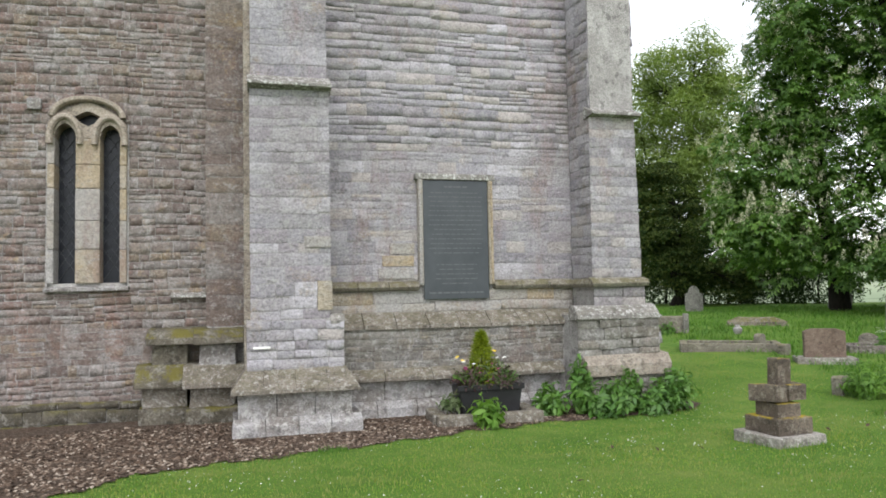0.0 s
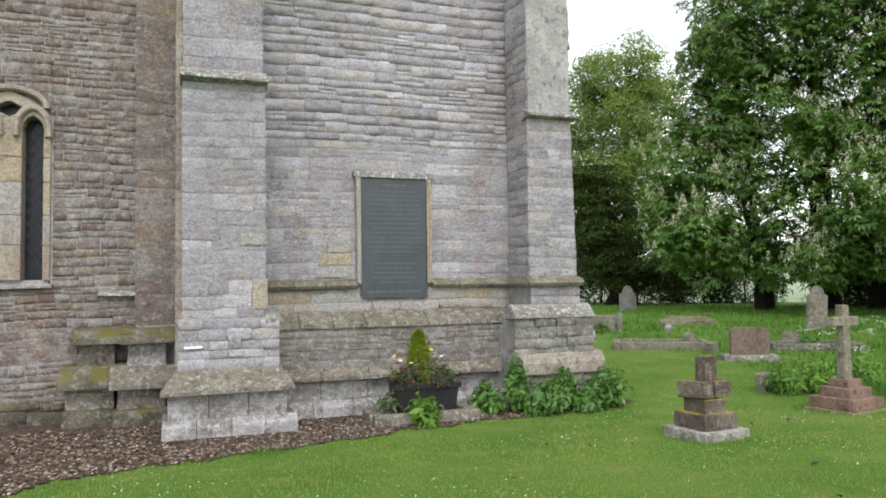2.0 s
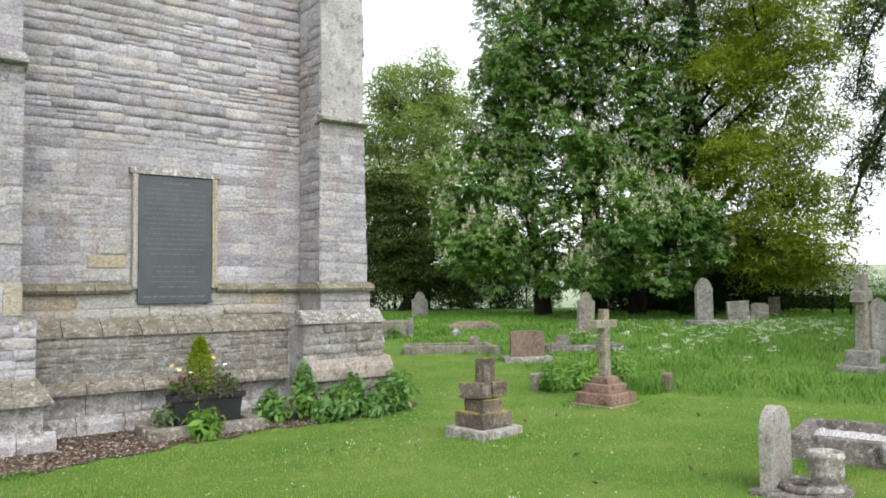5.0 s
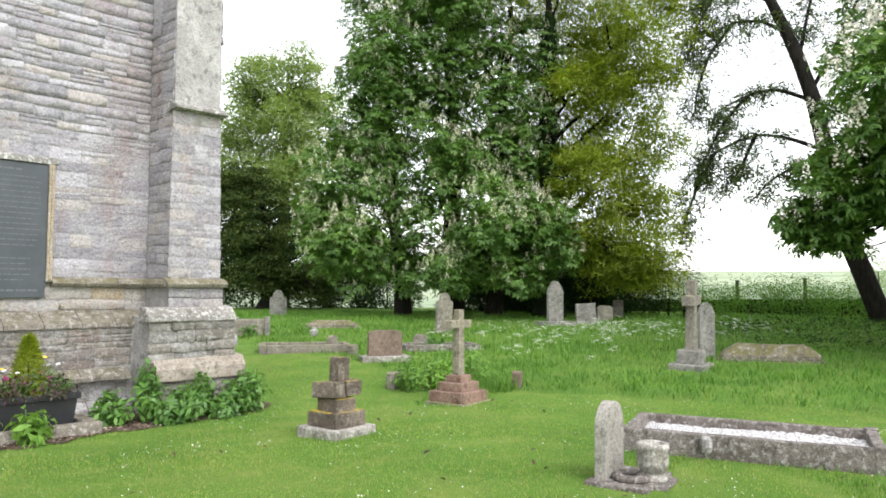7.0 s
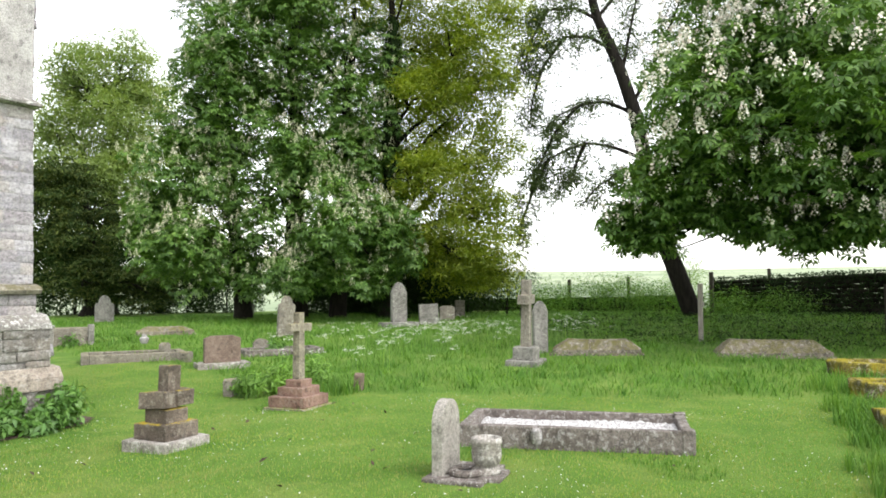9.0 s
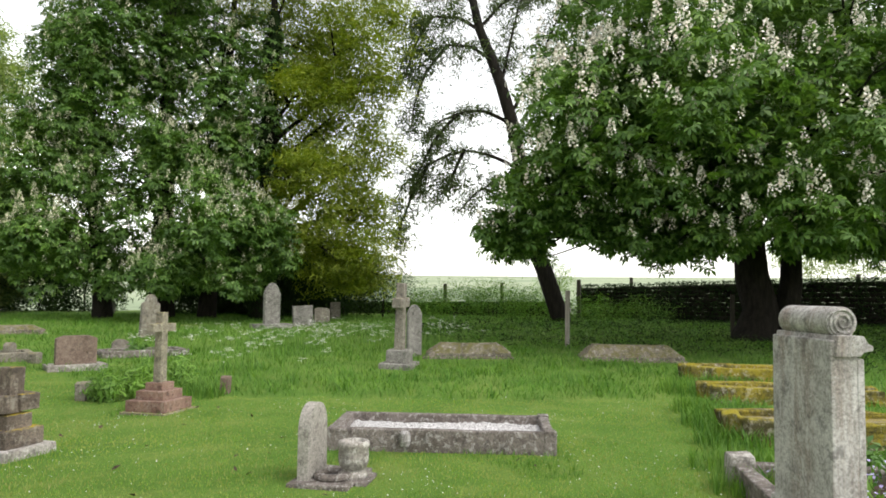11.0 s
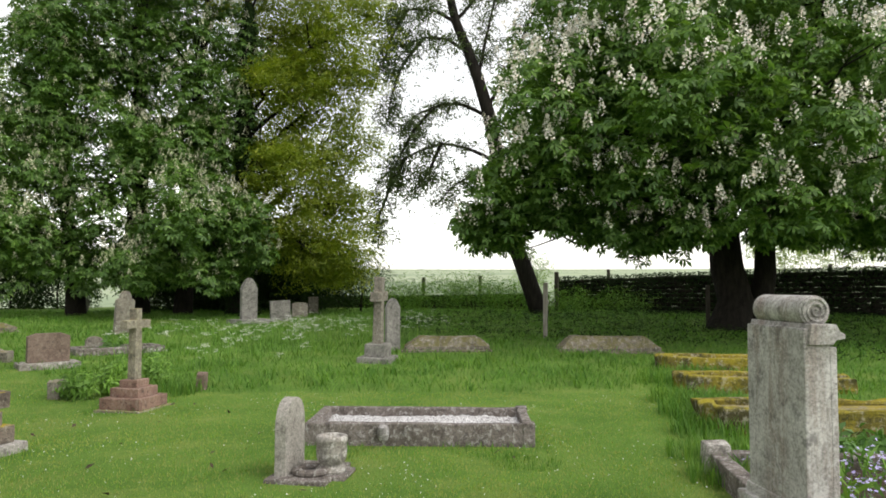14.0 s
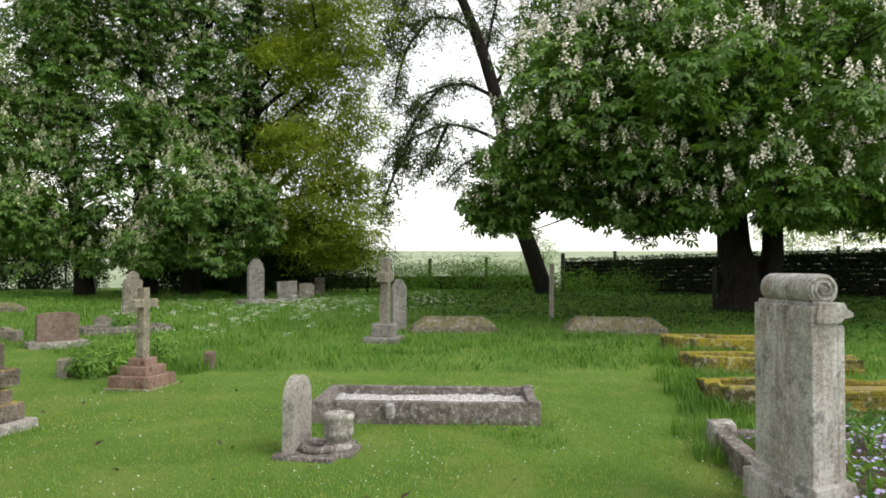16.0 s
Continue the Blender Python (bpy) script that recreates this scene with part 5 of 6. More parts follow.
def tree(name, x, y, lobes, trunk_r, trunk_top, leaf, n, size, fingers, label, clump=14, spread=0.42, lean=(0, 0), seed=1, shell=0.5, floor_z=1.0, flat=0.35, droop=0.3, boughs=3, thin=1.0, width=0.6, per=12, scale=0.40, ivy=0):
    g = np.random.default_rng(seed)
    z0 = float(gz(x, y))
    e = thing(name, Matrix.Translation((x, y, z0)), label, "tree", "churchyard trees")
    off = np.array((x, y, z0))
    top = np.array((x + lean[0], y + lean[1], trunk_top))
    base = np.array((x, y, z0 - 0.2))
    wood = []
    steps = 9
    t = np.linspace(0, 1, steps)[:, None]
    spine = base + (top - base) * t
    spine[1:-1, :2] += g.normal(0, trunk_r * 0.25, (steps - 2, 2))
    rad = trunk_r * (1.1 - 0.85 * t[:, 0])
    rad[0] *= 1.25
    v, f = tube(spine, rad, 12)
    part("trunk", np_mesh("trunk", v - off, f), M_BARK, e)
    if ivy:
        u = g.random(ivy) * 0.9
        a = g.uniform(0, 6.283, ivy)
        way = np.stack([np.cos(a), np.sin(a), np.full(ivy, 0.25)], -1)
        core = np.stack([np.interp(u, t[:, 0], spine[:, k]) for k in range(3)], -1)
        thick = np.interp(u, t[:, 0], rad) + 0.16 * np.abs(np.sin(u * 23 + 2 * np.sin(a))) * g.random(ivy)
        v, f = leaves(core + way * thick[:, None], way + g.normal(0, 0.35, way.shape), np.full(ivy, 0.15), 2, 0.3, 0.8, rg=g)
        part("ivy", np_mesh("ivy", v - off, f), L_IVY_SHADE, e, "dark ivy clothing the trunk", "stuff")
    for l in lobes:
        c = np.array(l[:3])
        k = int(np.clip((c[2] - 2.5 - base[2]) / (top[2] - base[2]) * steps, 2, steps - 2))
        tb, pts = limb(spine[k], c, rad[k] * 0.36 * thin, 0.03, 0.3, g=g)
        wood = [tb]
        for _ in range(boughs):
            d = g.normal(size=3)
            d /= np.linalg.norm(d)
            wood.append(limb(pts[4], c + d * np.array(l[3:6]) * 0.85, 0.05 * thin, 0.008, 0.1, g=g)[0])
        v, f = merge(wood)
        part("limb", np_mesh("limb", v - off, f), M_BARK, e)
    boughed = break_up(lobes, per, g, scale)
    c, out = crown_points(boughed, n, clump, g, shell, floor_z)
    pts = np.repeat(c, clump, 0) + g.normal(0, spread, (len(c) * clump, 3)) * np.array((1, 1, flat + 0.25))
    nrm = np.repeat(out, clump, 0) * 0.6 + g.normal(0, 0.45, pts.shape) + np.array((0, 0, 0.55))
    v, f = leaves(pts, nrm, np.full(len(pts), size), fingers, droop, width, rg=g)
    part("crown", np_mesh("crown", v - off, f), leaf, e, "", "stuff")
    return e


def palmate(base, way, nrm, size, fingers, g):
    """Hand-shaped leaves: blades fanned about `way` in the plane across nrm, drooping at the tips."""
    n = len(base)
    nn = nrm / (np.linalg.norm(nrm, axis=1)[:, None] + 1e-9)
    d0 = way - nn * (way * nn).sum(1)[:, None]
    d0 /= np.linalg.norm(d0, axis=1)[:, None] + 1e-9
    e0 = np.cross(nn, d0)
    vs = []
    for a in np.linspace(-1.35, 1.35, fingers):
        d, e = math.cos(a) * d0 + math.sin(a) * e0, -math.sin(a) * d0 + math.cos(a) * e0
        ln = (size * (1.0 - 0.26 * abs(a)) * g.uniform(0.85, 1.1, n))[:, None]
        mid = base + d * ln * 0.62 + nn * ln * 0.05
        tip = base + d * ln - nn * ln * 0.20
        vs.append(np.stack([base, mid + e * ln * 0.19, tip, mid - e * ln * 0.19], 1))
    v = np.stack(vs, 1).reshape(-1, 3)
    return v, np.arange(len(v)).reshape(-1, 4)


def chestnut(x, y, trunks, lobes, tips, size, label, seed, candle_share, candle_h, candle_mat, per=16, scale=0.34, floor_z=1.9, fill=6000, per_tip=6, fingers=5, flat=0.6, outer=0.7, florets=24):
    """A horse chestnut: trunks with limbs, boughs that end in shoots, each shoot a ruff of hand-shaped leaves, many with a flower candle."""
    g = np.random.default_rng(seed)
    z0 = float(gz(x, y))
    off = np.array((x, y, z0))
    e = thing("chestnut_tree", Matrix.Translation((x, y, z0)), label, "tree", "churchyard trees")
    spines = []
    for dx, dy, r, top, lx, ly in trunks:
        t = np.linspace(0, 1, 10)[:, None]
        b0 = np.array((x + dx, y + dy, z0 - 0.2))
        sp = b0 + (np.array((x + dx + lx, y + dy + ly, top)) - b0) * t
        sp[1:-1, :2] += g.normal(0, r * 0.22, (8, 2))
        rad = r * (1.08 - 0.75 * t[:, 0])
        rad[0] *= 1.2
        v, f = tube(sp, rad, 12)
        part("trunk", np_mesh("trunk", v - off, f), M_BARK, e)
        spines.append((sp, rad))
    for l in lobes:
        c = np.array(l[:3])
        sp, rad = min(spines, key=lambda q: np.hypot(*(q[0][4, :2] - c[:2])))
        k = int(np.argmin(np.abs(sp[:, 2] - max(c[2] - 1.5, 3.3))))
        tb, pts = limb(sp[k], c, max(rad[k] * 0.4, 0.07), 0.04, 0.4, g=g)
        wood = [tb]
        for _ in range(7):
            d = g.normal(size=3)
            d /= np.linalg.norm(d)
            wood.append(limb(pts[int(g.integers(2, 6))], c + d * np.array(l[3:6]) * 0.85, 0.05, 0.010, 0.1, g=g)[0])
        v, f = merge(wood)
        part("limb", np_mesh("limb", v - off, f), M_BARK, e)
    boughs = np.array(break_up(lobes, per, g, scale, flat))
    w = boughs[:, 3] ** 2
    pick = g.choice(len(boughs), tips, p=w / w.sum())
    d = g.normal(size=(tips, 3)) + np.array((0, 0, 0.45))
    d /= np.linalg.norm(d, axis=1)[:, None]
    tip = boughs[pick, :3] + d * boughs[pick, 3:6] * g.uniform(0.75, 1.08, (tips, 1))
    ok = tip[:, 2] > floor_z + 0.35 * np.sin(tip[:, 0] * 1.9) * np.sin(tip[:, 1] * 2.3)
    tip, d = tip[ok], d[ok]
    n = len(tip)
    axis = d * 0.55 + np.array((0, 0, 0.75))
    axis /= np.linalg.norm(axis, axis=1)[:, None]
    u, wv_, _ = frames_for(axis, g.uniform(0, 6.283, n))
    vs, fs = [], []
    for k in range(per_tip):
        a = 6.283 * k / per_tip + g.normal(0, 0.25, n)
        rad_ = np.cos(a)[:, None] * u + np.sin(a)[:, None] * wv_
        base = tip + rad_ * size * g.uniform(0.35, 0.75, (n, 1)) - axis * size * g.uniform(0.0, 0.7, (n, 1))
        nrm = axis * 0.9 + rad_ * 0.38 + g.normal(0, 0.2, (n, 3))
        v, f = palmate(base, rad_, nrm, size * g.uniform(0.75, 1.2, n), fingers, g)
        vs.append(v)
        fs.append(f)
    # inner leaves that close the crown
    li = np.array(lobes)[g.choice(len(lobes), fill)]
    di = g.normal(size=(fill, 3))
    di /= np.linalg.norm(di, axis=1)[:, None]
    pi_ = li[:, :3] + di * li[:, 3:6] * g.uniform(0.1, 0.8, (fill, 1))
    okf = pi_[:, 2] > floor_z + 0.3
    pi_, di = pi_[okf], di[okf]
    v, f = palmate(pi_, di, np.array((0, 0, 1.0)) + g.normal(0, 0.5, di.shape), np.full(len(pi_), size * 1.3), fingers, g)
    v, f = merge(list(zip(vs, fs)) + [(v, f)])
    part("crown", np_mesh("crown", v - off, f), L_CHEST, e, "", "stuff")
    # candles stand on the outer shoots only
    lo_ = np.array(lobes)
    depth_in = np.min([np.linalg.norm((tip - q[:3]) / q[3:6], axis=1) for q in lo_], axis=0)
    up = np.flatnonzero((d[:, 2] > -0.25) & (depth_in > outer))
    up = g.permutation(up)[: int(len(up) * candle_share)]
    ax = axis[up] * 0.35 + np.array((0, 0, 0.8))
    pc = tip[up] + d[up] * size * 0.45 + np.array((0, 0, size * 0.35))
    m2, nf = len(pc), florets
    h = (candle_h * g.uniform(0.65, 1.15, m2))[:, None]
    s2 = (np.arange(nf) / nf)[None, :] + g.uniform(-0.02, 0.02, (m2, nf))
    a2 = np.arange(nf)[None, :] * 2.4 + g.uniform(0, 6.28, (m2, 1)) + g.normal(0, 0.2, (m2, nf))
    rr = h * 0.34 * np.clip(1.05 - s2, 0.05, 1) ** 0.7 * g.uniform(0.75, 1.15, (m2, nf))
    ctr = np.stack([pc[:, k:k + 1] + ax[:, k:k + 1] * h * s2 + (rr * (np.cos(a2), np.sin(a2), -0.15 + 0 * a2)[k]) for k in range(3)], -1).reshape(-1, 3)
    e1 = g.normal(size=ctr.shape)
    e1 /= np.linalg.norm(e1, axis=1)[:, None]
    e2 = np.cross(e1, g.normal(size=ctr.shape))
    e2 /= np.linalg.norm(e2, axis=1)[:, None]
    fl = np.repeat(h[:, 0], nf)[:, None] * g.uniform(0.07, 0.125, (len(ctr), 1))
    v = np.stack([ctr - e1 * fl, ctr - e2 * fl, ctr + e1 * fl, ctr + e2 * fl], 1).reshape(-1, 3)
    part("blossom", np_mesh("blossom", v - off, np.arange(len(v)).reshape(-1, 4)), candle_mat, e, "upright pinkish-white flower candles", "stuff")
    return e


def lobe(px, py, dist, rx, rz, ry=None, head=69.81, hz=507):
    """A crown lobe centred on a plan direction, with its height from the slope of sight."""
    x, y = view_point(px, dist, head)
    return (x, y, 1.47 - (py - hz) / 1295.0 * dist, rx, ry or rx, rz)


# big flowering chestnut over the wall
fx, fy = view_point(1285, 20.5)
F_LOBES = [lobe(1290, 130, 25, 5.5, 3.6), lobe(1060, 190, 24, 3.6, 2.6), lobe(1540, 180, 24, 4.0, 2.8), lobe(1220, 290, 25, 3.2, 1.2), lobe(1420, 290, 25, 3.4, 1.2), lobe(1620, 300, 23, 3.2, 1.3), lobe(1290, 60, 20, 6.2, 4.2), lobe(1010, 190, 17.5, 2.5, 2.2), lobe(905, 330, 17, 1.25, 1.0), lobe(960, 290, 16.5, 1.4, 1.1), lobe(1180, 190, 15.5, 3.0, 2.3), lobe(1420, 200, 15.0, 3.0, 2.4), lobe(1110, 340, 17.5, 2.0, 1.0), lobe(1140, 420, 17.0, 1.0, 0.75), lobe(985, 375, 17.2, 1.0, 0.55), lobe(1060, 395, 17.2, 0.9, 0.5), lobe(1230, 405, 16.5, 1.2, 0.55), lobe(1400, 400, 17, 1.5, 0.6), lobe(1330, 320, 17.5, 2.8, 1.1), lobe(1540, 330, 17.5, 2.8, 1.3), lobe(1700, 200, 17, 3.4, 3.0), lobe(1150, 40, 17.5, 3.3, 2.6), lobe(1500, 40, 17.0, 3.6, 2.8), lobe(1780, 330, 19, 3.0, 1.5), lobe(850, 395, 17.6, 0.75, 0.7), lobe(895, 410, 17.4, 0.7, 0.6), lobe(1480, 405, 18.3, 2.0, 0.6), lobe(1640, 400, 18.3, 2.2, 0.8)]
chestnut(fx, fy, [(0.0, 0.0, 0.50, 9.0, 0.3, 0.2), (0.25, -0.75, 0.33, 8.0, 0.4, -1.2)], F_LOBES, 11500, 0.215, "large horse chestnut in flower with spreading dark crown", 3, 0.55, 0.32, P_CANDLE, per=22, scale=0.30, floor_z=1.95, fill=12000, per_tip=5, fingers=4, flat=0.5, outer=0.5)
# chestnut group on the far side of the graves
H9 = 58.6
cx0, cy0 = view_point(520, 29, H9)
C_LOBES = [lobe(px, py, dd, rx, rz, head=H9) for px, py, dd, rx, rz in ((490, 60, 28.5, 3.5, 3.0), (620, 150, 29, 2.7, 3.2), (400, 190, 28, 2.3, 2.4), (330, 330, 27.5, 2.3, 1.9), (490, 320, 27.5, 2.9, 2.6), (580, 265, 28.5, 2.2, 1.8), (665, 300, 28.5, 1.8, 1.8), (330, 450, 27, 2.2, 1.5), (480, 465, 27, 2.4, 1.3), (610, 420, 25.5, 2.4, 1.8), (550, 490, 25.2, 1.7, 0.9), (690, 400, 25.5, 1.4, 1.3), (520, -170, 30, 4.6, 4.2), (660, 470, 26, 1.6, 1.0), (270, 390, 27.2, 1.3, 1.2), (420, -60, 29, 2.6, 2.4), (365, 100, 29.5, 1.6, 1.9), (335, 225, 29, 1.6, 1.5))]
chestnut(cx0, cy0, [(0.0, 0.0, 0.42, 14.0, 0.3, 0.4), (-1.2, 1.6, 0.30, 12.0, -0.6, 0.8), (1.0, -1.3, 0.30, 13.0, 0.5, -0.5)], C_LOBES, 11500, 0.222, "tall horse chestnut in creamy flower behind the graves", 5, 0.6, 0.26, P_CREAM, per=30, scale=0.30, floor_z=1.5, fill=2500, per_tip=5, fingers=4, flat=1.1, outer=0.62, florets=16)
sx0, sy0 = view_point(430, 27.5)
D_LOBES = [lobe(590, 380, 27, 1.6, 1.4), lobe(600, 130, 27.5, 1.7, 1.5), lobe(480, 150, 26.3, 1.0, 0.9), lobe(500, 300, 25.8, 1.2, 1.0), lobe(530, 330, 27, 2.3, 2.0), lobe(550, 180, 28, 2.4, 1.8), lobe(480, 60, 29.5, 2.2, 1.8), lobe(600, 40, 27.5, 2.2, 1.6), lobe(560, 440, 27, 2.2, 1.3), lobe(470, 250, 29.5, 1.6, 1.4), lobe(620, 250, 27.5, 1.3, 1.2), lobe(500, -120, 28, 4.5, 3.2), lobe(610, 480, 27.5, 1.3, 0.8), lobe(470, 420, 26.5, 1.5, 1.0)]
tree("sycamore_tree", sx0, sy0, D_LOBES, 0.42, 13.5, L_SYC, 60000, 0.22, 2, "yellow-green sycamore with ivy-dark trunk", clump=12, spread=0.26, seed=7, shell=0.45, floor_z=0.9, flat=0.12, per=26, scale=0.36, ivy=7000)
ex, ey = view_point(932, 29)
LEAN_TRUNK = ((958, 556), (926, 470), (903, 410), (885, 300), (866, 200), (845, 130), (827, 81), (806, 30), (790, -40), (770, -140))
LEAN_LIMBS = (((868, 205), (812, 178), (769, 186), (735, 200), (712, 226)), ((880, 285), (832, 262), (781, 250), (718, 276), (680, 310), (655, 345)), ((846, 135), (857, 80), (872, 10), (890, -60)), ((830, 88), (790, 62), (750, 60), (700, 78)), ((808, 34), (770, 10), (720, 8), (680, 30)), ((806, 30), (850, -20), (900, -40), (960, -30)), ((862, 190), (900, 120), (935, 40), (960, -20)), ((888, 320), (850, 300), (800, 330), (770, 365)), ((795, -20), (740, -50), (690, -40)), ((718, 276), (690, 330), (668, 390), (662, 430)), ((769, 186), (730, 230), (700, 290), (690, 330)), ((750, 60), (710, 110), (690, 170), (684, 220)), ((781, 250), (760, 300), (735, 340)), ((720, 8), (690, 60), (672, 120)))


def leaning_tree(dist):
    """A bare leaning trunk with thin arching limbs and hanging, sparsely leaved twigs."""
    g = np.random.default_rng(9)
    at = lambda q, dd=0.0: np.array(lobe(q[0], q[1], dist + dd, 1, 1)[:3])
    e = thing("leaning_tree", Matrix.Translation((ex, ey, float(gz(ex, ey)))), "leaning bare-trunked tree with thin hanging twigs", "tree", "churchyard trees")
    off = np.array((ex, ey, float(gz(ex, ey))))
    sp = np.array([at(q) for q in LEAN_TRUNK])
    sp[0, 2] = float(gz(sp[0, 0], sp[0, 1])) - 0.2
    v, f = tube(sp, np.linspace(0.36, 0.13, len(sp)), 12)
    part("trunk", np_mesh("trunk", v - off, f), M_BARK, e)
    pts, nrm = [], []
    for way in LEAN_LIMBS:
        reach = g.uniform(-1.6, 1.6)
        lp = np.array([at(q, reach * k / len(way)) for k, q in enumerate(way)])
        t = np.linspace(0, len(way) - 1, 16)
        lp = np.stack([np.interp(t, np.arange(len(way)), lp[:, k]) for k in range(3)], -1)
        lp[1:-1] = (lp[:-2] + 2 * lp[1:-1] + lp[2:]) / 4
        wood = [tube(lp, np.linspace(0.085, 0.018, 16), 6)]
        for _ in range(40):
            p = lp[int(g.integers(3, 16))]
            a, ln = g.uniform(0, 6.283), g.uniform(0.5, 1.7)
            s = np.linspace(0, 1, 7)[:, None]
            hang = p + np.array((math.cos(a), math.sin(a), 0)) * ln * 0.6 * s + np.array((0, 0, 1)) * (g.uniform(-0.1, 0.6) * s - g.uniform(0.0, 1.2) * s ** 2) * ln
            hang += g.normal(0, 0.07, hang.shape) * s
            wood.append(tube(hang, np.linspace(0.014, 0.005, 7), 4))
            m = int(g.integers(9, 24))
            u = g.uniform(0.25, 1.0, m)
            pts.append(np.stack([np.interp(u, s[:, 0], hang[:, k]) for k in range(3)], -1) + g.normal(0, 0.17, (m, 3)))
            nrm.append(g.normal(0, 0.7, (m, 3)) + np.array((0, 0, 0.6)))
        v, f = merge(wood)
        part("limb", np_mesh("limb", v - off, f), M_BARK, e)
    pts, nrm = np.concatenate(pts), np.concatenate(nrm)
    v, f = leaves(pts, nrm, np.full(len(pts), 0.19), 3, 0.4, 0.6, rg=g)
    part("crown", np_mesh("crown", v - off, f), L_SPARSE, e, "", "stuff")


leaning_tree(29)
# pale lime and dark conifer by the tower, seen along an earlier bearing
ax, ay = view_point(190, 44, H9)
A_LOBES = [lobe(110, 340, 44, 2.8, 2.2, head=H9), lobe(270, 330, 44, 2.8, 2.2, head=H9), lobe(60, 250, 44, 2.2, 2.4, head=H9), lobe(200, 105, 44, 2.6, 2.2, head=H9), lobe(130, 120, 44, 2.0, 1.9, head=H9), lobe(190, 160, 44, 3.6, 3.4, head=H9), lobe(110, 250, 44, 2.8, 2.6, head=H9), lobe(270, 230, 44, 3.0, 3.0, head=H9), lobe(190, 330, 44, 4.0, 2.6, head=H9), lobe(120, 150, 45, 2.0, 2.0, head=H9), lobe(250, 130, 45, 2.2, 1.9, head=H9), lobe(300, 420, 42, 3.4, 2.4, head=H9), lobe(190, 450, 42, 3.0, 2.2, head=H9)]
tree("lime_tree", ax, ay, A_LOBES, 0.5, 13.0, L_LIME, 30000, 0.38, 2, "pale green lime tree with knobbly pollarded limbs", clump=10, spread=0.42, seed=11, shell=0.55, floor_z=1.5, flat=0.3, boughs=6)
bx0, by0 = view_point(150, 33, H9)
B_LOBES = [lobe(150, 480, 33, 2.6, 1.2, head=H9), lobe(160, 410, 33, 2.6, 1.2, head=H9), lobe(140, 350, 33, 2.2, 1.1, head=H9), lobe(110, 300, 33, 1.7, 0.9, head=H9), lobe(60, 420, 33, 2.2, 1.8, head=H9), lobe(240, 500, 33.5, 2.0, 1.0, head=H9), lobe(20, 330, 33, 1.8, 1.6, head=H9)]
tree("conifer_tree", bx0, by0, B_LOBES, 0.3, 6.0, L_YEW, 28000, 0.24, 2, "dark layered conifer beside the tower", clump=12, spread=0.26, seed=13, shell=0.7, floor_z=0.5, flat=-0.18, per=26, scale=0.28)


def bush(name, lobes, leaf, n, size, label, seed, fingers=2, clump=12, spread=0.3, shell=0.6, width=0.45):
    g = np.random.default_rng(seed)
    l0 = np.array(lobes)[:, :2].mean(0)
    e = thing(name, Matrix.Translation((l0[0], l0[1], float(gz(*l0)))), label, "bush", "hedge bushes")
    off = np.array((l0[0], l0[1], float(gz(*l0))))
    for l in lobes:
        v, f = limb((l[0], l[1], float(gz(l[0], l[1])) - 0.2), l[:3], 0.05, 0.015, g=g)[0]
        part("stem", np_mesh("stem", v - off, f), M_BARK, e)
    c, out = crown_points(lobes, n, clump, g, shell, 0.1)
    pts = np.repeat(c, clump, 0) + g.normal(0, spread, (len(c) * clump, 3))
    nrm = np.repeat(out, clump, 0) * 0.5 + g.normal(0, 0.5, pts.shape) + np.array((0, 0, 0.4))
    v, f = leaves(pts, nrm, np.full(len(pts), size), fingers, 0.25, width, rg=g)
    part("foliage", np_mesh("foliage", v - off, f), leaf, e, "", "stuff")


# first two: dark leaf masses standing in for shade under the crowns
bush("hedge", [lobe(px, py, 32, 2.4, 1.3, 1.2) for px in (300, 390, 480, 570) for py in (520, 470)], L_HEDGE, 20000, 0.26, "dark bushes added for the shade beneath the sycamore", 21, width=0.6)
bush("hedge", [lobe(px, py, 33.5, 2.4, 1.3, 1.2, head=H9) for px in (610, 690, 770) for py in (520, 465)], L_HEDGE, 18000, 0.26, "dark bushes added for the shade below the chestnut", 22, width=0.6)
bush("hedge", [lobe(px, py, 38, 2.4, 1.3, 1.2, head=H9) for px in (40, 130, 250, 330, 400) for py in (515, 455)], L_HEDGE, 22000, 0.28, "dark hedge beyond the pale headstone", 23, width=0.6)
bush("shrub", [lobe(950, 478, 32.5, 0.9, 0.8), lobe(935, 500, 32.5, 0.7, 0.6)], L_FRESH, 1500, 0.12, "yellow-green elder shrub by the leaning trunk", 24, spread=0.2)
bush("shrub", [lobe(640, 490, 30, 0.9, 1.0), lobe(665, 505, 30, 0.8, 0.6)], L_HEDGE, 2500, 0.12, "ragged shrub at the edge of the trees", 25, spread=0.25)
bush("field_tree", [lobe(1480, 420, 52, 4, 2.0), lobe(1580, 400, 54, 4.5, 2.6), lobe(1390, 440, 50, 2.4, 1.2)], L_LIME, 6000, 0.42, "bright green tree in the field behind the wall", 26)
bush("nettle_bank", [lobe(px, py, 31, 1.6, 0.6, 1.3) for px, py in ((700, 530), (770, 524), (840, 522), (900, 530), (1000, 545), (1100, 545))], L_LONG, 12000, 0.15, "bank of nettles along the boundary wall", 27, spread=0.25)

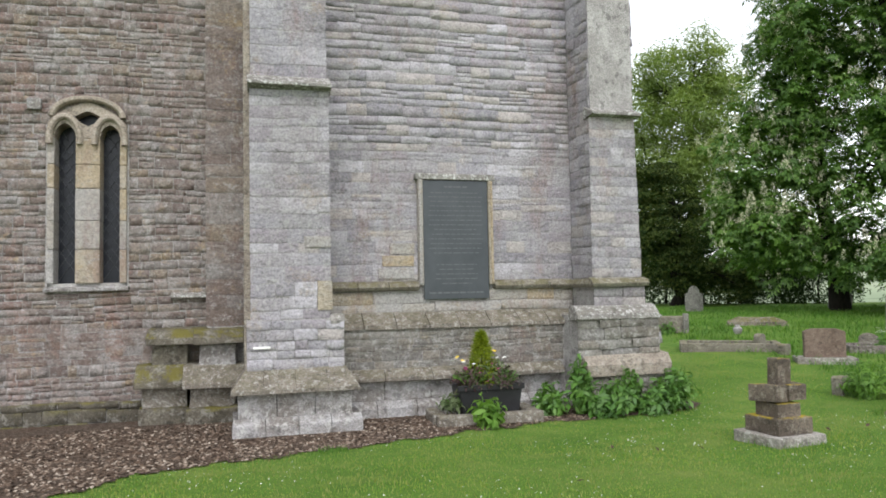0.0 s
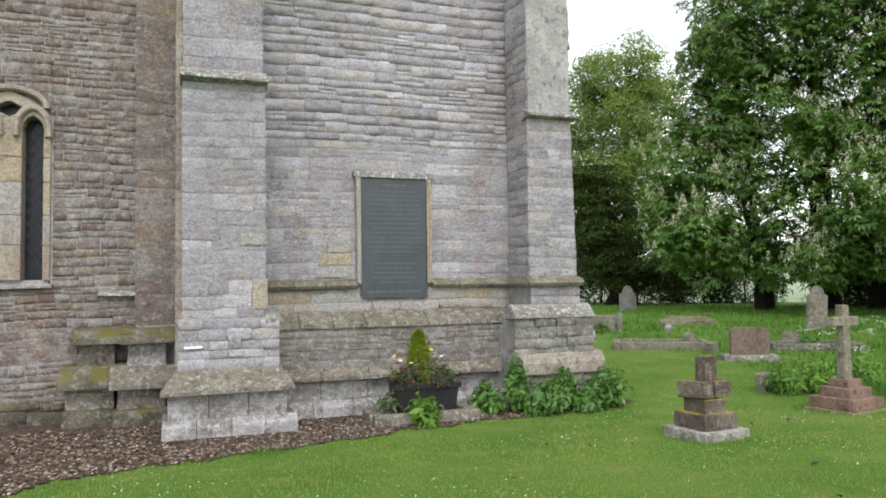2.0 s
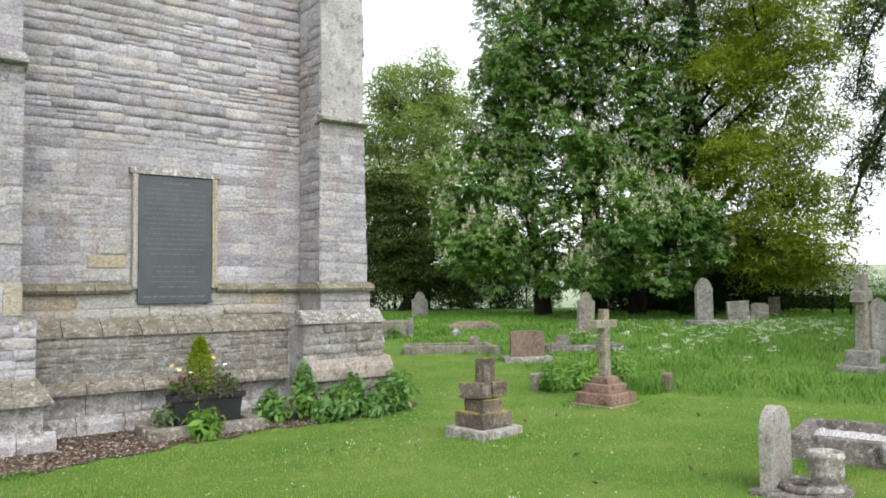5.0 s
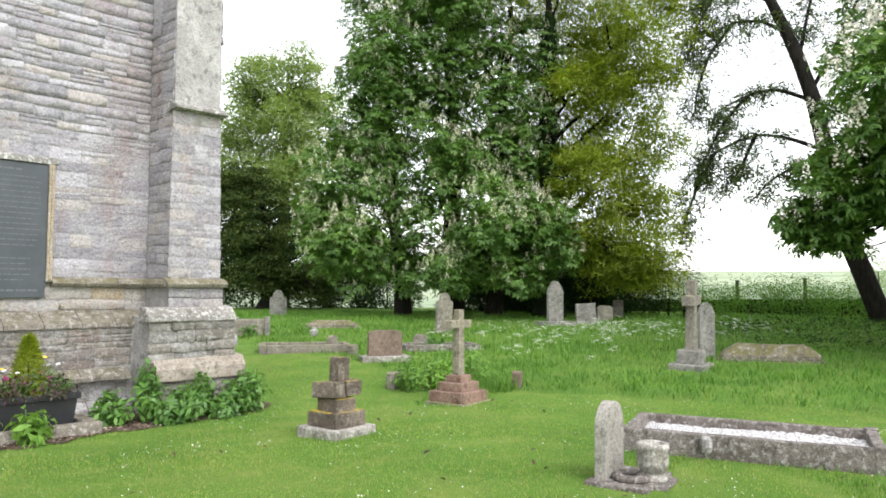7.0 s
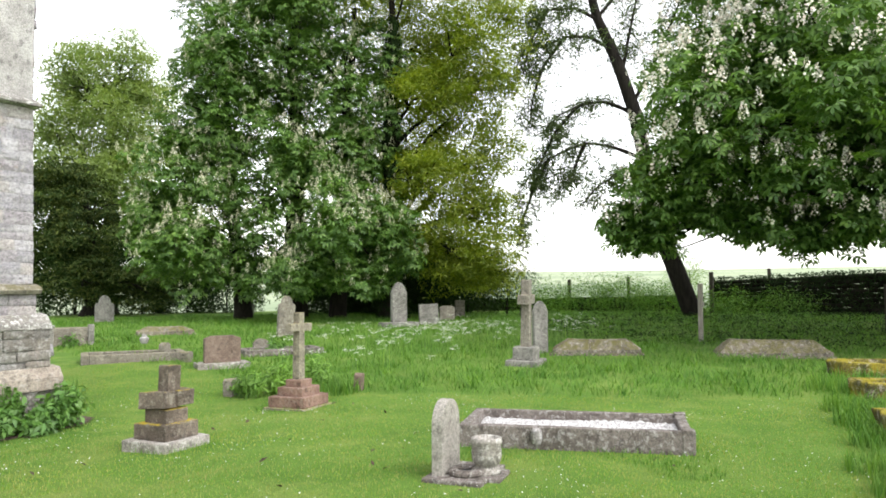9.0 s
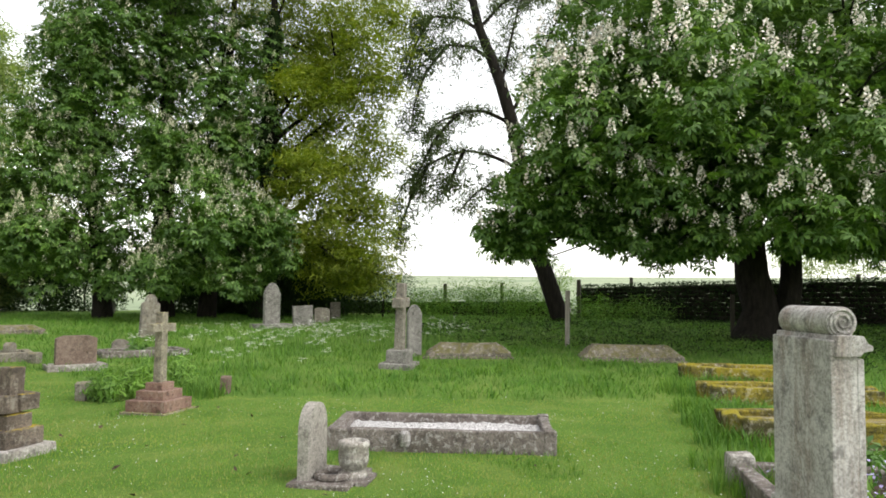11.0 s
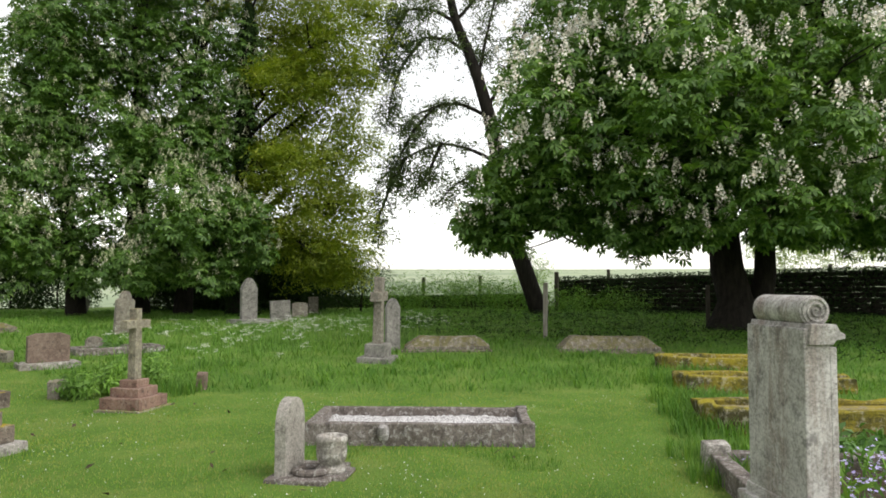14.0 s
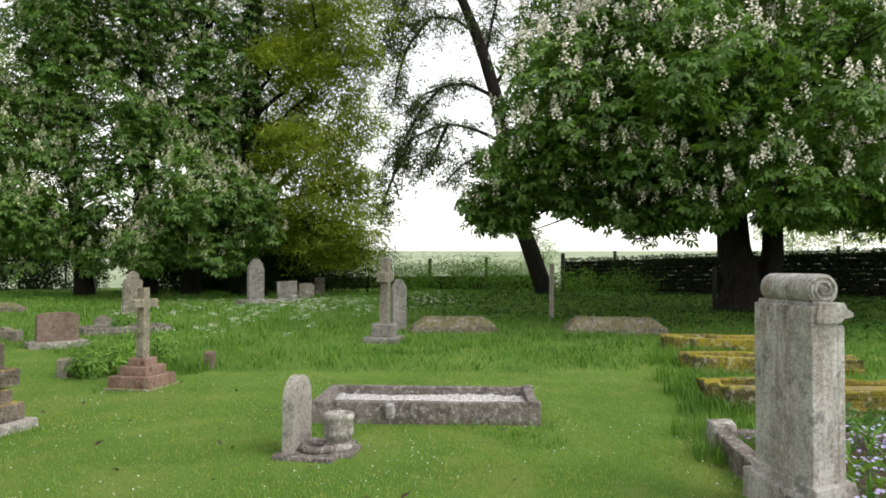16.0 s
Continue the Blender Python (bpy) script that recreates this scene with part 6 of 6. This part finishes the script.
# dark leaves added as shade under the big chestnut, and an unseen shading tree
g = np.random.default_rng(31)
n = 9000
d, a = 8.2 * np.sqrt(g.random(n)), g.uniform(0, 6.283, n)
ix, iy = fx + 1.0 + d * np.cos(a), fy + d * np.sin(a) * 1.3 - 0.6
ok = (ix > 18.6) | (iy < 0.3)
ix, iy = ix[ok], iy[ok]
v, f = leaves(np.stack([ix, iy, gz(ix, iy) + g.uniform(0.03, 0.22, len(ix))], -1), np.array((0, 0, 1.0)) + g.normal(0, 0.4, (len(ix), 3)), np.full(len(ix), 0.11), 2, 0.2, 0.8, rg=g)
solid("ground_ivy", np_mesh("ground_ivy", v, f), L_IVY_SHADE, "dark leaves added as shade on the ground below the chestnut", "ivy", "", "stuff")
# tree out of view, added only to block sky from the ground and wall
bx2, by2 = view_point(1990, 24)
tree("chestnut_tree", bx2, by2, [lobe(1990, 150, 24, 5.5, 4.5), lobe(1850, 300, 23, 3.4, 2.0), lobe(2150, 280, 23, 4, 2.4)], 0.45, 9.0, L_CHEST, 9000, 0.38, 4, "unseen horse chestnut added to shade the ground by the flowering one", clump=10, spread=0.34, seed=33, shell=0.6, floor_z=2.0)
for px in (1252, 1310, 1338):
    qx, qy = view_point(px, 21.5)
    p = thing("fence_post", on_ground(qx, qy, 0, 0.1), "dark wooden post beneath the chestnut", "post", "old posts")
    part("shaft", box(-0.08, 0.08, -0.06, 0.06, 0, 1.35, 0.015, rough=0.01), M_POSTD, p)

# dark leaves added over the wall to stand in for the tree's shade
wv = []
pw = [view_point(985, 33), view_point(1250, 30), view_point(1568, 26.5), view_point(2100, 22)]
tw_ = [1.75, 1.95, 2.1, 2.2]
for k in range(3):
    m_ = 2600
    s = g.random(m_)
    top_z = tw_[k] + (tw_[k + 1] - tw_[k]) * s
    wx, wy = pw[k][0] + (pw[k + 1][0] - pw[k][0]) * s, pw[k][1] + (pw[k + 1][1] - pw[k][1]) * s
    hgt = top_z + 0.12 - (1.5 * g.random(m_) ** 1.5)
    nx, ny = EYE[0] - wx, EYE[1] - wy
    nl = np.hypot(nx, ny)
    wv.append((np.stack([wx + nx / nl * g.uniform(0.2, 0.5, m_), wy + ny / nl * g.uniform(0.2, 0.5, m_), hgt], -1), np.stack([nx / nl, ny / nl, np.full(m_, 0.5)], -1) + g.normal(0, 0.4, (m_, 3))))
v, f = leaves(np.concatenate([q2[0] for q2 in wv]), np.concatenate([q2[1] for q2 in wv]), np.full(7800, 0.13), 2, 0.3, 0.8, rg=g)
solid("wall_ivy", np_mesh("wall_ivy", v, f), L_IVY_SHADE, "dark leaves added as shade over the churchyard wall", "ivy", "", "stuff")

# ---- church bedding plants ----
def rosette(name, x, y, r, h, n, size, mat, label, seed, z0=None, fingers=1, width=0.38, cat="plant", group=""):
    """A leafy clump: arching stalks that carry broad pointed leaves."""
    g = np.random.default_rng(seed)
    zb = float(gz(x, y)) if z0 is None else z0
    e = thing(name, Matrix.Translation((x, y, zb)), label, cat, group)
    pts, nrm, stalk = [], [], []
    for k in range(max(6, n // 9)):
        a = g.uniform(0, 6.283)
        lean_ = g.uniform(0.15, 1.0) * r
        tip = np.array((math.cos(a) * lean_, math.sin(a) * lean_, h * g.uniform(0.55, 1.05) * (1.05 - 0.45 * lean_ / r)))
        p0 = np.array((math.cos(a) * 0.05, math.sin(a) * 0.05, 0))
        sp = np.stack([p0 + (tip - p0) * s + np.array((0, 0, 0.12 * h * math.sin(s * math.pi))) for s in np.linspace(0, 1, 5)])
        stalk.append(tube(sp, np.linspace(0.008, 0.004, 5), 4))
        for _ in range(9):
            s = g.uniform(0.25, 1.0)
            q2 = p0 + (tip - p0) * s + g.normal(0, 0.03, 3)
            pts.append(q2)
            nrm.append(np.array((math.cos(a) * 0.7, math.sin(a) * 0.7, 0.8)) + g.normal(0, 0.4, 3))
    v, f = merge(stalk)
    part("stalk", np_mesh("stalk", v, f), L_WEED, e, "", "stuff")
    v, f = leaves(np.array(pts), np.array(nrm), np.full(len(pts), size), fingers, 0.45, width, rg=g)
    part("leaves", np_mesh("leaves", v, f), mat, e, "", "stuff")
    return e


BG = "leafy plants along the tower"
for k, (x, y, r, h) in enumerate(((4.98, 9.70, 0.26, 0.42), (5.36, 9.60, 0.20, 0.74), (5.58, 9.36, 0.34, 0.42), (5.98, 9.50, 0.25, 0.56), (6.36, 9.36, 0.26, 0.40), (6.66, 9.52, 0.30, 0.58), (6.16, 9.30, 0.16, 0.26))):
    rosette("leafy_plant", x, y, r, h * 1.05, 380, 0.115, L_WEED, "lush broad-leaved green plant at the foot of the tower", 40 + k, group=BG)
rosette("leafy_plant", 4.02, 9.18, 0.20, 0.40, 150, 0.15, L_FRESH, "single bright green broad-leaved plant before the planter", 60, group=BG)
# planter: kerb, tub, flowers
ZC = -0.1
pk = thing("planter_kerb", Matrix.Translation((4.12, 9.62, ZC)) @ Matrix.Rotation(radians(-3), 4, "Z"), "low rough stone kerb round a planter", "kerb")
for x0, x1, y0, y1 in ((-0.62, 0.0, -0.28, -0.12), (0.0, 0.66, -0.28, -0.12), (-0.64, -0.48, -0.12, 0.4), (0.50, 0.66, -0.12, 0.4)):
    part("kerb_stone", box(x0 + 0.004, x1 - 0.004, y0, y1, -0.05, 0.13, 0.025, rough=0.012, cuts=1), M_SLOPE, pk)
tub = thing("planter_tub", Matrix.Translation((4.22, 9.80, ZC)), "black rectangular planter tub", "planter")
b = bmesh.new()
bmesh.ops.create_cube(b, size=1)
for v in b.verts:
    tw = 1.0 if v.co.z > 0 else 0.86
    v.co = Vector((v.co.x * 0.80 * tw, v.co.y * 0.36 * tw, (v.co.z + 0.5) * 0.42))
topf = max(b.faces, key=lambda f: f.calc_center_median().z)
ins = bmesh.ops.inset_individual(b, faces=[topf], thickness=0.03)
bmesh.ops.translate(b, verts=topf.verts, vec=(0, 0, -0.05))
bmesh.ops.bevel(b, geom=[e for e in b.edges if e.calc_length() > 0.2], offset=0.01, segments=2, affect="EDGES")
part("tub", b, M_TUB, tub)
part("rim", box(-0.42, 0.42, -0.20, -0.165, 0.36, 0.43, 0.01), M_TUB, tub)
part("compost", box(-0.37, 0.37, -0.15, 0.15, 0.30, 0.375, 0), M_SOIL, tub)
ZT = ZC + 0.37
rosette("purple_plant", 4.00, 9.72, 0.30, 0.30, 560, 0.06, L_PURPLE, "purple-leaved bedding plant spilling over the tub", 70, ZT, group="plants in the planter")
rosette("purple_plant", 4.40, 9.72, 0.28, 0.26, 520, 0.06, L_PURPLE, "dark purple bedding plant spilling over the tub", 71, ZT, group="plants in the planter")
rosette("trailing_plant", 3.78, 9.70, 0.24, 0.12, 260, 0.08, L_GREYGREEN, "grey-green trailing plant hanging over the tub", 72, ZT - 0.2, group="plants in the planter")
rosette("trailing_plant", 4.30, 9.85, 0.34, 0.38, 260, 0.08, L_GREYGREEN, "thin grey-green filler plant in the tub", 73, ZT, group="plants in the planter")
g = np.random.default_rng(74)
con = thing("dwarf_conifer", Matrix.Translation((4.18, 9.85, ZT)), "cone-shaped golden dwarf conifer in the tub", "plant", "plants in the planter")
s = g.random(1500) ** 0.7
aa = g.uniform(0, 6.283, 1500)
rr = 0.24 * (1 - s) * g.uniform(0.6, 1.05, 1500) + 0.015
pts = np.stack([rr * np.cos(aa), rr * np.sin(aa), 0.66 * s], -1)
v, f = leaves(pts, np.stack([np.cos(aa) * 0.5, np.sin(aa) * 0.5, np.full(1500, 0.5)], -1) + g.normal(0, 0.3, (1500, 3)), np.full(1500, 0.09), 2, -0.5, 0.3, rg=g)
v2, f2 = tube([(0, 0, 0), (0, 0, 0.3), (0, 0, 0.6)], [0.015, 0.01, 0.004], 5)
part("stem", np_mesh("stem", v2, f2), M_BARK, con)
part("foliage", np_mesh("foliage", v, f), L_GOLD, con, "", "stuff")


def blossoms(name, pts, r, mat, label, petals_n=5, seed=1, cat="flowers"):
    """Small open flowers: a ring of petals each, gathered as one stuff."""
    g = np.random.default_rng(seed)
    n = len(pts)
    vs = []
    nrm = np.array((0, 0, 1.0)) + g.normal(0, 0.35, (n, 3))
    u, w, nn = frames_for(nrm, g.uniform(0, 6, n))
    for k in range(petals_n):
        a = 6.283 * k / petals_n
        d, e2 = np.cos(a) * u + np.sin(a) * w, -np.sin(a) * u + np.cos(a) * w
        vs.append(np.stack([pts, pts + d * r * 0.7 + e2 * r * 0.4, pts + d * r + nn * r * 0.15, pts + d * r * 0.7 - e2 * r * 0.4], 1))
    v = np.stack(vs, 1).reshape(-1, 3)
    return solid(name, np_mesh(name, v, np.arange(len(v)).reshape(-1, 4)), mat, label, cat, "", "stuff")


g = np.random.default_rng(80)
fl = np.stack([g.uniform(3.75, 4.65, 26), g.uniform(9.55, 9.9, 26), ZT + g.uniform(0.15, 0.42, 26)], -1)
blossoms("white_flowers", fl[:16], 0.026, P_WHITE, "white flowers among the planter foliage", 6, 81)
blossoms("magenta_flowers", fl[16:] - (0, 0.08, 0.12), 0.03, P_PINKP, "magenta flowers spilling from the planter", 5, 82)
blossoms("yellow_flowers", np.array(((3.80, 9.62, ZT + 0.40), (3.86, 9.60, ZT + 0.36), (4.25, 9.58, ZT + 0.46))), 0.028, P_YELLOW, "yellow pansies in the planter", 6, 83)
# weeds by the pink cross
for k, (x, y, h) in enumerate(((9.0, 8.9, 0.55), (9.35, 8.7, 0.5), (9.75, 8.45, 0.55), (9.55, 8.9, 0.62), (9.95, 8.6, 0.5))):
    rosette("weed_clump", x, y, 0.32, h, 200, 0.13, L_FRESH, "bright green tall weeds beside the pink cross", 90 + k, fingers=3, group="weeds by the graves")
rosette("weed_clump", 9.0, 9.15, 0.25, 0.22, 160, 0.08, L_WEED, "low weeds round a stone stub", 96, fingers=1, group="weeds by the graves")
for k, (x, y) in enumerate(((11.9, 18.0), (13.4, 12.7), (8.35, 0.2), (8.7, -0.2))):
    rosette("weed_clump", x, y, 0.3, 0.35, 160, 0.11, L_WEED, "broad-leaved weeds among kerbs", 100 + k, group="weeds by the graves")
g = np.random.default_rng(110)
m = np.array(on_ground(7.85, 1.12, SR, 0.0))
loc = np.stack([g.uniform(-2.2, -0.1, 900), g.uniform(-2.1, -0.15, 900), g.uniform(0.14, 0.32, 900), np.ones(900)], -1)
wl = (loc @ m.T)[:, :3]
blossoms("violet_flowers", wl, 0.014, P_BLUE, "pale violet bluebells in the kerbed plot", 5, 111)
v, f = leaves(wl - (0, 0, 0.12), np.array((0, 0, 0.3)) + g.normal(0, 1, (900, 3)), np.full(900, 0.17), 1, -0.6, 0.16, rg=g)
solid("bluebell_leaves", np_mesh("bluebell_leaves", v, f), L_LONG, "green strap leaves among violet flowers", "plant", "", "stuff")

# ---- grass ----


def long_side(x, y):
    """True on the unmown side."""
    edge_y = [-9, 0.6, 1.25, 1.5, 1.75, 2.1, 2.6, 4.5, 7.0, 7.8, 9.6, 12.0, 15.3, 18.0, 60]
    edge_x = [6.2, 6.6, 7.9, 9.9, 12.0, 12.4, 12.0, 11.2, 10.2, 9.8, 9.9, 10.7, 10.7, 11.4, 14.0]
    wob = 0.10 * np.sin(y * 5.0) + 0.06 * np.sin(y * 13.0 + x)
    return x > np.interp(y, edge_y, edge_x) + wob


def blades(x, y, z, h, w, bend, g):
    n = len(x)
    a = g.uniform(0, 6.283, n)
    d = np.stack([np.cos(a), np.sin(a), np.zeros(n)], -1)
    e2 = np.stack([-np.sin(a), np.cos(a), np.zeros(n)], -1)
    p = np.stack([x, y, z - 0.005], -1)
    up = np.array((0, 0, 1.0))
    hh, ww, bb = h[:, None], w[:, None], bend[:, None]
    v = np.stack([p - e2 * ww / 2, p + e2 * ww / 2, p + up * hh * 0.6 + d * bb * 0.35 + e2 * ww * 0.35, p + up * hh * 0.6 + d * bb * 0.35 - e2 * ww * 0.35, p + up * hh + d * bb], 1)
    idx = np.arange(n)[:, None] * 5
    quads = np.concatenate([idx + [0, 1, 2, 3], idx + [3, 2, 4, 4]])
    return v.reshape(-1, 3), idx


def grass(name, x, y, h, mat, label, g, wscale=0.10, bow=1.0):
    n = len(x)
    v, idx = blades(x, y, gz(x, y), h, np.clip(h * wscale, 0.005, 0.02) * g.uniform(0.7, 1.4, n), h * g.uniform(0.15, 0.8, n) * bow, g)
    tri = np.concatenate([idx + [0, 1, 2], idx + [0, 2, 3], idx + [3, 2, 4]])
    return solid(name, np_mesh(name, v, tri), mat, label, "grass", "", "stuff")


def in_kerb(x, y):
    c, s_ = math.cos(radians(18.5)), math.sin(radians(18.5))
    lx, ly = (x - 8.36) * c + (y - 3.84) * s_, -(x - 8.36) * s_ + (y - 3.84) * c
    return (np.abs(lx) < 0.48) & (np.abs(ly) < 1.04)


g = np.random.default_rng(120)
n = 280000
d = 3.2 + 12.5 * g.random(n) ** 0.9
an = radians(90) - np.radians(g.uniform(-22, 108, n))
x, y = EYE[0] + d * np.cos(an), EYE[1] + d * np.sin(an)
ok = ~long_side(x, y) & ~in_bed(x, y - 0.13 * g.random(len(x))) & ~in_kerb(x, y) & ~((y > 9.6) & (x < 7.0))
x, y, d = x[ok], y[ok], d[ok]
tuft = 0.7 + 0.6 * np.array(np.sin(x * 3.1) * np.sin(y * 2.7 + 1) * 0.5 + 0.5)
grass("lawn_grass", x, y, g.uniform(0.012, 0.032, len(x)) * tuft, L_GRASS, "short mown lawn grass blades", g, 0.16)
n = 180000
d = 5.0 + 29 * g.random(n) ** 0.75
an = radians(90) - np.radians(g.uniform(15, 112, n))
x, y = EYE[0] + d * np.cos(an), EYE[1] + d * np.sin(an)
ok = long_side(x, y) & ~((x < 8.0) & (y < 1.2) & (y > -1.8) & (x > 5.3))
x, y, d = x[ok], y[ok], d[ok]
patch = np.sin(x * 1.7 + 0.5 * y) * np.sin(y * 1.3 - 0.4 * x) * 0.5 + 0.5
clump_h = np.modf(np.abs(np.sin(np.floor(x / 0.33 + 0.4 * np.sin(y * 3)) * 12.99 + np.floor(y / 0.33 + 0.4 * np.sin(x * 3)) * 78.23)) * 4375.85)[0]
patch = 0.45 * patch + 0.75 * clump_h ** 1.5
edge = np.clip(d / 12, 0.5, 1.0)
grass("long_grass", x, y, g.uniform(0.05, 0.14, len(x)) * (0.5 + 0.9 * patch) * edge, L_LONG, "lush unmown churchyard grass", g, 0.12, 2.2)
# taller tufts along the edge of the mowing and round the stones
tx, ty = [], []
for px, py, r in ((7.6, 1.05, 0.3), (8.4, 1.15, 0.4), (9.4, 1.15, 0.4), (10.5, 1.3, 0.45), (11.5, 1.5, 0.45), (13.5, 1.5, 0.8), (8.3, 0.8, 0.5), (10.8, 1.0, 0.7), (9.8, 8.2, 0.5), (2.2, 8.5, 0.15), (6.25, 7.1, 0.42), (8.6, 7.8, 0.45), (8.1, 3.0, 0.5), (7.4, 4.4, 0.4), (7.6, 2.6, 0.3)):
    k = int(1300 * r)
    a, q2 = g.uniform(0, 6.283, k), r * np.sqrt(g.random(k))
    tx.append(px + q2 * np.cos(a))
    ty.append(py + q2 * np.sin(a))
tx, ty = np.concatenate(tx), np.concatenate(ty)
ok = ~in_kerb(tx, ty)
tx, ty = tx[ok], ty[ok]
hh = np.where(tx > 8.9, 0.2, np.where(ty < 1.9, 0.17, 0.06)) * g.uniform(0.5, 1.2, len(tx))
grass("grass_tufts", tx, ty, hh, L_LONG, "taller grass tufts at edges of the mowing", g, 0.06)

# daisies on the lawn, cow parsley in the rough
n = 5600
d = 3.4 + 9 * g.random(n)
an = radians(90) - np.radians(g.uniform(-16, 104, n))
x, y = EYE[0] + d * np.cos(an), EYE[1] + d * np.sin(an)
dens = np.sin(x * 1.9 + 2) * np.sin(y * 2.3) + g.normal(0, 0.35, n)
ok = ~long_side(x, y) & ~in_bed(x, y) & ~in_kerb(x, y) & (dens > 0.1)
x, y = x[ok], y[ok]
blossoms("daisies", np.stack([x, y, gz(x, y) + 0.032], -1), 0.0056, P_WHITE, "scattered white daisies on the lawn", 6, 121)
heads, stems = [], []
spots = [(16.2, 9.6, 1.3, 30), (17.4, 10.4, 1.2, 18), (15.2, 10.2, 1.0, 10), (13.6, 9.0, 1.6, 9), (17.6, 8.2, 0.8, 10), (12.4, 10.0, 1.6, 12), (19.0, 8.0, 0.9, 12), (11.5, 8.5, 1.2, 6), (14.5, 12.0, 1.5, 10)]
for px, py, r, k in spots:
    for _ in range(k + k // 2):
        a, q2 = g.uniform(0, 6.283), r * math.sqrt(g.random())
        bx1, by1 = px + q2 * math.cos(a), py + q2 * math.sin(a)
        zb, h = float(gz(bx1, by1)), g.uniform(0.32, 0.62)
        stems.append(tube([(bx1, by1, zb), (bx1, by1, zb + h * 0.5), (bx1 + g.normal(0, 0.04), by1, zb + h)], [0.006, 0.005, 0.003], 4))
        for _ in range(3):
            ux, uy, uz = bx1 + g.normal(0, 0.06), by1 + g.normal(0, 0.06), zb + h + g.normal(0, 0.03)
            kk = 12
            rr, a2 = 0.05 * np.sqrt(g.random(kk)), g.uniform(0, 6.283, kk)
            heads.append(np.stack([ux + rr * np.cos(a2), uy + rr * np.sin(a2), uz + 0.03 * g.random(kk)], -1))
v, f = merge(stems)
solid("cow_parsley_stems", np_mesh("cow_parsley_stems", v, f), L_FRESH, "thin green stems in long grass", "plant", "", "stuff")
blossoms("cow_parsley", np.concatenate(heads), 0.0095, P_LACE, "lacy white cow parsley heads in long grass", 4, 122)

# gravel chips and dead leaves on the strip by the church
n = 26000
x = g.uniform(-5, 5.5, n)
y = np.interp(x, BED_X, BED_Y) + g.random(n) * 3.2
ok = in_bed(x, y) & (y < np.where(x < 0.1, 11.1, np.where(x < 1.25, 10.6, np.where(x < 2.7, 9.5, 10.2))))
x, y = x[ok], y[ok]
k = len(x)
c3 = np.stack([x, y, gz(x, y) + 0.014], -1)
sz = g.uniform(0.007, 0.022, k)
u, w, nn = frames_for(np.array((0, 0, 1.0)) + g.normal(0, 0.3, (k, 3)), g.uniform(0, 6, k))
base = [c3 + (u * a + w * b2) * sz[:, None] for a, b2 in ((-1, -0.7), (1, -0.6), (0.8, 0.8), (-0.7, 0.9))]
v = np.stack(base + [c3 + nn * (sz * 0.5)[:, None]], 1).reshape(-1, 3)
i5 = np.arange(k)[:, None] * 5
solid("gravel_chips", np_mesh("gravel_chips", v, np.concatenate([i5 + [0, 1, 4], i5 + [1, 2, 4], i5 + [2, 3, 4], i5 + [3, 0, 4]])), M_CHIP, "brown gravel chips and dead leaves", "gravel", "", "stuff")
# dead leaves and twigs on the lawn
n = 30
x, y = g.uniform(3, 9, n), g.uniform(2, 7.5, n)
v, f = leaves(np.stack([x, y, gz(x, y) + 0.05], -1), np.array((0, 0, 1)) + g.normal(0, 0.3, (n, 3)), np.full(n, 0.07), 1, 0.2, 0.5, rg=g)
solid("dead_leaves", np_mesh("dead_leaves", v, f), M_SOIL, "dark dead leaves on the lawn", "leaves", "", "stuff")
